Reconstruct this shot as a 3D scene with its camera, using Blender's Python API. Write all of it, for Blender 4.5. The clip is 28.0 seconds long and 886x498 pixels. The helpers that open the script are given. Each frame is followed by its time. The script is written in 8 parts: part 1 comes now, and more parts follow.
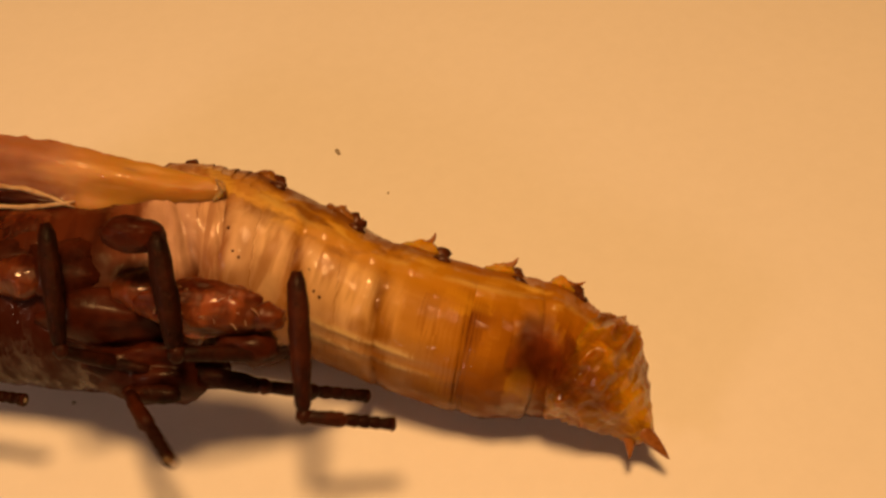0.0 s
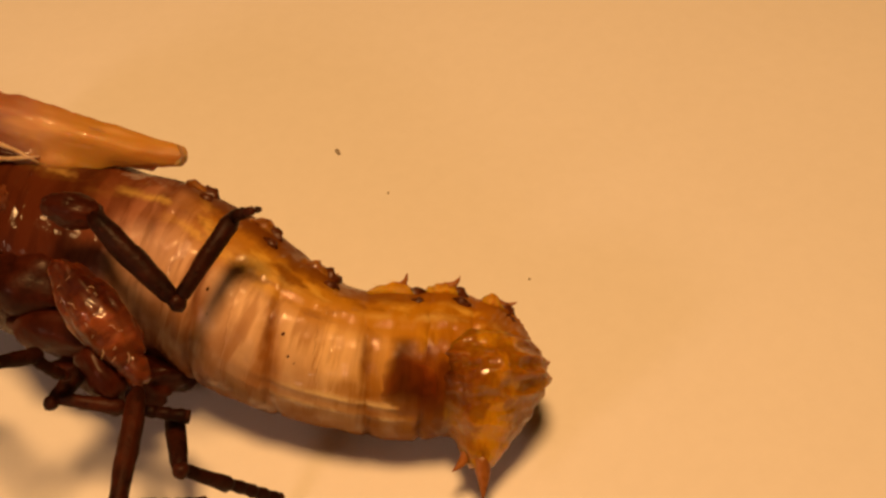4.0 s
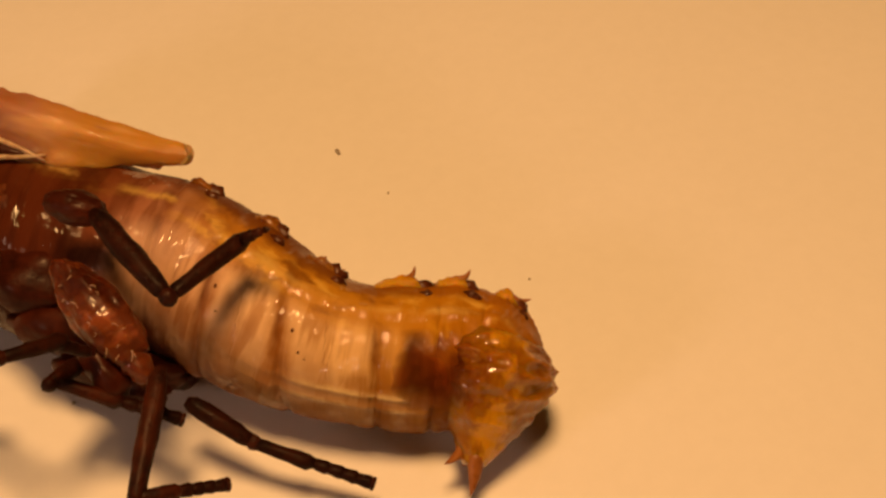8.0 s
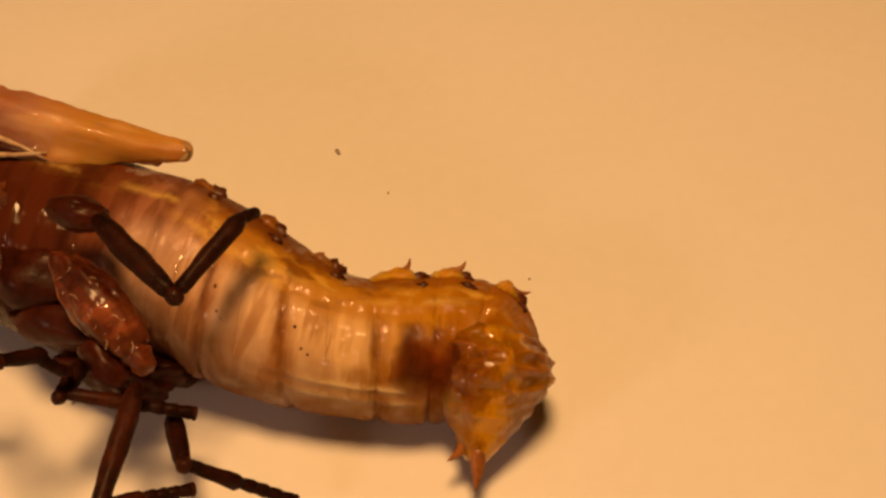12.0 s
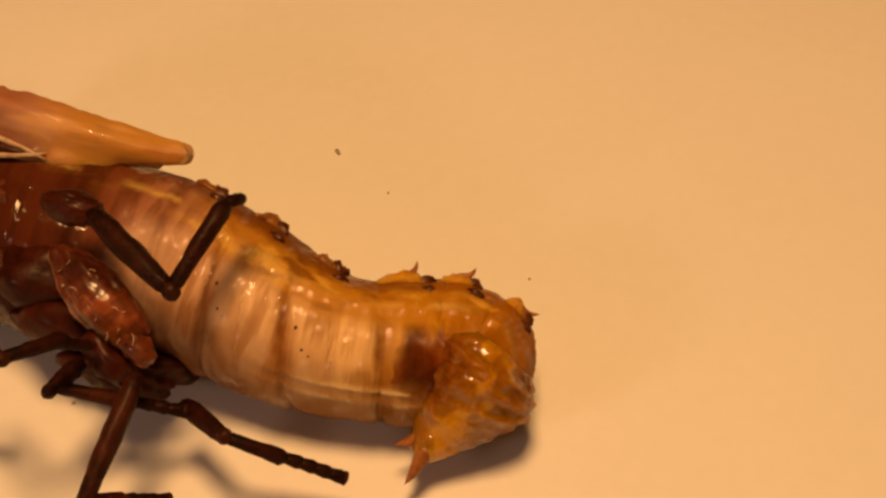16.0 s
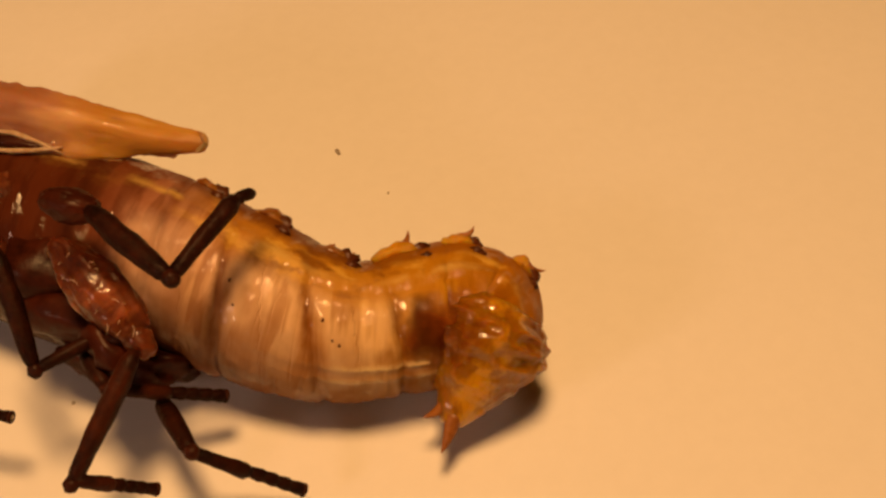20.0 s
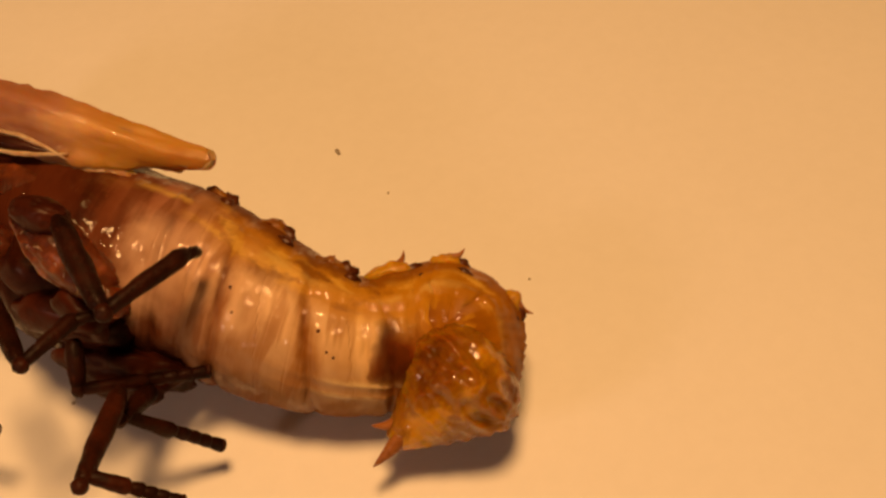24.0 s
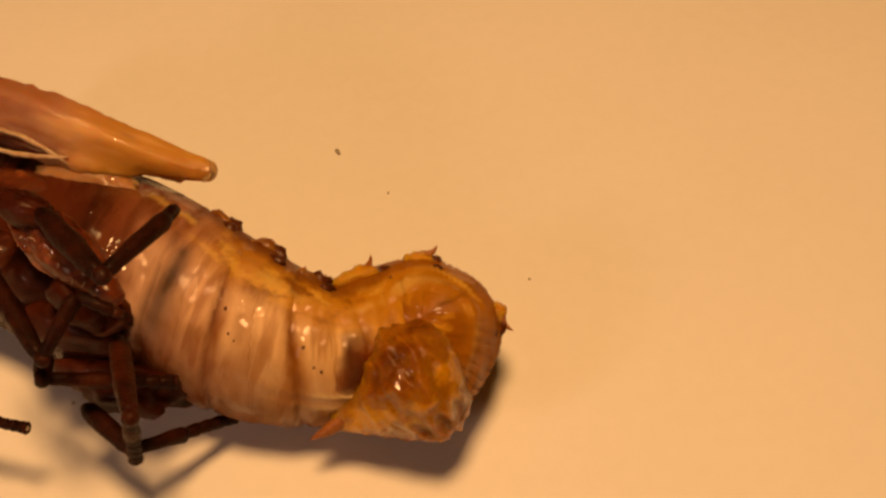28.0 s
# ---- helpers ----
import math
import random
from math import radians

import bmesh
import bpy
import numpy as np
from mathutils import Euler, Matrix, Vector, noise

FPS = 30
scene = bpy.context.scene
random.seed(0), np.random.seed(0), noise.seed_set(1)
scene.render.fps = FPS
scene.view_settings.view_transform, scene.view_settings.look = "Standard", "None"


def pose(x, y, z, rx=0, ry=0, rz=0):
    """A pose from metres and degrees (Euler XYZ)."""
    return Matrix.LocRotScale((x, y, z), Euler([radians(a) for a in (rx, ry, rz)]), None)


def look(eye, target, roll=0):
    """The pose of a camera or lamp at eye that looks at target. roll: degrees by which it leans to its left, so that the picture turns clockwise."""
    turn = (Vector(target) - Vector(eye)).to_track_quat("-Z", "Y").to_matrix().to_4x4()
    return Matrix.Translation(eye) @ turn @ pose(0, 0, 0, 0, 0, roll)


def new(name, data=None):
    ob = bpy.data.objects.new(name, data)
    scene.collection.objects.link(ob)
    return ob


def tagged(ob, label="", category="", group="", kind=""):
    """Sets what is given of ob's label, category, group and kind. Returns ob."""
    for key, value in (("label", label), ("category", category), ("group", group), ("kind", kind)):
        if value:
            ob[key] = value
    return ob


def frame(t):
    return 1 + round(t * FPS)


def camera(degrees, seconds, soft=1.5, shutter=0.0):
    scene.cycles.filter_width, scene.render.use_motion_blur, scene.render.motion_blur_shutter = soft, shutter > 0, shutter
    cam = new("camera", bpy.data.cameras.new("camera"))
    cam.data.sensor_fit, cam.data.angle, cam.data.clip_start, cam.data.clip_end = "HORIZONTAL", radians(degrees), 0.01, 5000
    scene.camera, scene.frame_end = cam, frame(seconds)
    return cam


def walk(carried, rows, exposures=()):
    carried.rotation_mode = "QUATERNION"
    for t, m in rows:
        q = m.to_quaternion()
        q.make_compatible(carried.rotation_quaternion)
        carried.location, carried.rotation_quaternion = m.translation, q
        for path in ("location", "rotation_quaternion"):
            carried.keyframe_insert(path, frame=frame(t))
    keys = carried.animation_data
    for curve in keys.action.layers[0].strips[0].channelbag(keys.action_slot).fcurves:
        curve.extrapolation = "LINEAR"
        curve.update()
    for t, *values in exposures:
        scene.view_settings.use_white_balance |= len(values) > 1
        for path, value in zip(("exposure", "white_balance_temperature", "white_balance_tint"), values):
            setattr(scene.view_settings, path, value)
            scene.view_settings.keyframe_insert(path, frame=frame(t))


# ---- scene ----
from mathutils import Quaternion

cam = camera(40, 28.0, soft=2.7, shutter=0.5)
EYE = (0.0, -0.01382, 0.01797)
VIEW = look(EYE, (0.0, 0.0, 0.0015))
walk(cam, [(0.0, VIEW), (28.0, VIEW)])

# ---- light: a warm lamp over the paper, a weak cooler light from the front, dim warm room ----
world = bpy.data.worlds.new("room_light")
world.use_nodes = True
world.node_tree.nodes["Background"].inputs["Color"].default_value = (1.0, 0.44, 0.115, 1)
world.node_tree.nodes["Background"].inputs["Strength"].default_value = 0.020
scene.world = world


def lamp(name, eye, target, watts, size, colour):
    data = bpy.data.lights.new(name, "AREA")
    data.shape, data.size, data.energy, data.color = "DISK", size, watts, colour
    ob = new(name, data)
    ob.matrix_world = look(eye, target)
    return ob


lamp("desk_lamp_light", (-0.001, -0.007, 0.060), (-0.001, -0.005, 0.0), 0.0386, 0.014, (1.0, 0.505, 0.176))
lamp("window_light", (-0.030, -0.028, 0.022), (-0.008, -0.010, 0.0), 0.0030, 0.008, (1.0, 0.58, 0.40))


# ---- materials ----
def nodes_of(name):
    m = bpy.data.materials.new(name)
    m.use_nodes = True
    nt = m.node_tree
    return m, nt, nt.nodes["Principled BSDF"]


def node(nt, kind, **values):
    n = nt.nodes.new(kind)
    for key, value in values.items():
        n.inputs[key.replace("_", " ")].default_value = value
    return n


def noise_at(nt, coord, scale, detail=4.0, rough=0.55, stretch=None):
    n = node(nt, "ShaderNodeTexNoise", Scale=scale, Detail=detail, Roughness=rough)
    if stretch:
        mp = node(nt, "ShaderNodeMapping", Scale=stretch)
        nt.links.new(coord, mp.inputs["Vector"])
        coord = mp.outputs["Vector"]
    nt.links.new(coord, n.inputs["Vector"])
    return n.outputs["Fac"]


def ramp(nt, fac, stops):
    n = nt.nodes.new("ShaderNodeValToRGB")
    while len(n.color_ramp.elements) < len(stops):
        n.color_ramp.elements.new(0.5)
    for e, (p, c) in zip(n.color_ramp.elements, stops):
        e.position, e.color = p, (*c, 1) if len(c) == 3 else c
    nt.links.new(fac, n.inputs["Fac"])
    return n.outputs["Color"]


def mix(nt, fac, a, b, blend="MIX"):
    n = nt.nodes.new("ShaderNodeMix")
    n.data_type, n.blend_type = "RGBA", blend
    for value, slot in ((fac, n.inputs[0]), (a, n.inputs[6]), (b, n.inputs[7])):
        if isinstance(value, float):
            slot.default_value = value
        elif isinstance(value, tuple):
            slot.default_value = (*value, 1)
        else:
            nt.links.new(value, slot)
    return n.outputs[2]


def maths(nt, op, a, b=0.0):
    n = nt.nodes.new("ShaderNodeMath")
    n.operation = op
    for value, slot in ((a, n.inputs[0]), (b, n.inputs[1])):
        if isinstance(value, (int, float)):
            slot.default_value = value
        else:
            nt.links.new(value, slot)
    return n.outputs[0]


def bump(nt, bsdf, height, strength, distance, drops=None):
    """Relief of the skin, and the smoother relief of the moisture on it."""
    n = node(nt, "ShaderNodeBump", Strength=strength, Distance=distance)
    nt.links.new(height, n.inputs["Height"])
    nt.links.new(n.outputs["Normal"], bsdf.inputs["Normal"])
    wet = node(nt, "ShaderNodeBump", Strength=1.0 if drops else strength * 0.3, Distance=distance)
    nt.links.new(drops or height, wet.inputs["Height"])
    nt.links.new(wet.outputs["Normal"], bsdf.inputs["Coat Normal"])


def grey(v):
    return (v, v, v)


def hard_shell(name, dark, light, scale, gloss=0.35, relief=0.00004, sss=0.0, clear=0.0, coat=0.1, shine=0.2):
    m, nt, p = nodes_of(name)
    obj = nt.nodes.new("ShaderNodeTexCoord").outputs["Object"]
    n1 = noise_at(nt, obj, scale, 5, 0.6)
    n2 = noise_at(nt, obj, scale * 5, 4, 0.6)
    nt.links.new(ramp(nt, mix(nt, 0.3, n1, n2), [(0.36, dark), (0.68, light)]), p.inputs["Base Color"])
    nt.links.new(ramp(nt, n2, [(0.3, grey(gloss - 0.1)), (0.75, grey(gloss + 0.2))]), p.inputs["Roughness"])
    if sss:
        p.inputs["Subsurface Weight"].default_value = sss
        p.inputs["Subsurface Radius"].default_value = (1.0, 0.4, 0.14)
        p.inputs["Subsurface Scale"].default_value = 0.0007
    p.inputs["Transmission Weight"].default_value = clear
    p.inputs["Coat Weight"].default_value = coat
    p.inputs["Coat Roughness"].default_value = 0.25 if coat < 0.2 else 0.08
    bump(nt, p, mix(nt, 0.5, n1, n2), 0.5, relief)
    p.inputs["Specular IOR Level"].default_value = shine
    return m


def film(name, thin, thick, scale, clear=0.2, gloss=0.14, relief=0.00012, coat=0.5, grain=(1.6, 0.6, 0.6), veil=0.3, tint=(0.95, 0.70, 0.22)):
    """A moist, see-through amber skin: glossy, glowing from behind, clear in small windows."""
    m, nt, p = nodes_of(name)
    obj = nt.nodes.new("ShaderNodeTexCoord").outputs["Object"]
    big = noise_at(nt, obj, scale, 4, 0.55)
    streak = noise_at(nt, obj, scale * 2.0, 5, 0.6, grain)
    fine = noise_at(nt, obj, scale * 4.5, 4, 0.6)
    blend = mix(nt, 0.45, big, streak)
    middle = tuple(0.72 * a + 0.28 * b for a, b in zip(thick, thin))
    colour = ramp(nt, blend, [(0.36, tuple(c * 0.4 for c in thick)), (0.45, thick), (0.53, middle), (0.57, middle), (0.63, thin)])
    nt.links.new(colour, p.inputs["Base Color"])
    nt.links.new(ramp(nt, fine, [(0.3, grey(gloss)), (0.75, grey(gloss + 0.22))]), p.inputs["Roughness"])
    p.inputs["Subsurface Weight"].default_value = 0.8
    p.inputs["Subsurface Radius"].default_value = (1.0, 0.5, 0.12)
    p.inputs["Subsurface Scale"].default_value = 0.0006
    p.inputs["IOR"].default_value = 1.4
    p.inputs["Specular IOR Level"].default_value = 0.2
    damp = noise_at(nt, obj, scale * 1.8, 4, 0.6)
    drops = noise_at(nt, obj, scale * 2.2, 2, 0.5)
    nt.links.new(ramp(nt, damp, [(0.44, grey(coat * 0.2)), (0.54, grey(coat))]), p.inputs["Coat Weight"])
    p.inputs["Coat Roughness"].default_value = 0.06
    bump(nt, p, mix(nt, 0.3, streak, fine), 0.7, relief, drops)
    see = nt.nodes.new("ShaderNodeBsdfTransparent")
    nt.links.new(mix(nt, 0.6, colour, tint), see.inputs["Color"])
    two = nt.nodes.new("ShaderNodeMixShader")
    nt.links.new(ramp(nt, blend, [(0.48, grey(clear * veil)), (0.66, grey(clear * 2.0))]), two.inputs[0])
    nt.links.new(p.outputs[0], two.inputs[1])
    nt.links.new(see.outputs[0], two.inputs[2])
    nt.links.new(two.outputs[0], nt.nodes["Material Output"].inputs["Surface"])
    return m

def body_skin():
    """The moist skin of the whole body, by its length, its height on the flank and the distance from the folds."""
    m, nt, p = nodes_of("pupa_skin")
    rest, place = nt.nodes.new("ShaderNodeAttribute"), nt.nodes.new("ShaderNodeAttribute")
    rest.attribute_name, place.attribute_name = "rest", "place"
    pos = rest.outputs["Vector"]
    xyz = nt.nodes.new("ShaderNodeSeparateXYZ")
    nt.links.new(place.outputs["Vector"], xyz.inputs[0])
    wave = maths(nt, "SUBTRACT", noise_at(nt, pos, 1.1, 4, 0.6), 0.5)
    small = maths(nt, "SUBTRACT", noise_at(nt, pos, 3.2, 4, 0.6), 0.5)

    def moved(socket, far, near):
        return maths(nt, "ADD", socket, maths(nt, "ADD", maths(nt, "MULTIPLY", wave, far), maths(nt, "MULTIPLY", small, near)))

    u = moved(xyz.outputs["X"], 0.04, 0.02)
    side = moved(xyz.outputs["Y"], 0.05, 0.05)
    fold = moved(xyz.outputs["Z"], 0.16, 0.10)
    pale = ramp(nt, u, [(0.16, (0.10, 0.022, 0.006)), (0.20, (0.20, 0.060, 0.024)), (0.24, (0.38, 0.160, 0.085)), (0.28, (0.56, 0.290, 0.165)), (0.34, (0.72, 0.450, 0.260)), (0.42, (0.82, 0.560, 0.320)), (0.51, (0.84, 0.580, 0.300)), (0.57, (0.80, 0.510, 0.180)), (0.61, (0.64, 0.330, 0.055)), (0.66, (0.46, 0.185, 0.010)), (0.71, (0.44, 0.170, 0.004)), (0.76, (0.37, 0.130, 0.0015)), (0.90, (0.36, 0.125, 0.0015))])
    honey = ramp(nt, u, [(0.16, (0.050, 0.009, 0.002)), (0.25, (0.15, 0.042, 0.013)), (0.36, (0.26, 0.078, 0.015)), (0.46, (0.37, 0.145, 0.022)), (0.58, (0.37, 0.150, 0.010)), (0.68, (0.30, 0.098, 0.002)), (0.90, (0.19, 0.048, 0.0008))])
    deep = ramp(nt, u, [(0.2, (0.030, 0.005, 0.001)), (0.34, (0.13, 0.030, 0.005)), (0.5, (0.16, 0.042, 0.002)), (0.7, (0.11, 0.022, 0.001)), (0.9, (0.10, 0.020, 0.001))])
    back = ramp(nt, u, [(0.2, (0.20, 0.050, 0.008)), (0.34, (0.15, 0.038, 0.003)), (0.5, (0.19, 0.056, 0.002)), (0.7, (0.36, 0.125, 0.002)), (0.9, (0.37, 0.130, 0.002))])
    # soft bands of cream and honey round each segment, uneven along their length
    streak = noise_at(nt, pos, 1.0, 2, 0.45, (1.7, 0.6, 0.6))
    band = ramp(nt, fold, [(0.0, grey(0.45)), (0.10, grey(0.0)), (0.30, grey(0.1)), (0.42, grey(0.6)), (0.52, grey(1)), (0.62, grey(0.8)), (0.74, grey(0.2)), (0.86, grey(0.5)), (1.0, grey(0.45))])
    colour = mix(nt, maths(nt, "MULTIPLY", band, ramp(nt, streak, [(0.36, grey(0.25)), (0.56, grey(1))])), pale, honey)
    thin = noise_at(nt, pos, 2.2, 2, 0.4, (2.6, 0.45, 0.45))
    colour = mix(nt, ramp(nt, thin, [(0.52, grey(0)), (0.64, grey(0.55))]), colour, honey)
    blotch = noise_at(nt, pos, 1.1, 2, 0.45, (1.5, 0.8, 0.8))
    colour = mix(nt, ramp(nt, blotch, [(0.56, grey(0)), (0.70, grey(0.4))]), colour, mix(nt, 0.5, honey, deep))
    colour = mix(nt, ramp(nt, noise_at(nt, pos, 1.5, 2, 0.4, (1.4, 0.7, 0.7)), [(0.54, grey(0)), (0.70, grey(0.6))]), colour, mix(nt, ramp(nt, u, [(0.25, grey(0)), (0.34, grey(0.5))]), pale, (0.86, 0.60, 0.36)))
    hind = ramp(nt, u, [(0.60, grey(0)), (0.67, grey(1))])
    gilt = noise_at(nt, pos, 1.5, 4, 0.55, (1.5, 0.7, 0.7))
    colour = mix(nt, maths(nt, "MULTIPLY", hind, ramp(nt, gilt, [(0.53, grey(0)), (0.63, grey(0.9))])), colour, (0.74, 0.40, 0.028))
    crease = ramp(nt, fold, [(0.40, grey(0)), (0.49, grey(0.62)), (0.54, grey(0.4)), (0.66, grey(0))])
    colour = mix(nt, maths(nt, "MULTIPLY", crease, ramp(nt, noise_at(nt, pos, 1.0, 2), [(0.42, grey(0.1)), (0.60, grey(1))])), colour, deep)
    dash = ramp(nt, fold, [(0.44, grey(0)), (0.49, grey(1)), (0.54, grey(0.7)), (0.60, grey(0))])
    high = ramp(nt, moved(xyz.outputs["Y"], 0.10, 0.06), [(0.34, grey(0)), (0.40, grey(0.8)), (0.52, grey(0.7)), (0.60, grey(0))])
    colour = mix(nt, maths(nt, "MULTIPLY", maths(nt, "MULTIPLY", dash, high), ramp(nt, noise_at(nt, pos, 1.7, 2), [(0.40, grey(0.3)), (0.55, grey(1))])), colour, deep)
    # yellow shelf below the back, its pale ridge, and the brown back itself
    shelf = ramp(nt, side, [(0.24, grey(1)), (0.34, grey(0.75)), (0.42, grey(0))])
    gold = ramp(nt, u, [(0.27, (0.22, 0.066, 0.010)), (0.36, (0.48, 0.205, 0.022)), (0.48, (0.58, 0.280, 0.022)), (0.62, (0.54, 0.240, 0.008)), (0.9, (0.38, 0.135, 0.002))])
    gold = mix(nt, ramp(nt, noise_at(nt, pos, 1.5, 3, 0.55, (0.7, 1.5, 1.5)), [(0.52, grey(0)), (0.62, grey(0.85))]), gold, (0.74, 0.45, 0.070))
    gold = mix(nt, ramp(nt, noise_at(nt, pos, 1.9, 3, 0.55, (0.8, 1.3, 1.3)), [(0.54, grey(0)), (0.66, grey(0.75))]), gold, back)
    colour = mix(nt, maths(nt, "MULTIPLY", shelf, ramp(nt, u, [(0.27, grey(0.1)), (0.35, grey(1))])), colour, gold)
    ridge = ramp(nt, moved(xyz.outputs["Y"], 0.02, 0.03), [(0.25, grey(0)), (0.285, grey(0.8)), (0.305, grey(0))])
    colour = mix(nt, maths(nt, "MULTIPLY", ridge, ramp(nt, noise_at(nt, pos, 1.3, 3), [(0.46, grey(0)), (0.62, grey(1))])), colour, (0.68, 0.45, 0.12))
    colour = mix(nt, ramp(nt, side, [(0.09, grey(1)), (0.17, grey(0.85)), (0.22, grey(0))]), colour, back)
    # belly brown, deepened with shade painted into it; thin pale lines along the belly
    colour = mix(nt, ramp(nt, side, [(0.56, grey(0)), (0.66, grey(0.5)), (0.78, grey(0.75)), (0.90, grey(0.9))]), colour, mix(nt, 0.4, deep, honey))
    # these lines are glossy highlights of the two belly ridges, put into the colour
    lines = maths(nt, "MULTIPLY", ramp(nt, moved(xyz.outputs["Y"], 0.012, 0.012), [(0.640, grey(0)), (0.660, grey(1)), (0.678, grey(0)), (0.708, grey(0)), (0.728, grey(1)), (0.746, grey(0))]),
                  ramp(nt, u, [(0.46, grey(0)), (0.52, grey(0.8)), (0.61, grey(0.8)), (0.64, grey(0))]))
    colour = mix(nt, maths(nt, "MULTIPLY", lines, ramp(nt, noise_at(nt, pos, 2.4, 3), [(0.42, grey(0.1)), (0.56, grey(1))])), colour, (0.86, 0.66, 0.30))
    # pale pinkish skin behind the base of the hind leg
    soft = maths(nt, "MULTIPLY", ramp(nt, u, [(0.21, grey(0)), (0.245, grey(0.9)), (0.29, grey(0.7)), (0.34, grey(0))]), ramp(nt, side, [(0.36, grey(0)), (0.46, grey(1)), (0.68, grey(1)), (0.76, grey(0))]))
    colour = mix(nt, maths(nt, "MULTIPLY", soft, ramp(nt, noise_at(nt, pos, 1.2, 2), [(0.36, grey(0.4)), (0.52, grey(1))])), colour, (0.66, 0.42, 0.29))
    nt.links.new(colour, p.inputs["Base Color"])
    fine = noise_at(nt, pos, 7.0, 5, 0.65)
    nt.links.new(ramp(nt, fine, [(0.3, grey(0.34)), (0.75, grey(0.62))]), p.inputs["Roughness"])
    p.inputs["IOR"].default_value = 1.38
    p.inputs["Specular IOR Level"].default_value = 0.1
    damp = noise_at(nt, pos, 1.6, 3, 0.55, (1.3, 0.7, 0.7))
    nt.links.new(ramp(nt, damp, [(0.44, grey(0.08)), (0.58, grey(0.85))]), p.inputs["Coat Weight"])
    p.inputs["Coat Roughness"].default_value = 0.08
    wrinkle = noise_at(nt, pos, 2.2, 3, 0.45, (1.6, 0.6, 0.6))
    drops = noise_at(nt, pos, 2.3, 3, 0.5, (1.5, 0.7, 0.7))
    bump(nt, p, mix(nt, 0.12, wrinkle, fine), 0.40, 0.00016, drops)
    glow = nt.nodes.new("ShaderNodeBsdfTranslucent")
    nt.links.new(colour, glow.inputs["Color"])
    two = nt.nodes.new("ShaderNodeMixShader")
    two.inputs[0].default_value = 0.20
    nt.links.new(p.outputs[0], two.inputs[1])
    nt.links.new(glow.outputs[0], two.inputs[2])
    nt.links.new(two.outputs[0], nt.nodes["Material Output"].inputs["Surface"])
    return m


def red_skin():
    """Dark red skin with a sharp front edge that fades into the honey skin round it."""
    m, nt, p = nodes_of("dark_red_skin")
    tc = nt.nodes.new("ShaderNodeTexCoord")
    obj = tc.outputs["Object"]
    xyz = nt.nodes.new("ShaderNodeSeparateXYZ")
    nt.links.new(tc.outputs["Generated"], xyz.inputs[0])
    big = noise_at(nt, obj, 1300, 3, 0.55)
    nt.links.new(ramp(nt, big, [(0.36, (0.060, 0.010, 0.001)), (0.52, (0.140, 0.028, 0.002)), (0.66, (0.26, 0.075, 0.005))]), p.inputs["Base Color"])
    p.inputs["Roughness"].default_value = 0.4
    p.inputs["Specular IOR Level"].default_value = 0.06
    p.inputs["Coat Weight"].default_value = 0.05
    p.inputs["Coat Roughness"].default_value = 0.06
    bump(nt, p, big, 0.5, 0.00012, big)
    shift = maths(nt, "MULTIPLY", maths(nt, "SUBTRACT", big, 0.5), 0.5)
    x, z = maths(nt, "ADD", xyz.outputs["X"], shift), maths(nt, "ADD", xyz.outputs["Z"], shift)
    cover = maths(nt, "MULTIPLY", ramp(nt, x, [(0.02, grey(0)), (0.18, grey(0.85)), (0.70, grey(1)), (0.98, grey(0))]), ramp(nt, z, [(0.05, grey(0)), (0.30, grey(0.9)), (0.70, grey(0.9)), (0.96, grey(0))]))
    see = nt.nodes.new("ShaderNodeBsdfTransparent")
    two = nt.nodes.new("ShaderNodeMixShader")
    nt.links.new(cover, two.inputs[0])
    nt.links.new(see.outputs[0], two.inputs[1])
    nt.links.new(p.outputs[0], two.inputs[2])
    nt.links.new(two.outputs[0], nt.nodes["Material Output"].inputs["Surface"])
    return m


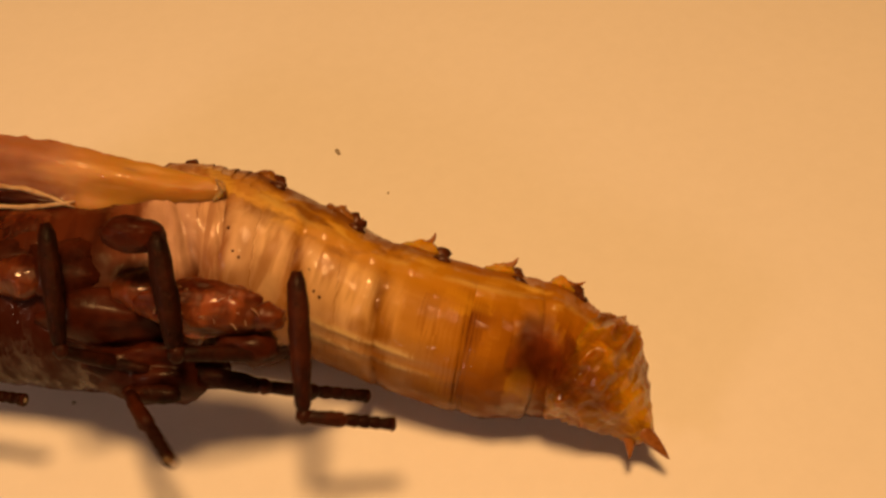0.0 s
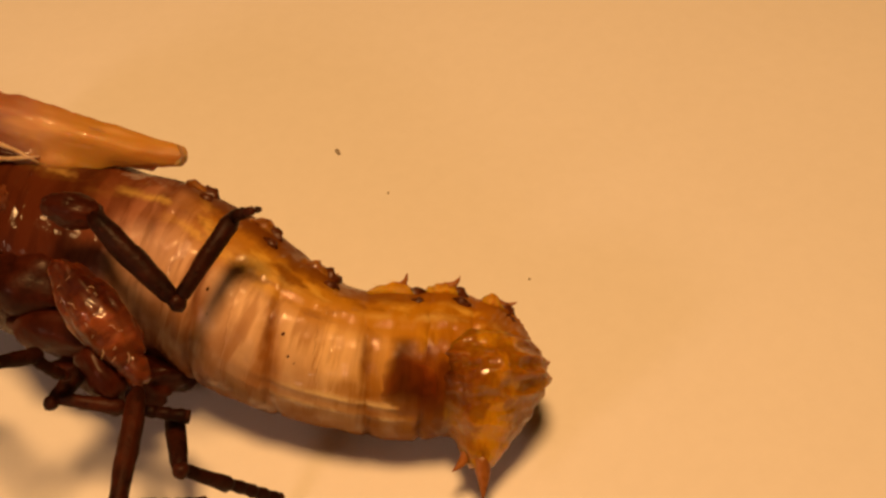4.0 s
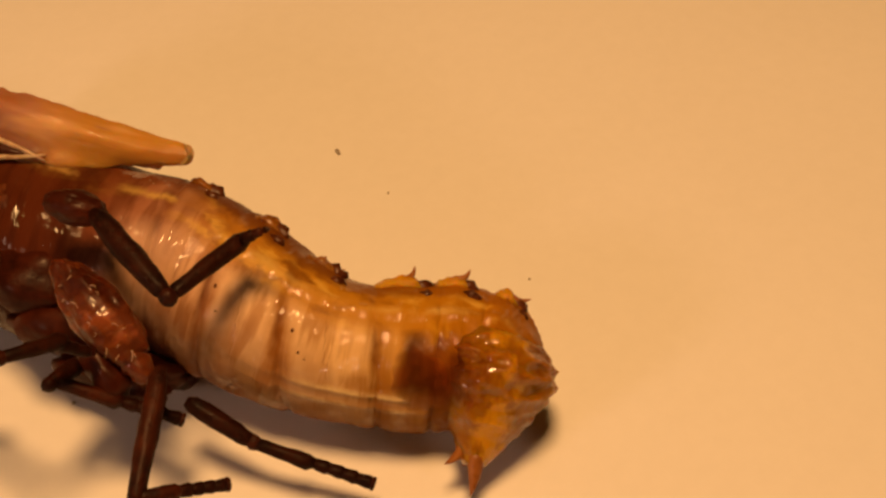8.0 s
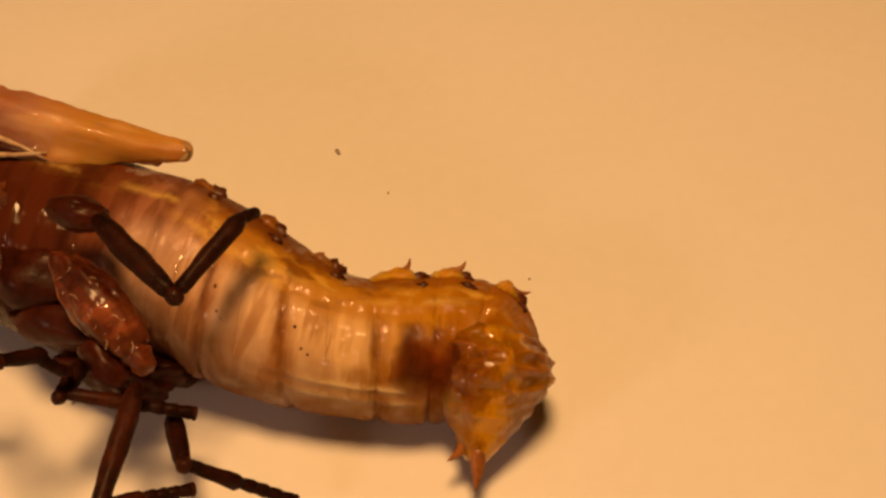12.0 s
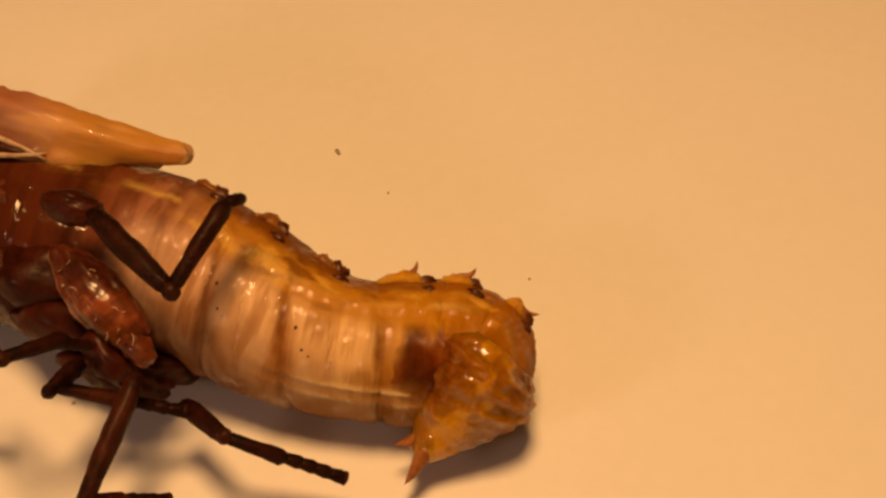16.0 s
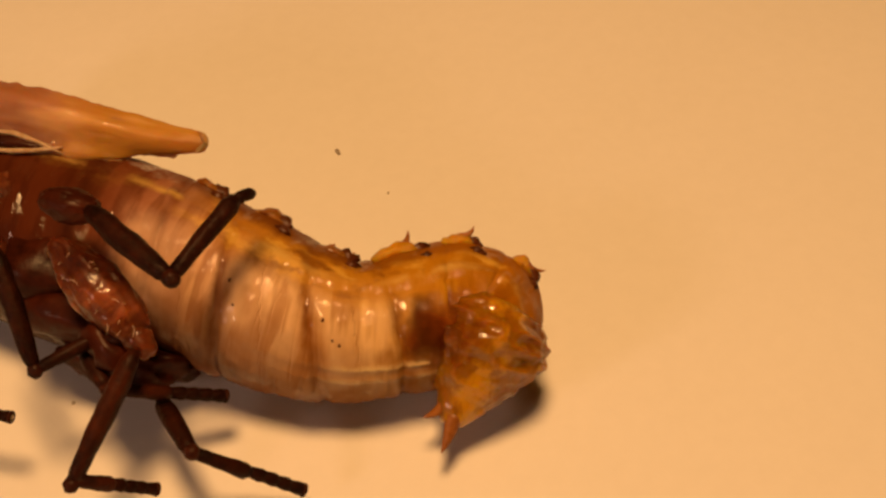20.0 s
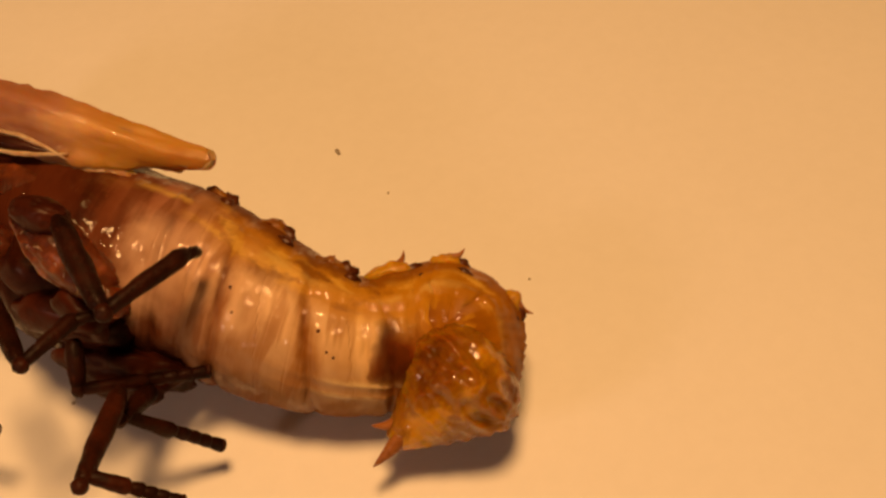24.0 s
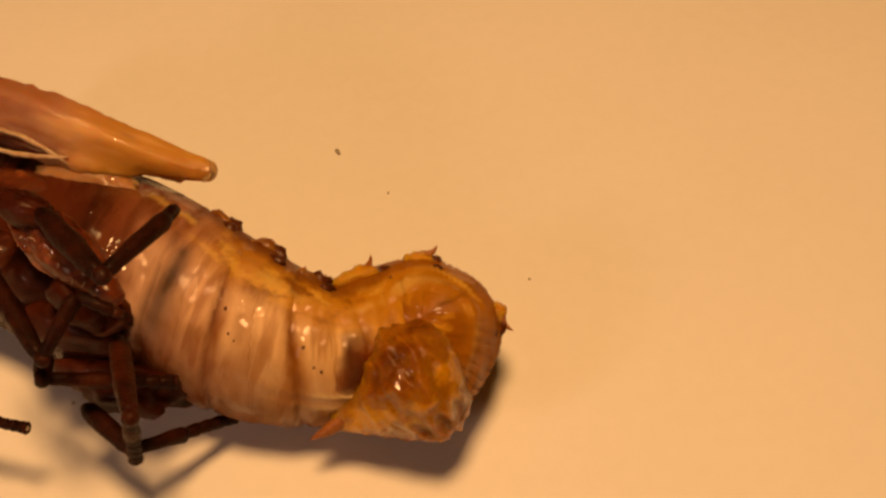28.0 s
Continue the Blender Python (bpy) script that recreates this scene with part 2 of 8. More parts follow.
def wing_skin():
    """The soft wing case: golden towards its end, pinkish brown at its base, dark red round the slit."""
    m, nt, p = nodes_of("wing_case_skin")
    obj = nt.nodes.new("ShaderNodeTexCoord").outputs["Object"]
    xyz = nt.nodes.new("ShaderNodeSeparateXYZ")
    nt.links.new(obj, xyz.inputs[0])
    soft = maths(nt, "SUBTRACT", noise_at(nt, obj, 900, 3, 0.5), 0.5)
    fine = noise_at(nt, obj, 3200, 4, 0.55)
    long = maths(nt, "ADD", maths(nt, "MULTIPLY", xyz.outputs["X"], -200.0), maths(nt, "MULTIPLY", soft, 0.5))
    colour = ramp(nt, long, [(0.0, (0.46, 0.240, 0.040)), (0.30, (0.42, 0.205, 0.030)), (0.46, (0.42, 0.205, 0.062)), (0.62, (0.36, 0.170, 0.090)), (0.80, (0.24, 0.095, 0.050)), (1.0, (0.12, 0.036, 0.016))])
    lines = noise_at(nt, obj, 1500, 2, 0.4, (0.35, 1.6, 1.6))
    colour = mix(nt, ramp(nt, lines, [(0.52, grey(0)), (0.66, grey(0.55))]), colour, (0.30, 0.105, 0.016))
    colour = mix(nt, ramp(nt, lines, [(0.34, grey(0.5)), (0.46, grey(0))]), colour, (0.72, 0.46, 0.20))
    a = maths(nt, "MULTIPLY", maths(nt, "ADD", xyz.outputs["X"], 0.0031), 1100.0)
    b = maths(nt, "MULTIPLY", maths(nt, "ADD", xyz.outputs["Z"], 0.00030), 3300.0)
    far = maths(nt, "ADD", maths(nt, "SQRT", maths(nt, "ADD", maths(nt, "MULTIPLY", a, a), maths(nt, "MULTIPLY", b, b))), maths(nt, "MULTIPLY", soft, 1.2))
    colour = mix(nt, ramp(nt, far, [(0.55, grey(0.8)), (0.95, grey(0))]), colour, (0.15, 0.034, 0.010))
    nt.links.new(colour, p.inputs["Base Color"])
    nt.links.new(ramp(nt, fine, [(0.3, grey(0.42)), (0.75, grey(0.62))]), p.inputs["Roughness"])
    p.inputs["Subsurface Weight"].default_value = 0.7
    p.inputs["Subsurface Radius"].default_value = (1.0, 0.5, 0.14)
    p.inputs["Subsurface Scale"].default_value = 0.0006
    p.inputs["Specular IOR Level"].default_value = 0.25
    nt.links.new(ramp(nt, noise_at(nt, obj, 1500, 3, 0.5), [(0.50, grey(0.0)), (0.66, grey(0.45))]), p.inputs["Coat Weight"])
    p.inputs["Coat Roughness"].default_value = 0.12
    bump(nt, p, mix(nt, 0.2, lines, fine), 0.4, 0.00014, noise_at(nt, obj, 1900, 3, 0.5, (0.7, 1.2, 1.2)))
    return m


BODY = body_skin()
TAIL = film("tail_film", (0.56, 0.270, 0.004), (0.17, 0.050, 0.0007), 760, 0.06, 0.22, 0.00016, 0.9, (0.6, 1.3, 1.3))
SPINE = hard_shell("spine_horn", (0.16, 0.048, 0.010), (0.36, 0.14, 0.028), 2500, 0.32)
LOBE = film("lobe_film", (0.78, 0.47, 0.050), (0.50, 0.22, 0.008), 1800, 0.15)
RED_FOLD = red_skin()
CREST = hard_shell("brown_crest", (0.10, 0.026, 0.004), (0.40, 0.17, 0.014), 2600, 0.3, 0.00012, 0.3, 0.0, 0.4)
SPOT = hard_shell("dark_spot", (0.04, 0.011, 0.004), (0.12, 0.032, 0.008), 3000, 0.3)
LEG = hard_shell("dark_leg_shell", (0.004, 0.0013, 0.0007), (0.034, 0.0070, 0.0021), 2600, 0.50, 0.00012, 0.0, 0.0, 0.04, 0.08)
LEG_RED = hard_shell("red_brown_leg_shell", (0.008, 0.0020, 0.0009), (0.062, 0.0125, 0.0032), 2600, 0.46, 0.00012, 0.0, 0.0, 0.06, 0.10)
COXA = film("coxa_red", (0.26, 0.072, 0.022), (0.055, 0.009, 0.002), 900, 0.0, 0.30, 0.00014, 0.4)
DARK = hard_shell("thorax_dark_plate", (0.012, 0.0024, 0.0008), (0.075, 0.0140, 0.0040), 900, 0.42, 0.00010, 0.0, 0.0, 0.10, 0.08)
WING = wing_skin()
WING2 = film("hind_wing_film", (0.60, 0.33, 0.150), (0.40, 0.180, 0.075), 900, 0.05, 0.22, 0.00012, 0.5, (1.2, 0.8, 0.8), 0.9, (1.0, 0.88, 0.62))
RIM = hard_shell("pale_rim", (0.34, 0.18, 0.09), (0.66, 0.46, 0.30), 1500, 0.24, 0.00003, 0.3)

m, nt, p = nodes_of("white_paper")
obj = nt.nodes.new("ShaderNodeTexCoord").outputs["Object"]
fibre = noise_at(nt, obj, 2600, 6, 0.7)
cloud = noise_at(nt, obj, 120, 3, 0.5)
nt.links.new(ramp(nt, mix(nt, 0.5, fibre, cloud), [(0.35, (0.775, 0.775, 0.765)), (0.65, (0.815, 0.815, 0.81))]), p.inputs["Base Color"])
p.inputs["Roughness"].default_value = 0.72
bump(nt, p, fibre, 0.12, 0.00002)
PAPER = m
TABLE = hard_shell("table_wood", (0.14, 0.075, 0.035), (0.30, 0.17, 0.085), 22, 0.5, 0.0002)
DUST = hard_shell("dust_grey", (0.18, 0.14, 0.10), (0.62, 0.58, 0.50), 6000, 0.6)


# ---- mesh helpers (insect parts in millimetres) ----
def link(name, bm, material, parent=None, label="", smooth=True):
    data = bpy.data.meshes.new(name)
    bmesh.ops.recalc_face_normals(bm, faces=bm.faces)
    for face in bm.faces:
        face.smooth = smooth
    bm.to_mesh(data)
    bm.free()
    data.materials.append(material)
    ob = new(name, data)
    if parent:
        ob.parent = parent
    if label:
        tagged(ob, label)
    return ob


def part(name, bm, material, parent, label=""):
    bmesh.ops.scale(bm, vec=(0.001, 0.001, 0.001), verts=bm.verts)
    return link(name, bm, material, parent, label)


def mm(x, y, z, rx=0, ry=0, rz=0):
    return pose(x / 1000, y / 1000, z / 1000, rx, ry, rz)


def loft(stations, around=40, rough=0.0, seed=0.0, freq=1.6, square=2.0, crease=0.0, belly=1.0, slope=(0.0, 0.0), droop=0.0):
    """A closed skin through rings: each station is x, centre y, centre z, half width, half height."""
    bm = bmesh.new()
    rings = []
    for x, cy, cz, a, b in stations:
        ring = []
        for k in range(around):
            th = 2 * math.pi * k / around
            c, s = math.cos(th), math.sin(th)
            e = 2.0 / square
            y = a * math.copysign(abs(c) ** e, c)
            z = b * math.copysign(abs(s) ** e, s)
            g = 1.0
            if rough:
                q = Vector((x * freq + seed, c * 1.3 * freq, s * 1.3 * freq))
                g += rough * (noise.noise(q) + 0.5 * noise.noise(q * 2.7) + 0.3 * noise.noise(q * 6.1))
            if crease:
                q = Vector((x * 3.0 + seed, y * 1.25, z * 1.25))
                g += crease * min(1.0, 0.05 + (x - stations[0][0]) / 0.7) * (0.45 - abs(noise.noise(q) * 1.6) - 0.6 * abs(noise.noise(q * 2.3)))
            shorten = belly + (1 - belly) * (0.5 + 0.5 * s)
            fall = (x if x > 0 else 0.12 * x) * shorten * (slope[0] * (0.5 + 0.5 * s) + slope[1] * (0.5 - 0.5 * s))
            fall += droop * max(0.0, -x - 0.40) * max(0.0, s)
            ring.append(bm.verts.new((x * shorten, cy + y * g, cz + z * g - fall)))
        rings.append(ring)
    for r0, r1 in zip(rings, rings[1:]):
        for k in range(around):
            bm.faces.new((r0[k], r0[(k + 1) % around], r1[(k + 1) % around], r1[k]))
    bm.faces.new(rings[0])
    bm.faces.new(rings[-1])
    return bm


def tube(path, radii, around=14, rough=0.0, seed=0.0):
    """A rod along a curved path in the x-z plane or out of it, rounded by its radii."""
    bm = bmesh.new()
    rings = []
    path = [Vector(q) for q in path]
    for i, q in enumerate(path):
        d = (path[min(i + 1, len(path) - 1)] - path[max(i - 1, 0)]).normalized()
        side = d.cross(Vector((0, 0, 1)))
        side = side.normalized() if side.length > 0.05 else Vector((0, 1, 0))
        up = side.cross(d)
        ring = []
        for k in range(around):
            th = 2 * math.pi * k / around
            g = radii[i]
            if rough:
                g *= 1 + rough * noise.noise(Vector((i * 0.7 + seed, math.cos(th) * 1.5, math.sin(th) * 1.5)))
            ring.append(bm.verts.new(q + side * math.cos(th) * g + up * math.sin(th) * g))
        rings.append(ring)
    for r0, r1 in zip(rings, rings[1:]):
        for k in range(around):
            bm.faces.new((r0[k], r0[(k + 1) % around], r1[(k + 1) % around], r1[k]))
    bm.faces.new(rings[0])
    bm.faces.new(rings[-1])
    return bm


def thorn(base, tip, radius, bend=0.15):
    """A curved, pointed spine."""
    base, tip = Vector(base), Vector(tip)
    d = tip - base
    side = Vector((-d.z, 0, d.x)) * bend
    path, radii = [], []
    for i in range(7):
        s = i / 6
        path.append(base + d * s + side * math.sin(math.pi * s))
        radii.append(radius * ((1 - s) ** 0.75) + 0.004)
    return tube(path, radii, 10)


def blob(cx, cy, cz, a, b, c, rough=0.1, seed=0.0, cuts=3):
    bm = bmesh.new()
    bmesh.ops.create_icosphere(bm, subdivisions=cuts, radius=1.0)
    for v in bm.verts:
        q = v.co.copy()
        g = 1 + rough * (noise.noise(q * 1.7 + Vector((seed, 0, 0))) + 0.5 * noise.noise(q * 4.3 + Vector((seed, 3, 0))))
        v.co = Vector((cx + q.x * a * g, cy + q.y * b * g, cz + q.z * c * g))
    return bm


# ---- the paper sheet and what closes the place ----
def slab(name, x0, x1, y0, y1, z0, z1, material, label, category):
    bm = bmesh.new()
    bmesh.ops.create_cube(bm, size=1.0)
    for v in bm.verts:
        v.co = Vector(((x0 + x1) / 2 + v.co.x * (x1 - x0), (y0 + y1) / 2 + v.co.y * (y1 - y0), (z0 + z1) / 2 + v.co.z * (z1 - z0)))
    return tagged(link(name, bm, material, None, "", False), label, category, "", "structure")


slab("ground", -0.21, 0.21, -0.14, 0.157, -0.0003, 0.0, PAPER, "smooth white paper sheet under warm lamp light", "paper")
slab("table", -0.7, 0.7, -0.45, 0.45, -0.03, -0.0003, TABLE, "plain wooden table top under the paper", "table")


# ---- the insect ----
pupa = tagged(new("beetle_pupa"), "amber beetle pupa with dark legs lying on white paper", "insect")
pupa.empty_display_size = 0.002
parts = {}


# The body is one soft tube of overlapping rings. Its places are named by u: 0 to 2 the thorax,
# 3 to 8 the crests of the abdomen's segments, 9 the root of the tail; deg 0 is the back, 90 the flank.
HIGH = (3.30, 3.35, 3.50, 2.98, 2.80, 2.48, 2.44, 2.46, 2.24, 1.72)
WIDE = (3.30, 3.20, 3.20, 3.10, 2.95, 2.75, 2.70, 2.60, 2.34, 1.60)
LONG = (0.0, 2.62, 4.60, 5.80, 7.07, 8.36, 9.58, 10.40, 11.15, 12.25)


def along_body(table, u):
    """A smooth value between the places of a table."""
    i = min(max(int(math.floor(u)), 0), len(table) - 2)
    f = u - i
    p0, p1, p2, p3 = table[max(i - 1, 0)], table[i], table[i + 1], table[min(i + 2, len(table) - 1)]
    return p1 + 0.5 * f * (p2 - p0 + f * (2 * p0 - 5 * p1 + 4 * p2 - p3 + f * (3 * (p1 - p2) + p3 - p0)))


def after_fold(u):
    """How far a place lies behind the fold before its crest, -0.5 to 0.5 of a segment."""
    return (u + 0.26 + 0.5) % 1.0 - 0.5


def slant(u):
    """How far the segments lean back along the back, in parts of a segment."""
    return 0.20 * min(1.0, max(0.0, (u - 2.2) / 0.8)) * min(1.0, max(0.0, (6.6 - u) / 1.2))


def bell(x, wide):
    return math.exp(-(x / wide) ** 2)


def skin_point(u, deg, swell=True):
    """A point of the straight body in millimetres: length, to the far side, to the back."""
    a = radians(deg)
    h, w, s = along_body(HIGH, u), along_body(WIDE, u), along_body(LONG, u)
    g = 1.0
    if swell:
        c, n = math.cos(a), math.sin(a)
        u += slant(u) * c
        q = after_fold(u + 0.05 * noise.noise(Vector((c * 2.2, n * 2.2, u * 0.7))))
        low = 0.35 + 0.65 * min(1.0, max(0.0, (0.75 - c) / 0.6))
        if u > 2.6:
            g -= 0.040 * low * bell(q, 0.055) - 0.014 * low * bell(q + 0.16, 0.12) - 0.010 * bell(q - 0.3, 0.2)
            g += 0.026 * bell(abs(deg) - 51, 4.5) * (0.5 + 0.5 * bell(q - 0.1, 0.3)) - 0.018 * bell(abs(deg) - 61, 5.0)
            g += (0.028 * bell(abs(deg) - 119, 2.6) + 0.024 * bell(abs(deg) - 131, 2.6)) * bell(u - 5.6, 1.1)
        for at, tall in ((3, 0.01), (4, 0.03), (5, 0.03), (6, 0.030), (7, 0.035), (8, 0.02)):
            g += tall * bell(u - at - 0.03, 0.24 if at < 6 else 0.30) * (bell(deg - 16, 20) + bell(deg + 42, 18))
        g -= 0.085 * bell(u - 5.62, 0.34) * bell(deg + 8, 52)
        p = Vector((s * 1.1, c * 1.5, n * 1.5))
        rough = 0.010 + 0.022 * min(1.0, max(0.0, (u - 6.4) / 1.2)) + 0.012 * min(1.0, max(0.0, (2.6 - u) / 0.8))
        g += rough * (noise.noise(p) + 0.6 * noise.noise(p * 2.6))
        if u > 6.2:
            g -= 0.055 * min(1.0, (u - 6.2) / 0.8) * (abs(noise.noise(Vector((s * 2.3, c * 2.0, n * 2.0)))) - 0.15)
        rib = noise.noise(Vector((s * 5.0, c * 1.2 + 4, n * 1.2)))
        g += 0.007 * rib * low - (0.016 if u > 6.4 else 0.005) * abs(noise.noise(p * 3.3 + Vector((7, 0, 0))))
    return Vector((s, -math.sin(a) * w / 2 * g, math.cos(a) * h / 2 * g))


def skin_ring(name, u, reach, material, parent, label="", around=112, steps=9):
    """A short open sleeve of skin round the place u, drawn in a little where it slips under its neighbours."""
    base = along_body(LONG, u)
    span = (along_body(LONG, u + 0.05) - along_body(LONG, u - 0.05)) / 0.1
    data = bpy.data.meshes.new(name)
    verts, normals, faces, rest, place = [], [], [], [], []
    for i in range(steps):
        x = reach * (2 * i / (steps - 1) - 1)
        v = min(max(u + x / span, 0.0), 9.0)
        tuck = 1 - 0.016 * max(0.0, abs(x) / reach - 0.45) ** 1.5
        for k in range(around):
            deg = 360 * k / around - 180
            p = skin_point(v, deg)
            dx = skin_point(v + 0.02, deg) - skin_point(v - 0.02, deg)
            dt = skin_point(v, deg + 1.5) - skin_point(v, deg - 1.5)
            n = dt.cross(dx) if v < 9.0 else Vector((1, 0, 0))
            n = n.normalized() if n.length > 1e-9 else Vector((0, p.y, p.z)).normalized()
            if n.y * p.y + n.z * p.z < 0:
                n = -n
            verts.append((x / 1000, p.y * tuck / 1000, p.z * tuck / 1000))
            normals.append(n)
            rest.append((p.x, p.y, p.z))
            f = v + slant(v) * math.cos(radians(deg))
            place.append((f / 10, abs(deg) / 180, after_fold(f) + 0.5))
    for i in range(steps - 1):
        for k in range(around):
            m = (k + 1) % around
            faces.append((i * around + k, i * around + m, (i + 1) * around + m, (i + 1) * around + k))
    data.from_pydata(verts, [], faces)
    for key, values in (("rest", rest), ("place", place)):
        layer = data.attributes.new(key, "FLOAT_VECTOR", "POINT")
        layer.data.foreach_set("vector", [c for v in values for c in v])
    data.polygons.foreach_set("use_smooth", [True] * len(faces))
    data.materials.append(material)
    data.normals_split_custom_set_from_vertices(normals)
    ob = new(name, data)
    ob.parent = parent
    if label:
        tagged(ob, label)
    return ob


def on_body(u, deg, out=0.0):
    """A place on the skin of the segment whose crest is at u's nearest whole, in that segment's space."""
    home = round(u)
    u -= slant(u) * math.cos(radians(deg))
    p = skin_point(u, deg)
    r = Vector((0, p.y, p.z)).normalized()
    return Vector((p.x - along_body(LONG, home), p.y, p.z)) + r * out, r


def crest(seg, u, high, long, seed, material, teeth, far=True):
    """The toothed plate on the edge of a segment's back, one on each side, with its spines and dark scars."""
    for deg, side in ((13, 1), (-40, -1)) if far else ((13, 1),):
        stations = []
        base, out = on_body(u, deg)
        for i in range(19):
            f = 2 * i / 18 - 1
            b, r = on_body(u + f * long, deg)
            up = high * (1 - f * f) ** 0.6 * (0.82 + 0.5 * noise.noise(Vector((f * 2.4, seed, side))))
            c = b + r * (up * 0.35 - 0.05)
            stations.append((c.x, c.y, c.z, 0.03 + 0.15 * (1 - f * f) ** 0.5, up * 0.75 + 0.05))
        part("crest_plate", loft(stations, 22, 0.16, seed + side, 3.0), material, seg)
        for du, tall, lean, thick in teeth:
            b, r = on_body(u + du * long, deg, high * (1 - du * du) ** 0.6 * 0.75)
            part("spine", thorn(b - r * 0.05, b + r * tall + Vector((lean, 0, 0)), thick, -0.16), SPINE, seg, "brown pointed spine")
        for k, (du, drop, a, c) in enumerate(((0.80, 3, 0.17, 0.15), (1.02, 16, 0.14, 0.10))):
            b, r = on_body(u + du * long, deg + side * drop, -0.01)
            part("dark_spot", blob(b.x, b.y, b.z, a, 0.06, c, 0.6, seed + k, 2), SPOT, seg)


for i in range(10):
    name = ("prothorax", "mesothorax", "metathorax", "abdomen_segment", "abdomen_segment", "abdomen_segment", "abdomen_segment", "abdomen_segment", "abdomen_segment", "tail_root")[i]
    label = ("", "dark reddish brown middle thorax", "mottled brown and cream hind thorax", "", "", "", "", "", "", "")[i]
    key = name if i < 3 or i == 9 else "abdomen_%d" % (i - 2)
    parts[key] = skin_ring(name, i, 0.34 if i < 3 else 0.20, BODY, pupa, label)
SEGMENTS = ("prothorax", "mesothorax", "metathorax", "abdomen_1", "abdomen_2", "abdomen_3", "abdomen_4", "abdomen_5", "abdomen_6", "tail_root")
sleeves = []
for i in range(9):
    count = 13 if i < 2 else 10 if i == 2 else 8 if i < 6 else 13
    for k in range(1, count):
        u = i + k / count
        home = SEGMENTS[round(u)] if round(u) < 9 else "tail_root"
        reach = (LONG[i + 1] - LONG[i]) / count * (1.25 if i < 3 else 1.15 if i < 6 else 1.9 if i < 8 else 2.3)
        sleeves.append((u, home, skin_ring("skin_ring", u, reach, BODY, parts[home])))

for i, high, long, material, teeth in (
    (3, 0.08, 0.26, CREST, ((0.5, 0.03, 0.10, 0.035), (0.8, 0.02, 0.10, 0.03))),
    (4, 0.12, 0.24, CREST, ((-0.1, 0.03, 0.02, 0.04), (0.35, 0.03, 0.03, 0.04), (0.75, 0.02, 0.12, 0.035))),
    (5, 0.10, 0.26, CREST, ((-0.1, 0.06, 0.05, 0.045), (0.65, 0.03, 0.16, 0.04))),
    (6, 0.14, 0.36, LOBE, ((0.05, 0.22, 0.12, 0.070), (0.70, 0.07, 0.07, 0.05), (0.85, 0.03, 0.09, 0.04))),
    (7, 0.15, 0.40, LOBE, ((-0.05, 0.03, 0.02, 0.04), (0.15, 0.15, 0.19, 0.070), (0.75, 0.04, 0.09, 0.05))),
    (8, 0.12, 0.24, LOBE, ((0.1, 0.04, 0.36, 0.080), (0.55, 0.01, 0.10, 0.04))),
):
    crest(parts["abdomen_%d" % (i - 2)], i + 0.02, high, long, i * 1.7, material, teeth)
for i in (4, 5):
    for k, (du, deg) in enumerate(((-0.12, 84), (-0.02, 98), (0.06, 101))):
        b, r = on_body(i + du, deg, -0.02)
        part("dark_spot", blob(b.x, b.y, b.z, 0.030, 0.03, 0.04, 0.3, k + i, 2), SPOT, parts["abdomen_%d" % (i - 2)])

# thorax
seg = parts["metathorax"]
part("coxa", blob(0.30, -1.25, -1.05, 0.42, 0.30, 0.40, 0.2, 4.0), COXA, seg, "glossy red-brown leg base")
part("side_plate", blob(-0.9, -1.2, -0.7, 0.7, 0.4, 0.6, 0.25, 6.0), DARK, seg, "dark brown side plate")
part("belly_plate", blob(-0.2, -0.85, -1.30, 1.0, 0.5, 0.42, 0.3, 9.0), DARK, seg, "dark brown belly plate")
part("belly_plate", blob(0.62, -0.10, -1.72, 1.05, 0.62, 0.46, 0.35, 19.0, 4), DARK, seg, "dark brown belly plate")
seg = parts["mesothorax"]
part("coxa", blob(0.45, -1.35, -0.95, 0.5, 0.34, 0.36, 0.2, 12.0), COXA, seg, "glossy red-brown leg base")
part("side_plate", blob(0.3, -1.40, 0.05, 0.85, 0.24, 0.50, 0.2, 15.0), COXA, seg, "dark red-brown side plate")
part("side_plate", blob(0.0, -1.30, -0.5, 0.6, 0.3, 0.4, 0.2, 16.0), DARK, seg, "dark brown side plate")
part("head", blob(-2.0, 0, -0.4, 0.95, 1.2, 1.0, 0.05, 18.0), DARK, parts["prothorax"])

# base plate of the hind leg, swinging with it
plate = part("coxa_plate", blob(0, 0, 0, 1.02, 0.36, 0.44, 0.16, 52.0, 5), COXA, pupa, "glossy red-brown hind leg base")
parts["coxa_plate"] = plate
rng = random.Random(5)
for k in range(14):
    a, d = rng.uniform(-0.75, 0.8), rng.uniform(-0.26, 0.26)
    root = Vector((a, -0.36 * math.sqrt(max(0.05, 1 - a * a - d * d * 4)), d))
    tip = root + Vector((rng.uniform(-0.02, 0.16), -0.10, rng.uniform(-0.10, 0.10)))
    part("hair", tube([root.lerp(tip, j / 4) + Vector((0, 0, 0.02 * math.sin(j))) for j in range(5)], [0.010, 0.009, 0.008, 0.006, 0.003], 5), RIM, plate)

part("trochanter", blob(0.92, -0.06, -0.04, 0.30, 0.24, 0.23, 0.25, 73.0), COXA, plate, "glossy red-brown leg joint")
part("leg_base", blob(0.66, 0.22, -0.52, 0.52, 0.34, 0.30, 0.35, 74.0), DARK, plate, "dark brown cluster of leg bases")

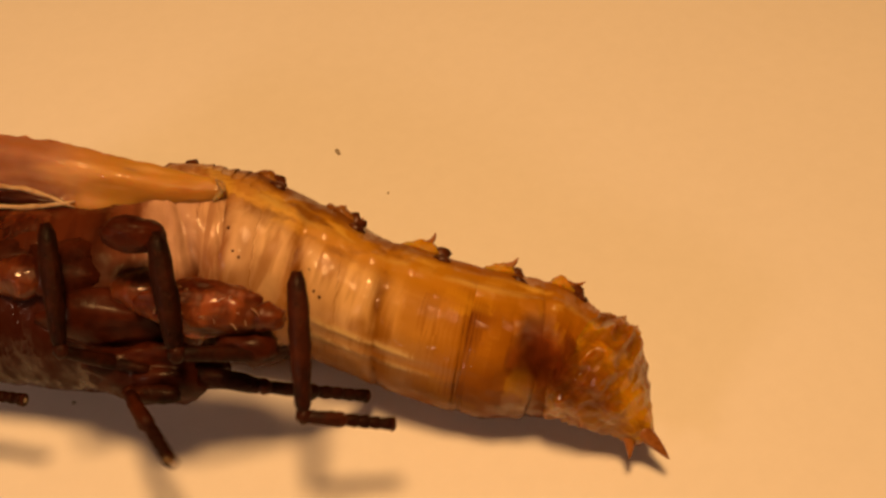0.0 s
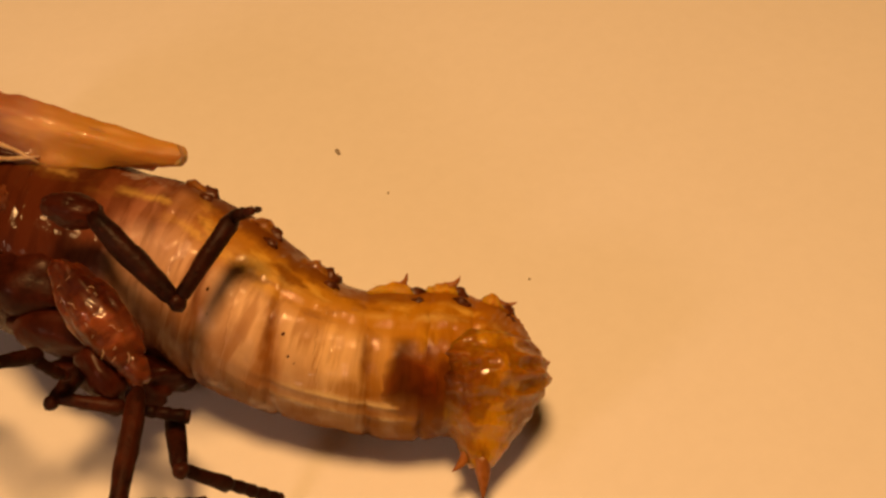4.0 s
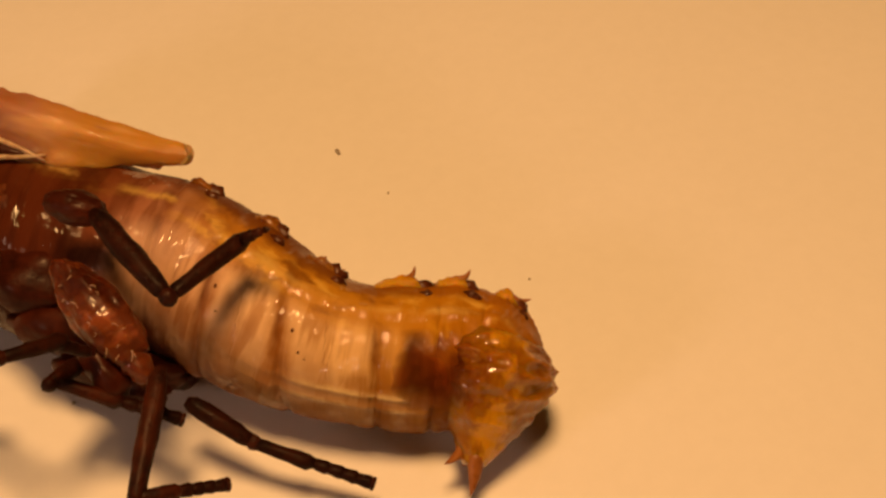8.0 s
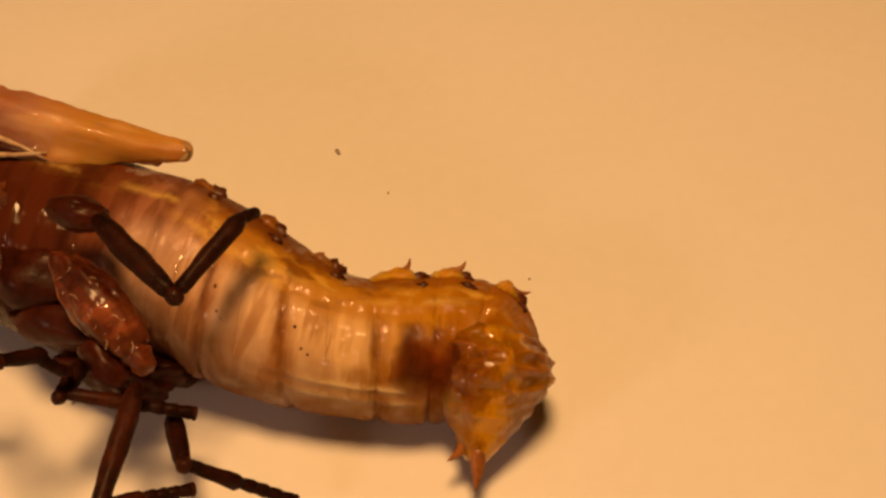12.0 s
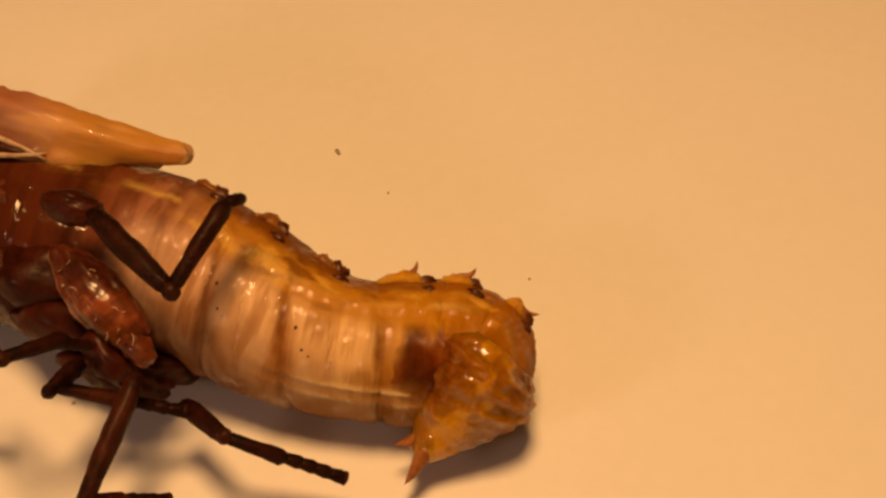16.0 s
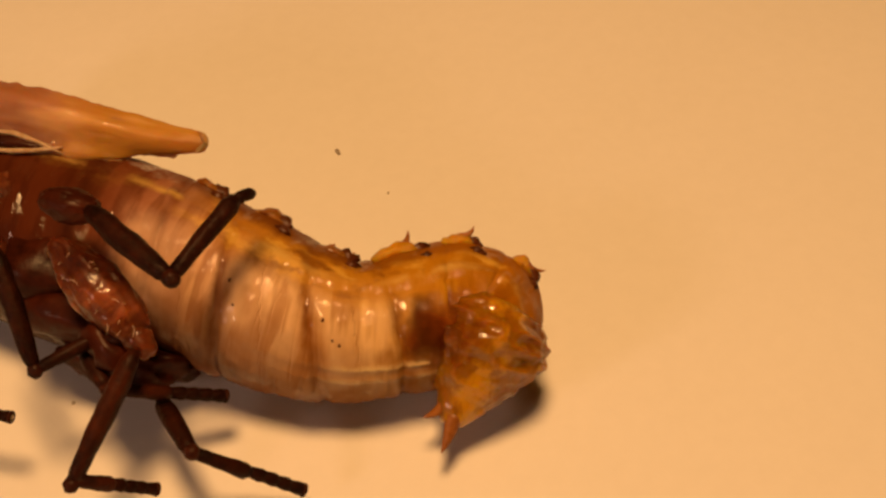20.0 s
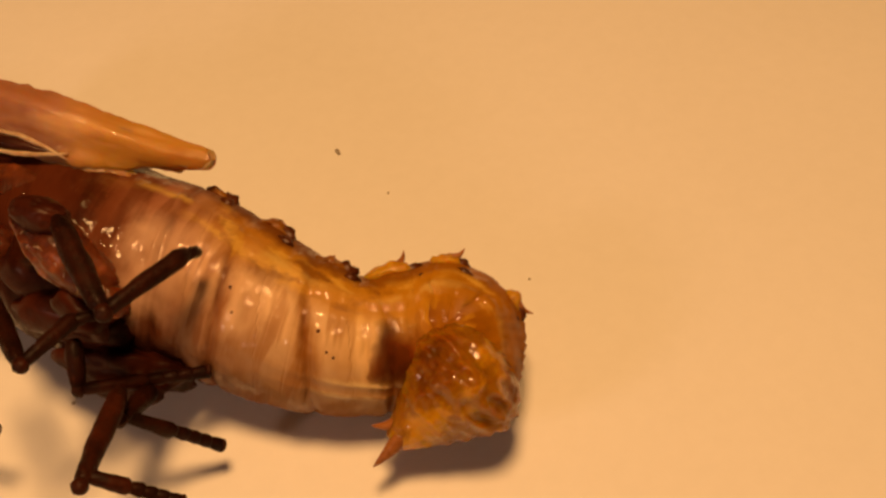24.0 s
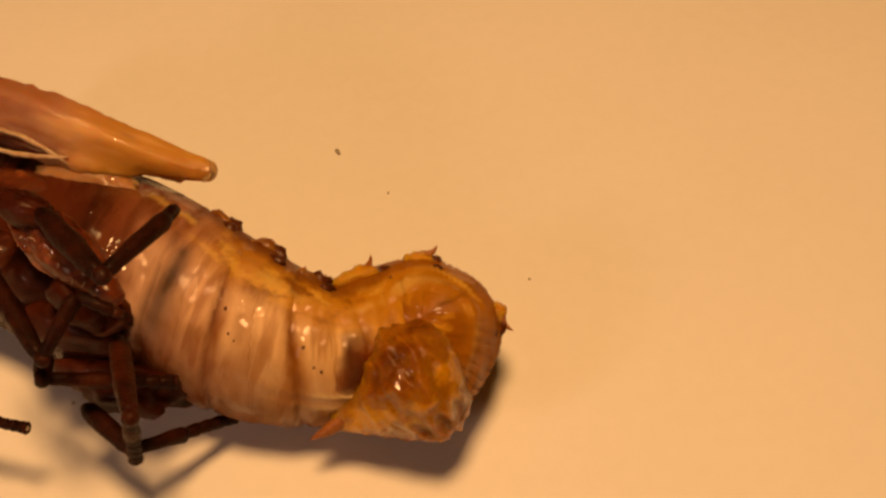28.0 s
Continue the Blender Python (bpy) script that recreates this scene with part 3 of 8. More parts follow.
# soft dark red skin showing through before the bend of the tail; it slides along the body
skin = bmesh.new()
grid = []
for i in range(25):
    f = 2 * i / 24 - 1
    top = 66 + 26 * max(0.0, f) ** 2 + 8 * max(0.0, -f) ** 3
    low = 136 - 12 * abs(f) ** 3
    row = []
    for k in range(33):
        e = 2 * k / 32 - 1
        deg = (top + low) / 2 + (low - top) / 2 * e
        lift = 1.035 - 0.035 * max(abs(f), abs(e)) ** 6 + 0.012 * noise.noise(Vector((f * 3, e * 2.2, 4))) + 0.010 * noise.noise(Vector((f * 9, e * 3, 1)))
        row.append(skin.verts.new((0.60 * f - 0.05 * e * e, -math.sin(radians(deg)) * 1.36 * lift, math.cos(radians(deg)) * 1.23 * lift)))
    grid.append(row)
for r0, r1 in zip(grid, grid[1:]):
    for k in range(32):
        skin.faces.new((r0[k], r1[k], r1[k + 1], r0[k + 1]))
parts["membrane"] = part("bend_membrane", skin, RED_FOLD, pupa, "soft dark red skin in the bend before the tail")

# tail: origin 2.75 mm before its point
stations = []
for i in range(81):
    x = -0.06 + 2.31 * i / 80
    g = math.sqrt(max(0.0, 1 - ((0.85 - x) / 0.92) ** 2)) if x < 0.85 else 1 - 0.84 * ((x - 0.85) / 1.40) ** 1.1
    stations.append((x, 0.0, 0.10 * math.sin(math.pi * i / 80), 1.05 * g + 0.02, 1.12 * g + 0.02))
skin = loft(stations, 120, 0.05, 3.3, 1.4, 2.0, 0.15)
for v in skin.verts:
    if v.co.z < 0:
        v.co.z *= 0.82
tail = part("tail_tip", skin, TAIL, pupa, "glossy crumpled amber tail tip with two spines")
parts["tail_tip"] = tail
part("urogomphus", thorn((2.05, -0.10, 0.02), (2.75, -0.08, 0.0), 0.17, 0.03), SPINE, tail, "brown pointed tail spine")
part("urogomphus", thorn((1.95, -0.05, -0.16), (2.28, -0.05, -0.46), 0.12, 0.08), SPINE, tail, "brown pointed tail spine")

# wing pads: origin at the tip
WING_HIGH = (0.17, 0.24, 0.34, 0.46, 0.57, 0.65, 0.68, 0.67, 0.65, 0.63, 0.60, 0.58)
WING_LOW = (0.0, 0.0, 0.05, 0.10, 0.14, 0.18, 0.20, 0.20, 0.20, 0.20, 0.20, 0.20)


def wing_pad(name, length, scale, material, parent, seed, label, bow, blunt):
    """A swollen, creased wing pad whose blunt end lies at the origin."""
    stations = []
    for i in range(57):
        d = length * (1 - i / 56) ** 1.6
        end = min(1.0, math.sqrt(max(0.0, 1 - (1 - d / blunt) ** 2)) + 0.05) if d < blunt else 1.0
        high = along_body(WING_HIGH, d / 0.5) * scale * end
        low = along_body(WING_LOW, d / 0.5) * scale * end / 2
        stations.append((-d, -0.10 * high, bow * min(1.0, max(0.0, (d - 1.8) / 1.5)) - low, 0.10 * end + 0.22 * high, high - low))
    bm = loft(stations, 72, 0.06, seed, 1.3, 2.1, 0.10)
    for v in bm.verts:
        v.co.y += 0.05 * math.sin(v.co.z * 9 + v.co.x * 1.3) * min(1.0, -v.co.x / 0.8)
    return part(name, bm, material, parent, label)


wing = wing_pad("elytron", 5.5, 1.0, WING, pupa, 31.0, "pale amber soft swollen wing case", 0.12, 0.16)
parts["elytron"] = wing
part("wing_rim", tube([(-0.02 - 0.05 * abs(j - 4) ** 1.3 * 0.5, -0.13, 0.045 * (j - 4)) for j in range(9)], [0.02, 0.035, 0.045, 0.05, 0.05, 0.05, 0.045, 0.035, 0.02], 8, 0.3, 4), WING2, wing)
for k in range(3):
    part("wing_vein", tube([(-3.3 + 0.36 * j, -0.24 + 0.012 * j, 0.22 - 0.19 * k - 0.025 * j * (1 - 0.4 * k) + 0.10 * math.sin(math.pi * j / 8)) for j in range(9)],
                           [0.008, 0.02, 0.025, 0.030, 0.032, 0.030, 0.025, 0.02, 0.008], 8, 0.3, k), WING2, wing)
part("wing_slit", blob(-3.20, -0.20, -0.42, 0.66, 0.20, 0.12, 0.2, 13.0), DARK, wing, "dark slit at the wing base")
for k, z in enumerate((-0.27, -0.56)):
    part("pale_rim", tube([(-4.05 + 0.17 * j, -0.36 + 0.006 * j, z + (-0.44 - z) * max(0.0, (j - 5) / 5) ** 1.5 + (0.05 - 0.01 * j) * (1 - 2 * k) + 0.02 * noise.noise(Vector((j * 0.7, k * 5, 2)))) for j in range(11)], [0.015, 0.03, 0.036, 0.040, 0.036, 0.045, 0.050, 0.044, 0.038, 0.030, 0.014], 10, 0.35, 40 + k), RIM, wing)
part("wing_fold", blob(-2.0, 0.02, -0.68, 0.85, 0.20, 0.30, 0.25, 61.0, 4), WING2, wing, "pale pinkish fold of soft skin below the wing case")
hind = wing_pad("hind_wing", 2.9, 0.72, WING2, wing, 35.0, "pale folded hind wing tip", 0.0, 0.10)
hind.matrix_basis = mm(-0.50, 0.10, -0.20, 0, 5, 0)


# legs: each link runs along x from its joint
def femur(key, length, r, material, name="femur"):
    path = [(length * i / 12, 0, 0.10 * r * math.sin(math.pi * i / 12)) for i in range(13)]
    radii = [r * (0.62 + 0.38 * math.sin(math.pi * min(1, 0.15 + 0.8 * i / 12))) * (0.6 if i in (0, 12) else 1) for i in range(13)]
    ob = part(name, tube(path, radii, 18, 0.16, length * 7), material, pupa)
    parts[key] = ob
    part("knee", blob(length, 0, 0, r * 0.85, r * 0.8, r * 0.8, 0.15, length, 2), LEG_RED, ob)
    part("pale_seam", tube([(length * (0.15 + 0.07 * i), -0.12 * r, r * 0.86) for i in range(11)], [r * 0.10] * 11, 6, 0.4, 2), LEG_RED, ob)
    return ob


def foot(ob, x0, length, r):
    """Short swollen joints in a row; the last ends in a ring round a pale core."""
    n = 4
    for k in range(n):
        d = length / n
        part("tarsal_joint", loft([(x0 + d * (k + s), 0, 0, r * g, r * g) for s, g in ((-0.12, 0.55), (0.05, 0.82), (0.40, 0.90), (0.80, 1.0), (1.0, 0.92), (1.10, 0.6))], 16, 0.12, k), LEG, ob)
    x = x0 + length
    part("foot_ring", tube([(x + 0.04, r * 0.75 * math.cos(2 * math.pi * j / 16), r * 0.75 * math.sin(2 * math.pi * j / 16)) for j in range(17)], [r * 0.34] * 17, 8), LEG_RED, ob)
    part("foot_core", blob(x + 0.05, 0, 0, r * 0.3, r * 0.5, r * 0.5, 0.15, 2.0, 2), RIM, ob, "pale core of the shed foot")


def tibia(key, length, r, material, toes=0.0):
    body = length - toes
    path = [(body * i / 10, 0, 0.05 * math.sin(math.pi * i / 10)) for i in range(11)]
    radii = [r * (0.72 + 0.3 * i / 10) * (0.6 if i in (0, 10) else 1) for i in range(11)]
    ob = part("tibia", tube(path, radii, 16, 0.18, length * 5), material, pupa)
    parts[key] = ob
    if toes:
        foot(ob, body, toes, r * 0.82)
    return ob


def tarsus(key, length, r):
    ob = part("tarsus", tube([(length * i / 8, 0, 0.06 * math.sin(math.pi * i / 8)) for i in range(9)], [r * (0.8, 0.9, 1.0, 0.85, 1.0, 0.85, 1.0, 0.9, 0.6)[i] for i in range(9)], 12, 0.15, 3), LEG, pupa)
    parts[key] = ob
    hook = [(length - 0.05 + 1.5 * r * math.sin(a), 0, 1.1 * r * (1 - math.cos(a))) for a in (0.0, 0.4, 0.8, 1.2, 1.6, 2.0, 2.4, 2.8)]
    part("claw", tube([(x, y, -z) for x, y, z in hook], [r * g for g in (0.80, 0.78, 0.72, 0.64, 0.56, 0.48, 0.40, 0.22)], 10, 0.15, 6), LEG_RED, ob, "curled red-brown claw")


femur("leg_a0", 1.83, 0.185, LEG)
parts["leg_root"] = part("coxa", blob(-0.34, 0.14, 0.04, 0.50, 0.30, 0.27, 0.10, 71.0, 5), DARK, pupa, "dark red-brown leg base sunk in the thorax")
tibia("leg_a1", 1.56, 0.155, LEG)
tarsus("leg_a2", 0.42, 0.10)
femur("leg_b0", 2.17, 0.165, LEG_RED)
tibia("leg_b1", 1.35, 0.13, LEG_RED, 0.7)
femur("leg_c0", 1.25, 0.165, LEG)
tibia("leg_c1", 1.97, 0.135, LEG, 0.95)
femur("leg_d0", 0.80, 0.15, LEG)
tibia("leg_d1", 1.96, 0.135, LEG_RED, 0.9)
femur("leg_e0", 1.93, 0.16, LEG)
tibia("leg_e1", 1.05, 0.13, LEG)
tarsus("leg_e2", 0.60, 0.10)
tibia("leg_f0", 1.05, 0.12, LEG, 0.55)


# ---- specks of dust on the paper ----
def speck(x, y, a, b, c, turn, label):
    bm = blob(0, 0, c * 0.8, a, b, c, 0.35, x * 3 + y, 2)
    bmesh.ops.scale(bm, vec=(0.001, 0.001, 0.001), verts=bm.verts)
    ob = tagged(link("dust_speck", bm, DUST), label, "dust", "dust specks on the paper")
    ob.matrix_world = mm(x, y, 0, 0, 0, turn)


speck(-2.17, 3.86, 0.10, 0.045, 0.03, -65, "oblong grey dust speck on white paper")
speck(-1.10, 2.71, 0.022, 0.03, 0.02, 0, "tiny grey dust speck on white paper")
speck(1.63, 0.51, 0.025, 0.02, 0.02, 0, "tiny grey dust speck on white paper")
speck(-6.43, -2.26, 0.03, 0.03, 0.025, 20, "tiny grey dust speck on white paper")


tracks = {}


def path(key, rows):
    tracks[key] = rows
    return rows


def pose_at(key, t):
    """The pose of a tracked part at t seconds."""
    rows = tracks[key]
    for (t0, m0), (t1, m1) in zip(rows, rows[1:]):
        if t <= t1:
            return m0.lerp(m1, (t - t0) / (t1 - t0))
    return rows[-1][1]


def motions():
    """Rows: seconds, millimetres and degrees in the insect's own space."""
    walk(parts['prothorax'], path('prothorax', [(r[0], mm(*r[1:])) for r in (
        (0, -8.99, -0.83, 1.72, -91.9, -3.1, -1.4), (0.3, -9.06, -0.74, 1.72, -87.7, -4.1, -1.0), (0.6, -9.12, -0.65, 1.72, -83.5, -5.2, -0.6),
        (1, -9.20, -0.52, 1.72, -77.8, -6.7, 0.0), (1.3, -9.29, -0.12, 1.72, -74.9, -6.3, -4.3), (1.6, -9.39, 0.29, 1.72, -72.2, -5.8, -8.5),
        (2, -9.51, 0.86, 1.72, -68.9, -5.1, -13.6), (2.5, -9.68, 1.34, 1.72, -64.8, -3.4, -17.1), (3, -9.67, 1.35, 1.72, -64.8, -3.3, -17.2),
        (3.5, -9.67, 1.35, 1.72, -64.8, -3.3, -17.3), (5.5, -9.67, 1.38, 1.72, -64.9, -3.1, -17.5), (6, -9.67, 1.39, 1.72, -64.9, -3.0, -17.6),
        (6.5, -9.67, 1.39, 1.72, -64.9, -3.0, -17.6), (7, -9.67, 1.40, 1.72, -65.0, -2.9, -17.7), (7.5, -9.67, 1.41, 1.72, -65.0, -2.9, -17.8),
        (8, -9.67, 1.41, 1.72, -65.0, -2.8, -17.8), (8.5, -9.67, 1.42, 1.72, -65.0, -2.8, -17.8), (9, -9.68, 1.43, 1.72, -65.0, -2.8, -17.8),
        (9.5, -9.68, 1.43, 1.72, -65.0, -2.8, -17.9), (10, -9.68, 1.44, 1.72, -65.0, -2.8, -17.9), (10.5, -9.68, 1.45, 1.72, -65.0, -2.8, -17.9),
        (11, -9.69, 1.46, 1.72, -65.0, -2.8, -17.9), (11.5, -9.69, 1.46, 1.72, -65.0, -2.8, -17.9), (12, -9.69, 1.47, 1.72, -65.0, -2.8, -17.9),
        (12.5, -9.70, 1.48, 1.72, -65.0, -2.8, -17.9), (14.5, -9.71, 1.51, 1.72, -65.0, -2.8, -18.0), (15, -9.71, 1.52, 1.72, -65.0, -2.8, -18.0),
        (15.5, -9.72, 1.52, 1.72, -65.0, -2.8, -18.0), (16, -9.72, 1.53, 1.72, -65.0, -2.8, -18.0), (16.5, -9.72, 1.54, 1.72, -65.0, -2.8, -18.1),
        (17, -9.73, 1.55, 1.72, -65.0, -2.8, -18.1), (17.5, -9.73, 1.55, 1.72, -65.0, -2.7, -18.1), (18, -9.73, 1.56, 1.72, -65.0, -2.7, -18.1),
        (18.5, -9.74, 1.57, 1.72, -65.9, -2.7, -18.1), (19, -9.74, 1.58, 1.72, -66.8, -2.7, -18.1), (19.5, -9.74, 1.58, 1.72, -67.7, -2.7, -18.1),
        (20, -9.74, 1.59, 1.72, -68.6, -2.7, -18.1), (20.5, -9.74, 1.60, 1.72, -69.5, -2.9, -18.0), (22.5, -9.72, 1.63, 1.72, -72.9, -3.4, -17.5),
        (23, -9.71, 1.63, 1.72, -73.2, -3.5, -17.4), (23.5, -9.70, 1.64, 1.72, -73.5, -3.7, -17.3), (24, -9.70, 1.65, 1.72, -73.8, -3.8, -17.2),
        (24.5, -9.69, 1.65, 1.72, -74.2, -3.9, -17.0), (25, -9.69, 1.66, 1.72, -74.5, -4.0, -16.9), (25.5, -9.67, 1.63, 1.72, -74.8, -4.2, -16.9),
        (26, -9.65, 1.59, 1.72, -75.2, -4.3, -16.9), (26.5, -9.63, 1.55, 1.72, -75.5, -4.4, -16.8), (27, -9.61, 1.52, 1.72, -75.9, -4.5, -16.8),
        (27.5, -9.59, 1.48, 1.72, -76.2, -4.6, -16.8), (28, -9.58, 1.45, 1.72, -76.6, -4.7, -16.7),
    )]))
    walk(parts['mesothorax'], path('mesothorax', [(r[0], mm(*r[1:])) for r in (
        (0, -6.93, -1.05, 1.76, -92.0, -1.5, -1.3), (0.3, -7.02, -0.99, 1.76, -87.7, -3.1, -0.5), (0.6, -7.10, -0.94, 1.76, -83.5, -4.7, 0.2),
        (1, -7.21, -0.87, 1.76, -77.9, -7.0, 1.2), (1.3, -7.24, -0.68, 1.76, -74.9, -6.9, -2.3), (1.6, -7.27, -0.49, 1.76, -72.1, -6.8, -5.7),
        (2, -7.30, -0.24, 1.76, -68.5, -6.4, -10.1), (2.5, -7.38, 0.09, 1.76, -64.1, -5.2, -12.9), (3, -7.38, 0.09, 1.76, -64.1, -5.1, -13.0),
        (3.5, -7.37, 0.10, 1.76, -64.1, -5.1, -13.0), (5.5, -7.37, 0.12, 1.76, -64.2, -4.9, -13.2), (6, -7.37, 0.13, 1.76, -64.2, -4.8, -13.3),
        (6.5, -7.37, 0.13, 1.76, -64.2, -4.8, -13.4), (7, -7.37, 0.14, 1.76, -64.2, -4.7, -13.4), (7.5, -7.37, 0.15, 1.76, -64.2, -4.7, -13.5),
        (8, -7.37, 0.15, 1.76, -64.2, -4.6, -13.5), (8.5, -7.37, 0.16, 1.76, -64.3, -4.6, -13.5), (9, -7.37, 0.17, 1.76, -64.3, -4.5, -13.6),
        (9.5, -7.38, 0.17, 1.76, -64.3, -4.5, -13.6), (10, -7.38, 0.18, 1.76, -64.3, -4.5, -13.6), (10.5, -7.38, 0.19, 1.76, -64.3, -4.4, -13.7),
        (11, -7.39, 0.19, 1.76, -64.3, -4.4, -13.7), (11.5, -7.39, 0.20, 1.76, -64.3, -4.3, -13.7), (12, -7.39, 0.21, 1.76, -64.3, -4.3, -13.8),
        (12.5, -7.40, 0.21, 1.76, -64.3, -4.2, -13.8), (14.5, -7.41, 0.24, 1.76, -64.4, -4.1, -13.9), (15, -7.42, 0.25, 1.76, -64.4, -4.0, -13.9),
        (15.5, -7.42, 0.25, 1.76, -64.4, -4.0, -14.0), (16, -7.42, 0.26, 1.76, -64.4, -3.9, -14.0), (16.5, -7.43, 0.27, 1.76, -64.4, -3.9, -14.0),
        (17, -7.43, 0.27, 1.76, -64.4, -3.8, -14.1), (17.5, -7.43, 0.28, 1.76, -64.4, -3.8, -14.1), (18, -7.44, 0.29, 1.76, -64.4, -3.7, -14.1),
        (18.5, -7.44, 0.30, 1.76, -65.3, -3.7, -14.1), (19, -7.45, 0.30, 1.76, -66.2, -3.7, -14.2), (19.5, -7.45, 0.31, 1.76, -67.1, -3.6, -14.2),
        (20, -7.45, 0.32, 1.76, -68.0, -3.6, -14.2), (20.5, -7.44, 0.32, 1.76, -68.9, -3.8, -14.2), (22.5, -7.41, 0.33, 1.76, -72.3, -4.8, -13.9),
        (23, -7.40, 0.34, 1.76, -72.6, -5.1, -13.9), (23.5, -7.39, 0.34, 1.76, -72.9, -5.3, -13.8), (24, -7.38, 0.34, 1.76, -73.2, -5.6, -13.8),
        (24.5, -7.37, 0.35, 1.76, -73.6, -5.8, -13.8), (25, -7.36, 0.35, 1.76, -73.9, -6.0, -13.7), (25.5, -7.34, 0.31, 1.76, -74.2, -6.2, -13.6),
        (26, -7.32, 0.26, 1.76, -74.6, -6.3, -13.6), (26.5, -7.29, 0.22, 1.76, -74.9, -6.4, -13.5), (27, -7.27, 0.17, 1.76, -75.2, -6.5, -13.4),
        (27.5, -7.25, 0.13, 1.76, -75.6, -6.6, -13.4), (28, -7.23, 0.09, 1.76, -75.9, -6.7, -13.3),
    )]))
    walk(parts['metathorax'], path('metathorax', [(r[0], mm(*r[1:])) for r in (
        (0, -5.23, -1.09, 1.74, -91.7, 7.4, 0.9), (0.3, -5.34, -1.10, 1.74, -87.6, 6.5, 0.8), (0.6, -5.45, -1.11, 1.74, -83.3, 6.6, 1.6),
        (1, -5.61, -1.12, 1.74, -77.8, 5.2, 1.3), (1.3, -5.63, -1.05, 1.74, -75.2, 3.7, -1.6), (1.6, -5.65, -0.98, 1.74, -72.5, 1.8, -4.8),
        (2, -5.67, -0.88, 1.74, -69.0, 1.6, -7.2), (2.5, -5.56, -0.69, 1.74, -64.8, 3.0, -11.8), (3, -5.56, -0.69, 1.74, -64.8, 3.1, -11.8),
        (3.5, -5.56, -0.68, 1.74, -64.8, 3.1, -11.9), (5.5, -5.55, -0.66, 1.74, -64.9, 3.0, -12.3), (6, -5.55, -0.65, 1.74, -64.9, 3.1, -12.3),
        (6.5, -5.55, -0.64, 1.74, -64.9, 3.1, -12.4), (7, -5.55, -0.64, 1.74, -64.9, 3.6, -12.1), (7.5, -5.55, -0.63, 1.74, -64.9, 3.6, -12.2),
        (8, -5.55, -0.63, 1.74, -64.9, 3.5, -12.3), (8.5, -5.55, -0.62, 1.74, -64.9, 3.6, -12.3), (9, -5.54, -0.61, 1.74, -64.9, 3.6, -12.3),
        (9.5, -5.54, -0.61, 1.74, -64.9, 3.4, -12.5), (10, -5.54, -0.60, 1.74, -64.9, 3.2, -12.7), (10.5, -5.53, -0.59, 1.74, -64.9, 3.2, -12.7),
        (11, -5.53, -0.59, 1.74, -64.9, 3.2, -12.7), (11.5, -5.53, -0.58, 1.74, -64.9, 3.3, -12.7), (12, -5.52, -0.57, 1.74, -64.9, 3.3, -12.7),
        (12.5, -5.52, -0.57, 1.74, -65.0, 3.2, -12.8), (14.5, -5.51, -0.54, 1.74, -65.0, 3.3, -12.8), (15, -5.50, -0.53, 1.74, -65.0, 3.3, -12.8),
        (15.5, -5.50, -0.53, 1.74, -65.0, 3.3, -12.8), (16, -5.50, -0.52, 1.74, -65.0, 3.7, -12.5), (16.5, -5.49, -0.51, 1.74, -65.0, 3.7, -12.6),
        (17, -5.49, -0.51, 1.74, -65.0, 3.7, -12.6), (17.5, -5.49, -0.50, 1.74, -65.0, 3.7, -12.6), (18, -5.48, -0.50, 1.74, -65.0, 3.7, -12.6),
        (18.5, -5.48, -0.49, 1.74, -65.9, 3.7, -12.7), (19, -5.48, -0.48, 1.74, -66.8, 3.6, -12.8), (19.5, -5.47, -0.48, 1.74, -67.7, 3.2, -13.1),
        (20, -5.47, -0.47, 1.74, -68.6, 3.3, -13.1), (20.5, -5.46, -0.49, 1.74, -69.5, 2.9, -13.7), (22.5, -5.41, -0.59, 1.74, -73.2, 2.9, -14.9),
        (23, -5.40, -0.62, 1.74, -73.7, 2.6, -15.5), (23.5, -5.39, -0.64, 1.74, -74.1, 2.8, -15.7), (24, -5.37, -0.66, 1.74, -74.5, 2.6, -16.1),
        (24.5, -5.36, -0.69, 1.74, -74.9, 2.7, -16.4), (25, -5.35, -0.71, 1.74, -75.3, 3.0, -16.4), (25.5, -5.33, -0.75, 1.74, -75.7, 3.1, -16.5),
        (26, -5.31, -0.79, 1.74, -76.1, 3.5, -16.4), (26.5, -5.29, -0.84, 1.74, -76.5, 2.9, -17.0), (27, -5.28, -0.88, 1.74, -76.9, 3.3, -16.9),
        (27.5, -5.26, -0.92, 1.74, -77.3, 2.8, -17.5), (28, -5.24, -0.96, 1.74, -77.6, 3.2, -17.3),
    )]))
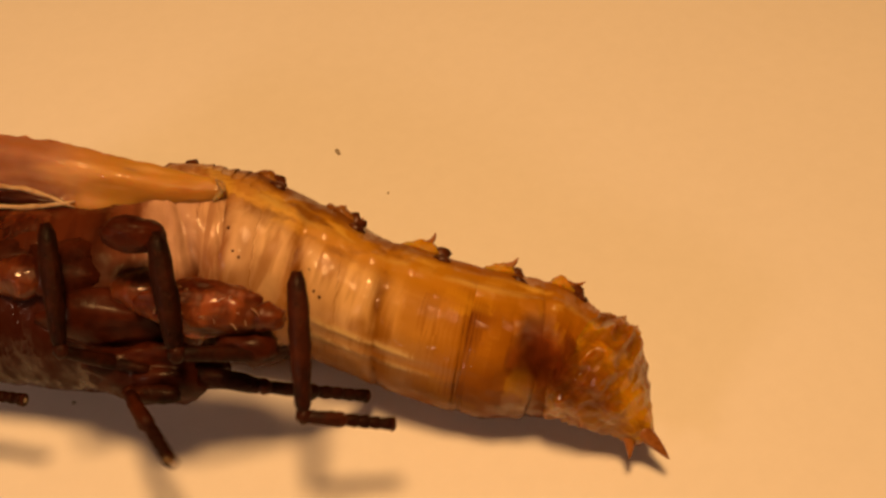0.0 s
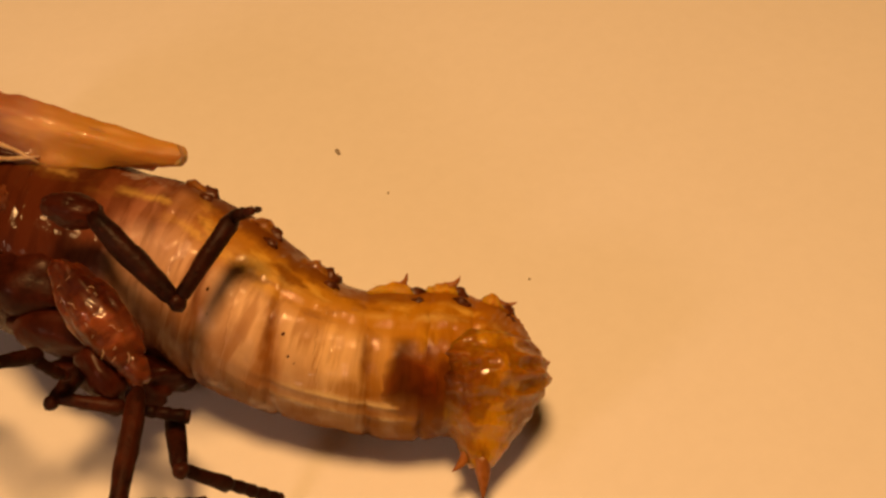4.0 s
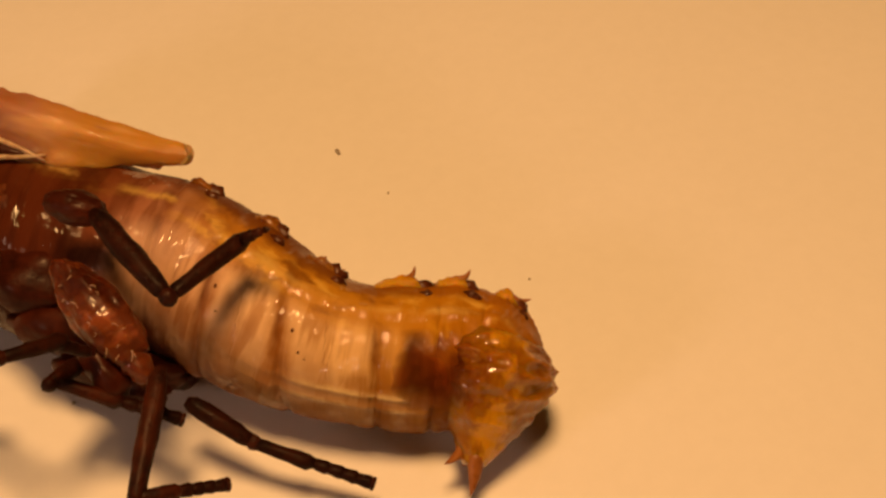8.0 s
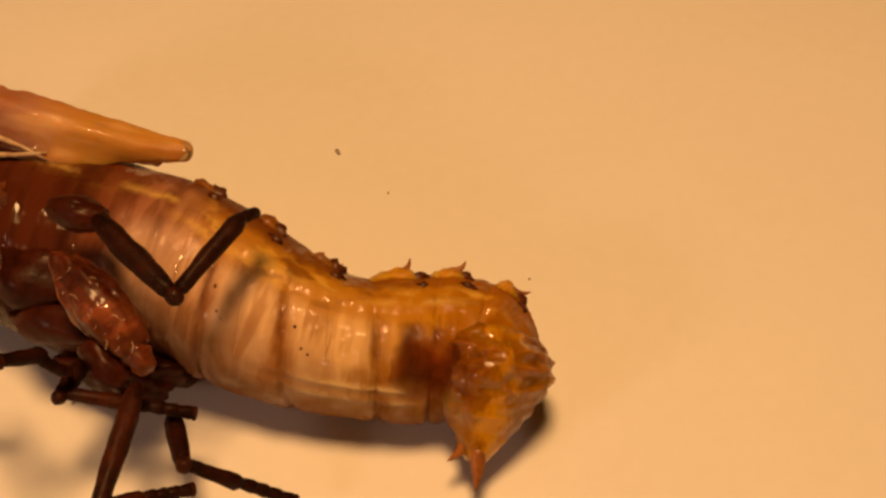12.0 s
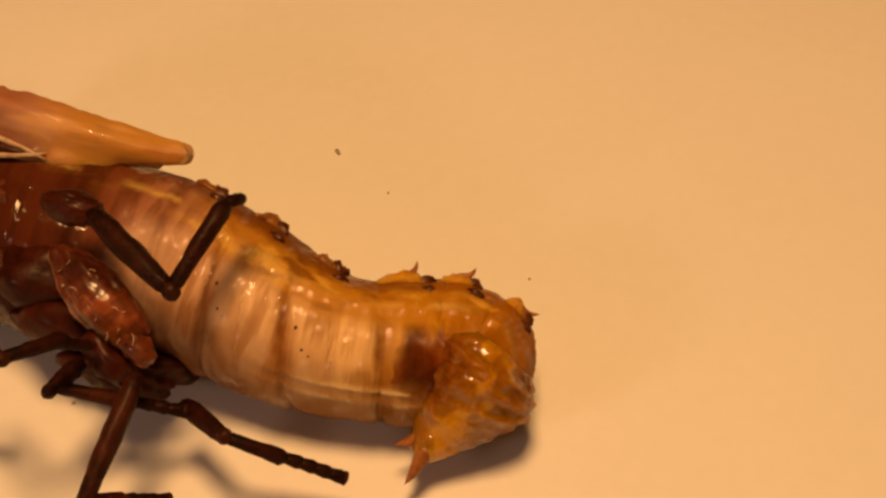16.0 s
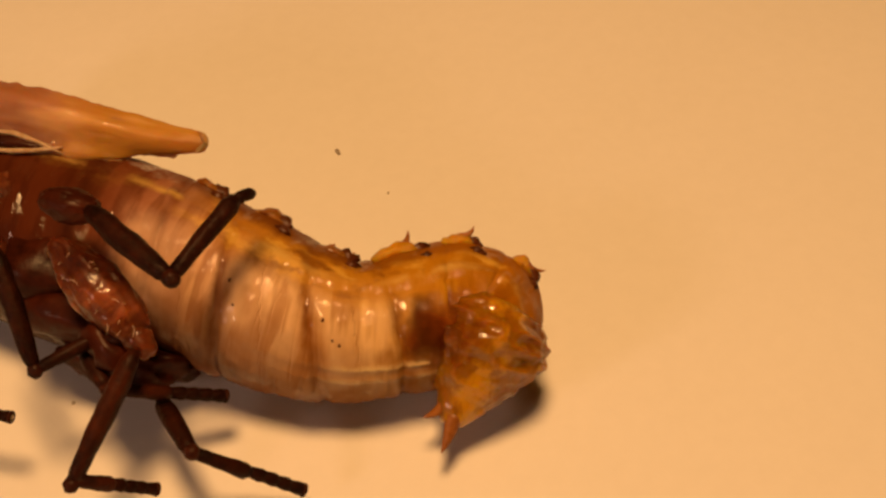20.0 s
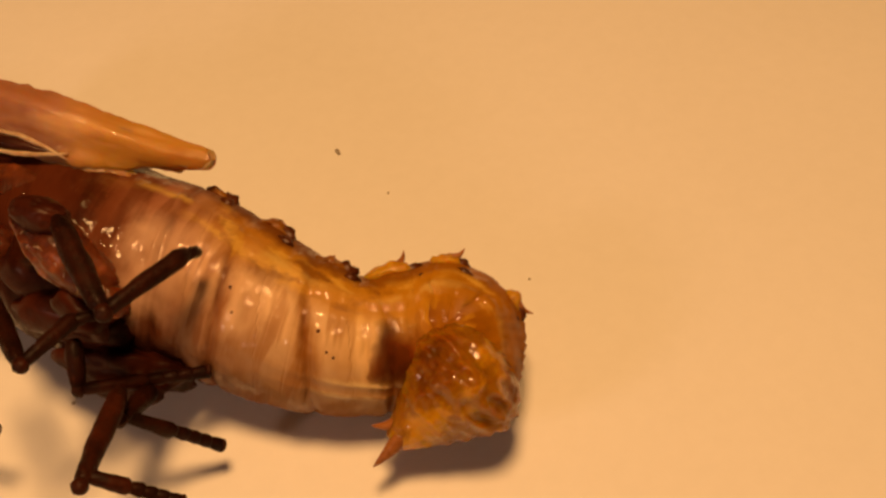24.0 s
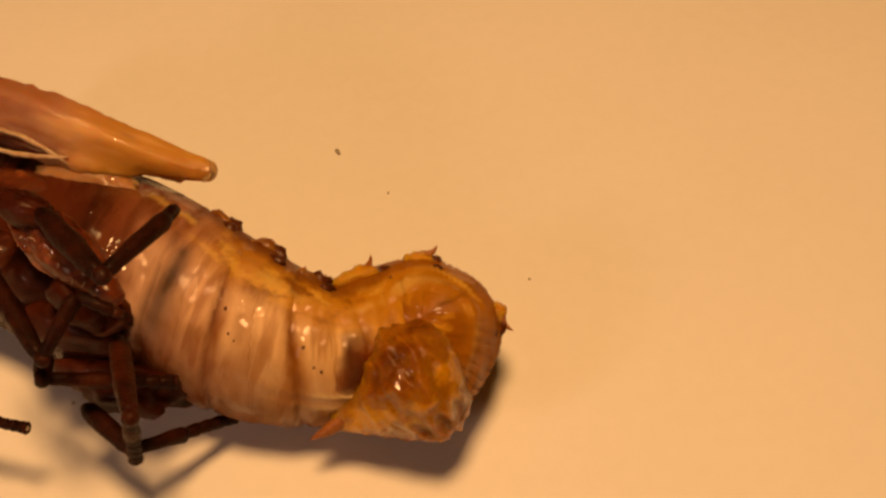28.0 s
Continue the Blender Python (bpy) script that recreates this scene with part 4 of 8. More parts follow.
    walk(parts['abdomen_1'], path('abdomen_1', [(r[0], mm(*r[1:])) for r in (
        (0, -4.23, -0.19, 1.71, -79.6, 0.8, 14.3), (0.5, -4.33, -0.38, 1.68, -73.7, 5.0, 8.9), (1, -4.41, -0.63, 1.65, -68.6, 7.7, 1.9),
        (1.5, -4.55, -0.73, 1.65, -66.8, 4.7, -10.7), (2, -4.41, -0.82, 1.63, -64.2, 5.3, -15.1), (2.5, -4.49, -0.71, 1.63, -61.2, 6.2, -16.7),
        (3, -4.48, -0.71, 1.63, -61.2, 6.0, -16.5), (3.5, -4.47, -0.71, 1.63, -61.2, 6.2, -17.0), (5.5, -4.45, -0.73, 1.63, -61.4, 6.8, -18.6),
        (6, -4.43, -0.73, 1.63, -61.5, 6.6, -18.7), (6.5, -4.41, -0.71, 1.63, -61.5, 6.8, -17.9), (7, -4.39, -0.68, 1.64, -61.3, 6.4, -16.6),
        (7.5, -4.37, -0.68, 1.64, -61.3, 6.5, -16.3), (8, -4.36, -0.68, 1.64, -61.4, 6.4, -16.5), (8.5, -4.34, -0.67, 1.64, -61.3, 6.6, -15.8),
        (9, -4.34, -0.67, 1.64, -61.3, 6.5, -16.2), (9.5, -4.35, -0.68, 1.64, -61.4, 6.5, -16.7), (10, -4.36, -0.69, 1.63, -61.5, 6.8, -17.3),
        (10.5, -4.36, -0.70, 1.63, -61.5, 6.9, -18.0), (11, -4.37, -0.70, 1.63, -61.5, 6.9, -18.0), (11.5, -4.35, -0.69, 1.63, -61.6, 6.9, -17.7),
        (12, -4.35, -0.69, 1.63, -61.6, 6.9, -17.9), (12.5, -4.35, -0.70, 1.63, -61.7, 7.1, -18.0), (14.5, -4.35, -0.73, 1.62, -61.9, 7.3, -20.4),
        (15, -4.34, -0.71, 1.63, -61.8, 7.1, -19.8), (15.5, -4.33, -0.70, 1.63, -61.7, 6.9, -18.8), (16, -4.31, -0.70, 1.63, -61.6, 6.8, -18.0),
        (16.5, -4.29, -0.69, 1.64, -61.6, 6.8, -17.3), (17, -4.28, -0.71, 1.63, -61.7, 7.0, -17.6), (17.5, -4.28, -0.71, 1.63, -61.7, 7.1, -17.7),
        (18, -4.29, -0.71, 1.63, -61.7, 7.2, -18.2), (18.5, -4.27, -0.70, 1.64, -62.3, 7.0, -17.9), (19, -4.25, -0.66, 1.65, -62.8, 6.6, -16.3),
        (19.5, -4.28, -0.73, 1.63, -63.5, 6.5, -18.7), (20, -4.30, -0.69, 1.64, -63.9, 6.3, -17.3), (20.5, -4.31, -0.75, 1.63, -65.0, 6.7, -21.8),
        (22.5, -4.18, -0.64, 1.68, -66.8, 5.6, -17.4), (23, -4.12, -0.91, 1.64, -67.3, 5.7, -20.5), (23.5, -4.15, -0.79, 1.66, -67.4, 5.7, -17.5),
        (24, -4.17, -0.86, 1.64, -67.8, 5.9, -18.9), (24.5, -4.17, -0.90, 1.64, -67.9, 5.8, -16.7), (25, -4.16, -0.91, 1.63, -68.0, 5.9, -14.8),
        (25.5, -4.13, -1.00, 1.63, -68.4, 6.2, -16.3), (26, -4.11, -1.05, 1.63, -68.6, 6.4, -14.7), (26.5, -4.15, -1.26, 1.61, -69.5, 6.9, -21.4),
        (27, -4.11, -1.28, 1.61, -69.6, 6.9, -18.9), (27.5, -4.21, -1.38, 1.60, -70.4, 7.2, -25.8), (28, -4.18, -1.34, 1.61, -70.5, 7.3, -23.2),
    )]))
    walk(parts['abdomen_2'], path('abdomen_2', [(r[0], mm(*r[1:])) for r in (
        (0, -3.20, -0.53, 1.74, -65.8, 2.2, -16.9), (0.5, -3.27, -0.78, 1.62, -64.1, 3.9, -19.4), (1, -3.38, -1.10, 1.60, -62.5, 5.3, -23.7),
        (1.5, -3.29, -1.47, 1.60, -59.5, 4.5, -28.5), (2, -3.47, -1.50, 1.56, -58.6, 6.5, -31.6), (2.5, -3.42, -1.38, 1.56, -57.5, 7.9, -27.0),
        (3, -3.40, -1.38, 1.56, -57.5, 7.7, -26.7), (3.5, -3.39, -1.39, 1.56, -57.5, 7.9, -27.3), (5.5, -3.41, -1.44, 1.56, -57.6, 8.2, -29.4),
        (6, -3.38, -1.45, 1.56, -57.7, 8.3, -29.2), (6.5, -3.36, -1.42, 1.57, -57.7, 8.3, -28.3), (7, -3.33, -1.36, 1.58, -57.7, 7.7, -27.5),
        (7.5, -3.30, -1.35, 1.58, -57.7, 7.8, -27.3), (8, -3.28, -1.37, 1.59, -57.8, 8.0, -27.2), (8.5, -3.24, -1.35, 1.59, -57.8, 7.7, -26.0),
        (9, -3.25, -1.34, 1.59, -57.8, 7.5, -25.6), (9.5, -3.28, -1.35, 1.59, -57.8, 7.8, -25.9), (10, -3.29, -1.38, 1.58, -57.8, 8.0, -25.6),
        (10.5, -3.32, -1.39, 1.58, -57.8, 7.9, -25.6), (11, -3.34, -1.37, 1.58, -57.7, 7.6, -25.4), (11.5, -3.30, -1.37, 1.58, -57.8, 7.6, -25.3),
        (12, -3.29, -1.36, 1.58, -57.8, 7.5, -25.5), (12.5, -3.29, -1.37, 1.58, -57.8, 7.6, -25.8), (14.5, -3.32, -1.44, 1.56, -58.0, 7.6, -28.7),
        (15, -3.31, -1.40, 1.57, -58.1, 7.6, -28.0), (15.5, -3.28, -1.36, 1.57, -58.0, 7.6, -27.2), (16, -3.26, -1.32, 1.58, -58.0, 7.2, -26.4),
        (16.5, -3.24, -1.29, 1.58, -58.0, 7.1, -25.9), (17, -3.23, -1.31, 1.58, -58.1, 7.0, -25.6), (17.5, -3.21, -1.31, 1.58, -58.1, 7.0, -25.4),
        (18, -3.22, -1.32, 1.58, -58.0, 7.0, -24.8), (18.5, -3.17, -1.31, 1.58, -58.3, 6.8, -23.9), (19, -3.12, -1.24, 1.59, -58.3, 6.5, -20.5),
        (19.5, -3.16, -1.32, 1.57, -58.8, 7.0, -23.4), (20, -3.13, -1.26, 1.59, -58.9, 6.8, -19.8), (20.5, -3.22, -1.45, 1.55, -59.7, 7.6, -26.4),
        (22.5, -3.10, -1.35, 1.59, -60.9, 8.6, -21.9), (23, -3.12, -1.51, 1.57, -60.9, 7.6, -21.5), (23.5, -3.09, -1.40, 1.58, -61.0, 8.2, -19.1),
        (24, -3.14, -1.46, 1.57, -61.4, 8.4, -22.2), (24.5, -3.13, -1.39, 1.57, -61.0, 8.0, -16.6), (25, -3.13, -1.33, 1.57, -61.3, 7.9, -16.3),
        (25.5, -3.11, -1.43, 1.56, -61.5, 8.0, -17.1), (26, -3.11, -1.40, 1.56, -61.6, 7.4, -16.1), (26.5, -3.17, -1.72, 1.53, -62.2, 8.0, -19.6),
        (27, -3.16, -1.65, 1.54, -62.2, 7.7, -18.1), (27.5, -3.24, -1.95, 1.52, -62.8, 8.7, -20.8), (28, -3.23, -1.87, 1.53, -62.7, 9.1, -18.9),
    )]))
    walk(parts['abdomen_3'], path('abdomen_3', [(r[0], mm(*r[1:])) for r in (
        (0, -1.88, -0.95, 1.56, -57.6, 5.6, -19.7), (0.5, -1.83, -1.29, 1.49, -57.4, 4.5, -20.7), (1, -2.09, -1.70, 1.49, -57.8, 6.5, -23.9),
        (1.5, -2.26, -2.02, 1.49, -56.4, 6.1, -26.7), (2, -2.30, -2.21, 1.46, -56.6, 8.5, -26.5), (2.5, -2.22, -1.99, 1.44, -54.3, 7.4, -16.3),
        (3, -2.23, -1.96, 1.44, -54.4, 7.5, -16.1), (3.5, -2.24, -1.99, 1.44, -54.4, 7.6, -17.1), (5.5, -2.27, -2.10, 1.44, -54.7, 7.9, -19.5),
        (6, -2.24, -2.10, 1.44, -54.7, 7.8, -18.8), (6.5, -2.21, -2.04, 1.43, -54.6, 7.5, -17.9), (7, -2.19, -1.95, 1.44, -54.5, 7.5, -17.1),
        (7.5, -2.17, -1.93, 1.44, -54.6, 7.5, -17.0), (8, -2.13, -1.95, 1.43, -54.5, 7.5, -16.4), (8.5, -2.07, -1.90, 1.43, -54.4, 7.4, -15.4),
        (9, -2.06, -1.87, 1.43, -54.4, 7.4, -14.7), (9.5, -2.08, -1.90, 1.42, -54.3, 7.1, -14.2), (10, -2.09, -1.89, 1.42, -54.2, 6.8, -13.3),
        (10.5, -2.11, -1.89, 1.41, -54.1, 6.6, -12.8), (11, -2.12, -1.87, 1.41, -54.0, 6.5, -12.3), (11.5, -2.10, -1.86, 1.41, -54.2, 6.7, -13.1),
        (12, -2.12, -1.85, 1.41, -54.2, 6.9, -13.8), (12.5, -2.14, -1.87, 1.41, -54.4, 6.9, -14.5), (14.5, -2.17, -2.03, 1.41, -55.0, 7.6, -19.0),
        (15, -2.13, -2.00, 1.41, -54.8, 7.3, -17.5), (15.5, -2.11, -1.95, 1.42, -54.8, 7.3, -16.6), (16, -2.09, -1.89, 1.42, -54.5, 7.1, -15.3),
        (16.5, -2.06, -1.86, 1.43, -54.6, 7.2, -15.4), (17, -2.04, -1.87, 1.44, -54.5, 7.0, -14.5), (17.5, -2.02, -1.87, 1.45, -54.4, 7.0, -13.9),
        (18, -2.08, -1.83, 1.46, -54.3, 7.0, -13.4), (18.5, -1.91, -1.85, 1.45, -54.2, 6.9, -11.3), (19, -1.80, -1.67, 1.45, -53.5, 6.4, -7.0),
        (19.5, -1.85, -1.88, 1.41, -54.7, 6.0, -11.0), (20, -1.78, -1.69, 1.43, -53.3, 5.9, -4.2), (20.5, -1.97, -2.01, 1.41, -54.9, 7.8, -12.0),
        (22.5, -1.76, -1.74, 1.41, -53.9, 8.1, -4.9), (23, -1.80, -1.90, 1.39, -53.8, 8.1, -4.6), (23.5, -1.77, -1.72, 1.40, -53.0, 7.6, -1.5),
        (24, -1.86, -1.91, 1.39, -54.6, 8.3, -6.9), (24.5, -1.86, -1.68, 1.39, -52.6, 7.2, 0.3), (25, -1.91, -1.64, 1.40, -53.3, 8.2, -2.4),
        (25.5, -1.91, -1.76, 1.39, -52.9, 8.6, -1.5), (26, -1.93, -1.74, 1.40, -53.2, 9.0, -2.6), (26.5, -2.07, -2.06, 1.36, -53.4, 9.5, -3.2),
        (27, -2.12, -1.98, 1.38, -53.5, 10.0, -3.6), (27.5, -2.20, -2.21, 1.35, -52.6, 9.2, -0.9), (28, -2.19, -2.10, 1.35, -51.5, 8.5, 2.0),
    )]))
    walk(parts['abdomen_4'], path('abdomen_4', [(r[0], mm(*r[1:])) for r in (
        (0, -0.59, -1.47, 1.37, -58.8, 4.7, -16.7), (0.5, -0.31, -1.90, 1.34, -58.3, 3.5, -15.2), (1, -0.59, -2.41, 1.32, -58.5, 6.1, -18.3),
        (1.5, -0.79, -2.75, 1.28, -57.2, 5.9, -19.5), (2, -0.99, -2.86, 1.27, -56.4, 7.6, -16.9), (2.5, -0.84, -2.22, 1.31, -52.6, 5.8, -4.6),
        (3, -0.86, -2.19, 1.31, -52.7, 6.1, -5.3), (3.5, -0.89, -2.24, 1.30, -52.8, 6.3, -5.7), (5.5, -0.89, -2.43, 1.29, -53.2, 6.8, -7.4),
        (6, -0.85, -2.40, 1.30, -53.1, 6.6, -6.9), (6.5, -0.82, -2.31, 1.30, -53.1, 6.5, -6.8), (7, -0.80, -2.21, 1.30, -53.0, 6.5, -6.6),
        (7.5, -0.80, -2.19, 1.31, -52.8, 6.6, -5.9), (8, -0.75, -2.18, 1.31, -52.5, 6.6, -4.9), (8.5, -0.69, -2.11, 1.31, -52.1, 6.5, -3.6),
        (9, -0.70, -2.08, 1.31, -51.9, 6.6, -3.2), (9.5, -0.71, -2.06, 1.31, -51.8, 6.3, -2.4), (10, -0.73, -2.03, 1.31, -51.7, 6.2, -1.8),
        (10.5, -0.75, -2.01, 1.31, -51.7, 6.1, -1.5), (11, -0.76, -1.97, 1.31, -51.5, 6.3, -1.1), (11.5, -0.76, -2.00, 1.31, -51.9, 6.2, -2.4),
        (12, -0.80, -2.01, 1.30, -52.0, 6.5, -3.0), (12.5, -0.85, -2.04, 1.30, -52.2, 6.6, -3.7), (14.5, -0.81, -2.37, 1.28, -53.7, 7.1, -9.5),
        (15, -0.75, -2.27, 1.28, -53.1, 6.6, -7.2), (15.5, -0.73, -2.18, 1.30, -52.8, 6.5, -6.0), (16, -0.71, -2.08, 1.31, -52.4, 6.6, -4.7),
        (16.5, -0.70, -2.04, 1.32, -52.2, 6.4, -3.7), (17, -0.68, -2.03, 1.32, -51.7, 6.4, -2.2), (17.5, -0.68, -2.00, 1.34, -51.5, 6.2, -1.2),
        (18, -0.86, -1.93, 1.35, -51.7, 6.4, -1.9), (18.5, -0.64, -1.88, 1.35, -51.3, 6.0, 0.1), (19, -0.61, -1.60, 1.37, -50.1, 5.7, 4.4),
        (19.5, -0.65, -1.84, 1.33, -51.9, 4.0, 1.2), (20, -0.62, -1.48, 1.37, -48.8, 4.9, 9.0), (20.5, -0.74, -2.05, 1.31, -51.0, 7.5, 1.0),
        (22.5, -0.66, -1.64, 1.31, -48.6, 7.4, 7.1), (23, -0.78, -1.77, 1.28, -47.6, 7.7, 9.1), (23.5, -0.76, -1.53, 1.30, -47.1, 7.3, 10.4),
        (24, -0.80, -1.82, 1.27, -48.1, 8.4, 7.0), (24.5, -0.81, -1.44, 1.28, -46.0, 7.1, 12.1), (25, -0.86, -1.50, 1.28, -46.7, 8.5, 9.9),
        (25.5, -0.92, -1.58, 1.27, -46.3, 8.1, 10.7), (26, -0.94, -1.59, 1.29, -45.8, 8.9, 10.5), (26.5, -1.13, -1.92, 1.26, -46.3, 8.4, 9.7),
        (27, -1.15, -1.87, 1.29, -45.8, 9.7, 9.4), (27.5, -1.25, -2.06, 1.27, -46.7, 8.7, 8.5), (28, -1.29, -1.87, 1.28, -43.5, 9.1, 12.8),
    )]))
    walk(parts['abdomen_5'], path('abdomen_5', [(r[0], mm(*r[1:])) for r in (
        (0, 0.77, -1.85, 1.23, -58.7, 4.5, -8.5), (0.5, 0.84, -2.08, 1.26, -57.7, 2.9, -6.2), (1, 0.47, -2.70, 1.23, -56.6, 5.4, -9.4),
        (1.5, 0.26, -2.99, 1.19, -55.5, 5.4, -8.7), (2, -0.09, -2.99, 1.20, -54.5, 5.4, -7.4), (2.5, -0.07, -2.16, 1.28, -52.6, 4.8, -3.6),
        (3, -0.09, -2.15, 1.27, -52.5, 5.1, -3.9), (3.5, -0.13, -2.20, 1.26, -52.5, 5.0, -3.7), (5.5, -0.12, -2.40, 1.25, -52.6, 4.8, -3.9),
        (6, -0.08, -2.37, 1.25, -52.8, 5.3, -4.7), (6.5, -0.05, -2.31, 1.26, -53.4, 5.1, -6.6), (7, -0.02, -2.21, 1.26, -53.7, 5.3, -7.8),
        (7.5, 0.01, -2.17, 1.26, -53.2, 4.7, -5.8), (8, 0.05, -2.15, 1.27, -52.7, 4.4, -3.8), (8.5, 0.11, -2.04, 1.27, -52.3, 4.2, -2.1),
        (9, 0.10, -2.01, 1.27, -52.1, 3.8, -1.3), (9.5, 0.08, -1.99, 1.28, -52.2, 4.1, -1.9), (10, 0.06, -1.97, 1.28, -52.6, 4.3, -3.3),
        (10.5, 0.04, -1.95, 1.28, -52.8, 4.1, -3.4), (11, 0.02, -1.92, 1.28, -52.5, 4.2, -3.1), (11.5, 0.04, -1.96, 1.27, -52.5, 4.3, -3.1),
        (12, -0.01, -1.97, 1.27, -52.5, 4.4, -3.1), (12.5, -0.06, -2.01, 1.26, -52.6, 4.6, -3.6), (14.5, -0.07, -2.42, 1.23, -54.1, 5.4, -9.0),
        (15, -0.02, -2.28, 1.25, -53.9, 5.2, -8.2), (15.5, 0.02, -2.19, 1.26, -54.1, 5.2, -8.9), (16, 0.05, -2.08, 1.27, -53.9, 5.3, -8.5),
        (16.5, 0.09, -2.00, 1.28, -53.4, 5.0, -6.3), (17, 0.10, -1.95, 1.30, -52.5, 5.0, -3.7), (17.5, 0.09, -1.90, 1.31, -52.0, 4.8, -2.0),
        (18, -0.06, -1.87, 1.31, -52.8, 4.8, -4.3), (18.5, 0.18, -1.81, 1.32, -53.2, 5.0, -5.1), (19, 0.22, -1.47, 1.35, -52.4, 4.5, -1.5),
        (19.5, 0.11, -1.74, 1.30, -53.8, 3.8, -4.7), (20, 0.16, -1.31, 1.37, -52.2, 5.0, -0.6), (20.5, 0.00, -1.98, 1.28, -53.5, 5.8, -4.7),
        (22.5, -0.07, -1.49, 1.30, -54.7, 4.4, -4.0), (23, -0.14, -1.61, 1.29, -55.6, 5.3, -7.0), (23.5, -0.09, -1.36, 1.32, -55.8, 5.9, -7.8),
        (24, -0.15, -1.68, 1.29, -55.9, 6.3, -8.0), (24.5, -0.11, -1.23, 1.33, -55.6, 6.5, -7.3), (25, -0.18, -1.31, 1.32, -55.9, 6.1, -7.3),
        (25.5, -0.23, -1.38, 1.32, -57.4, 6.1, -10.4), (26, -0.30, -1.37, 1.29, -56.1, 4.8, -5.5), (26.5, -0.51, -1.70, 1.26, -58.1, 4.1, -8.4),
        (27, -0.51, -1.64, 1.25, -56.3, 4.2, -4.4), (27.5, -0.60, -1.86, 1.26, -58.3, 5.1, -9.0), (28, -0.57, -1.62, 1.27, -56.9, 5.5, -6.6),
    )]))
    walk(parts['abdomen_6'], path('abdomen_6', [(r[0], mm(*r[1:])) for r in (
        (0, 1.76, -1.94, 1.14, -59.1, 6.6, -8.8), (0.5, 1.57, -2.09, 1.17, -58.8, 10.7, -17.6), (1, 1.19, -2.77, 1.19, -56.1, 4.8, -6.3),
        (1.5, 1.00, -3.04, 1.14, -55.6, 5.8, -9.7), (2, 0.63, -3.09, 1.17, -54.5, 1.0, -2.9), (2.5, 0.59, -2.25, 1.22, -55.5, 9.4, -16.6),
        (3, 0.57, -2.23, 1.22, -55.1, 8.6, -15.1), (3.5, 0.52, -2.27, 1.21, -55.0, 7.7, -13.9), (5.5, 0.52, -2.46, 1.19, -54.9, 6.0, -11.8),
        (6, 0.53, -2.46, 1.19, -55.2, 4.5, -11.3), (6.5, 0.53, -2.42, 1.19, -56.6, 8.0, -19.3), (7, 0.52, -2.35, 1.19, -58.1, 12.4, -27.5),
        (7.5, 0.60, -2.27, 1.20, -56.7, 8.7, -20.4), (8, 0.67, -2.20, 1.21, -56.1, 8.9, -18.5), (8.5, 0.75, -2.07, 1.22, -55.8, 9.4, -17.3),
        (9, 0.75, -2.01, 1.23, -55.7, 9.7, -17.2), (9.5, 0.71, -2.01, 1.23, -56.3, 10.9, -20.1), (10, 0.66, -2.03, 1.22, -57.2, 11.9, -24.0),
        (10.5, 0.64, -2.00, 1.22, -57.0, 11.1, -23.1), (11, 0.63, -1.97, 1.22, -57.0, 12.2, -23.5), (11.5, 0.66, -1.99, 1.22, -56.5, 11.9, -21.1),
        (12, 0.62, -2.00, 1.22, -56.4, 11.3, -20.8), (12.5, 0.55, -2.04, 1.21, -56.3, 10.0, -19.5), (14.5, 0.46, -2.52, 1.18, -57.6, 8.8, -22.8),
        (15, 0.51, -2.39, 1.19, -58.1, 10.5, -25.9), (15.5, 0.54, -2.32, 1.20, -58.6, 11.2, -28.7), (16, 0.58, -2.22, 1.20, -59.6, 14.0, -33.3),
        (16.5, 0.66, -2.13, 1.21, -57.5, 9.3, -23.4), (17, 0.74, -2.04, 1.23, -56.4, 9.1, -19.2), (17.5, 0.75, -1.95, 1.25, -55.8, 8.8, -17.2),
        (18, 0.55, -1.95, 1.24, -56.4, 8.7, -19.6), (18.5, 0.75, -1.93, 1.24, -57.0, 7.5, -19.7), (19, 0.87, -1.54, 1.27, -56.6, 9.0, -19.2),
        (19.5, 0.62, -1.82, 1.23, -58.6, 8.8, -25.1), (20, 0.73, -1.40, 1.29, -59.7, 15.4, -30.2), (20.5, 0.55, -2.09, 1.24, -61.1, 15.2, -32.0),
        (22.5, 0.42, -1.55, 1.28, -66.3, 18.2, -45.9), (23, 0.28, -1.76, 1.26, -69.7, 19.6, -57.2), (23.5, 0.36, -1.54, 1.27, -68.9, 18.6, -54.4),
        (24, 0.30, -1.83, 1.26, -68.9, 17.7, -52.4), (24.5, 0.41, -1.44, 1.29, -68.4, 17.8, -51.2), (25, 0.37, -1.48, 1.29, -67.1, 15.3, -46.0),
        (25.5, 0.28, -1.62, 1.26, -70.3, 17.1, -55.7), (26, 0.32, -1.46, 1.27, -69.0, 16.7, -49.4), (26.5, -0.01, -1.83, 1.24, -74.8, 19.6, -66.8),
        (27, 0.06, -1.68, 1.24, -72.7, 19.6, -58.7), (27.5, -0.17, -2.00, 1.23, -75.3, 19.1, -64.8), (28, -0.10, -1.75, 1.24, -77.0, 20.1, -69.5),
    )]))
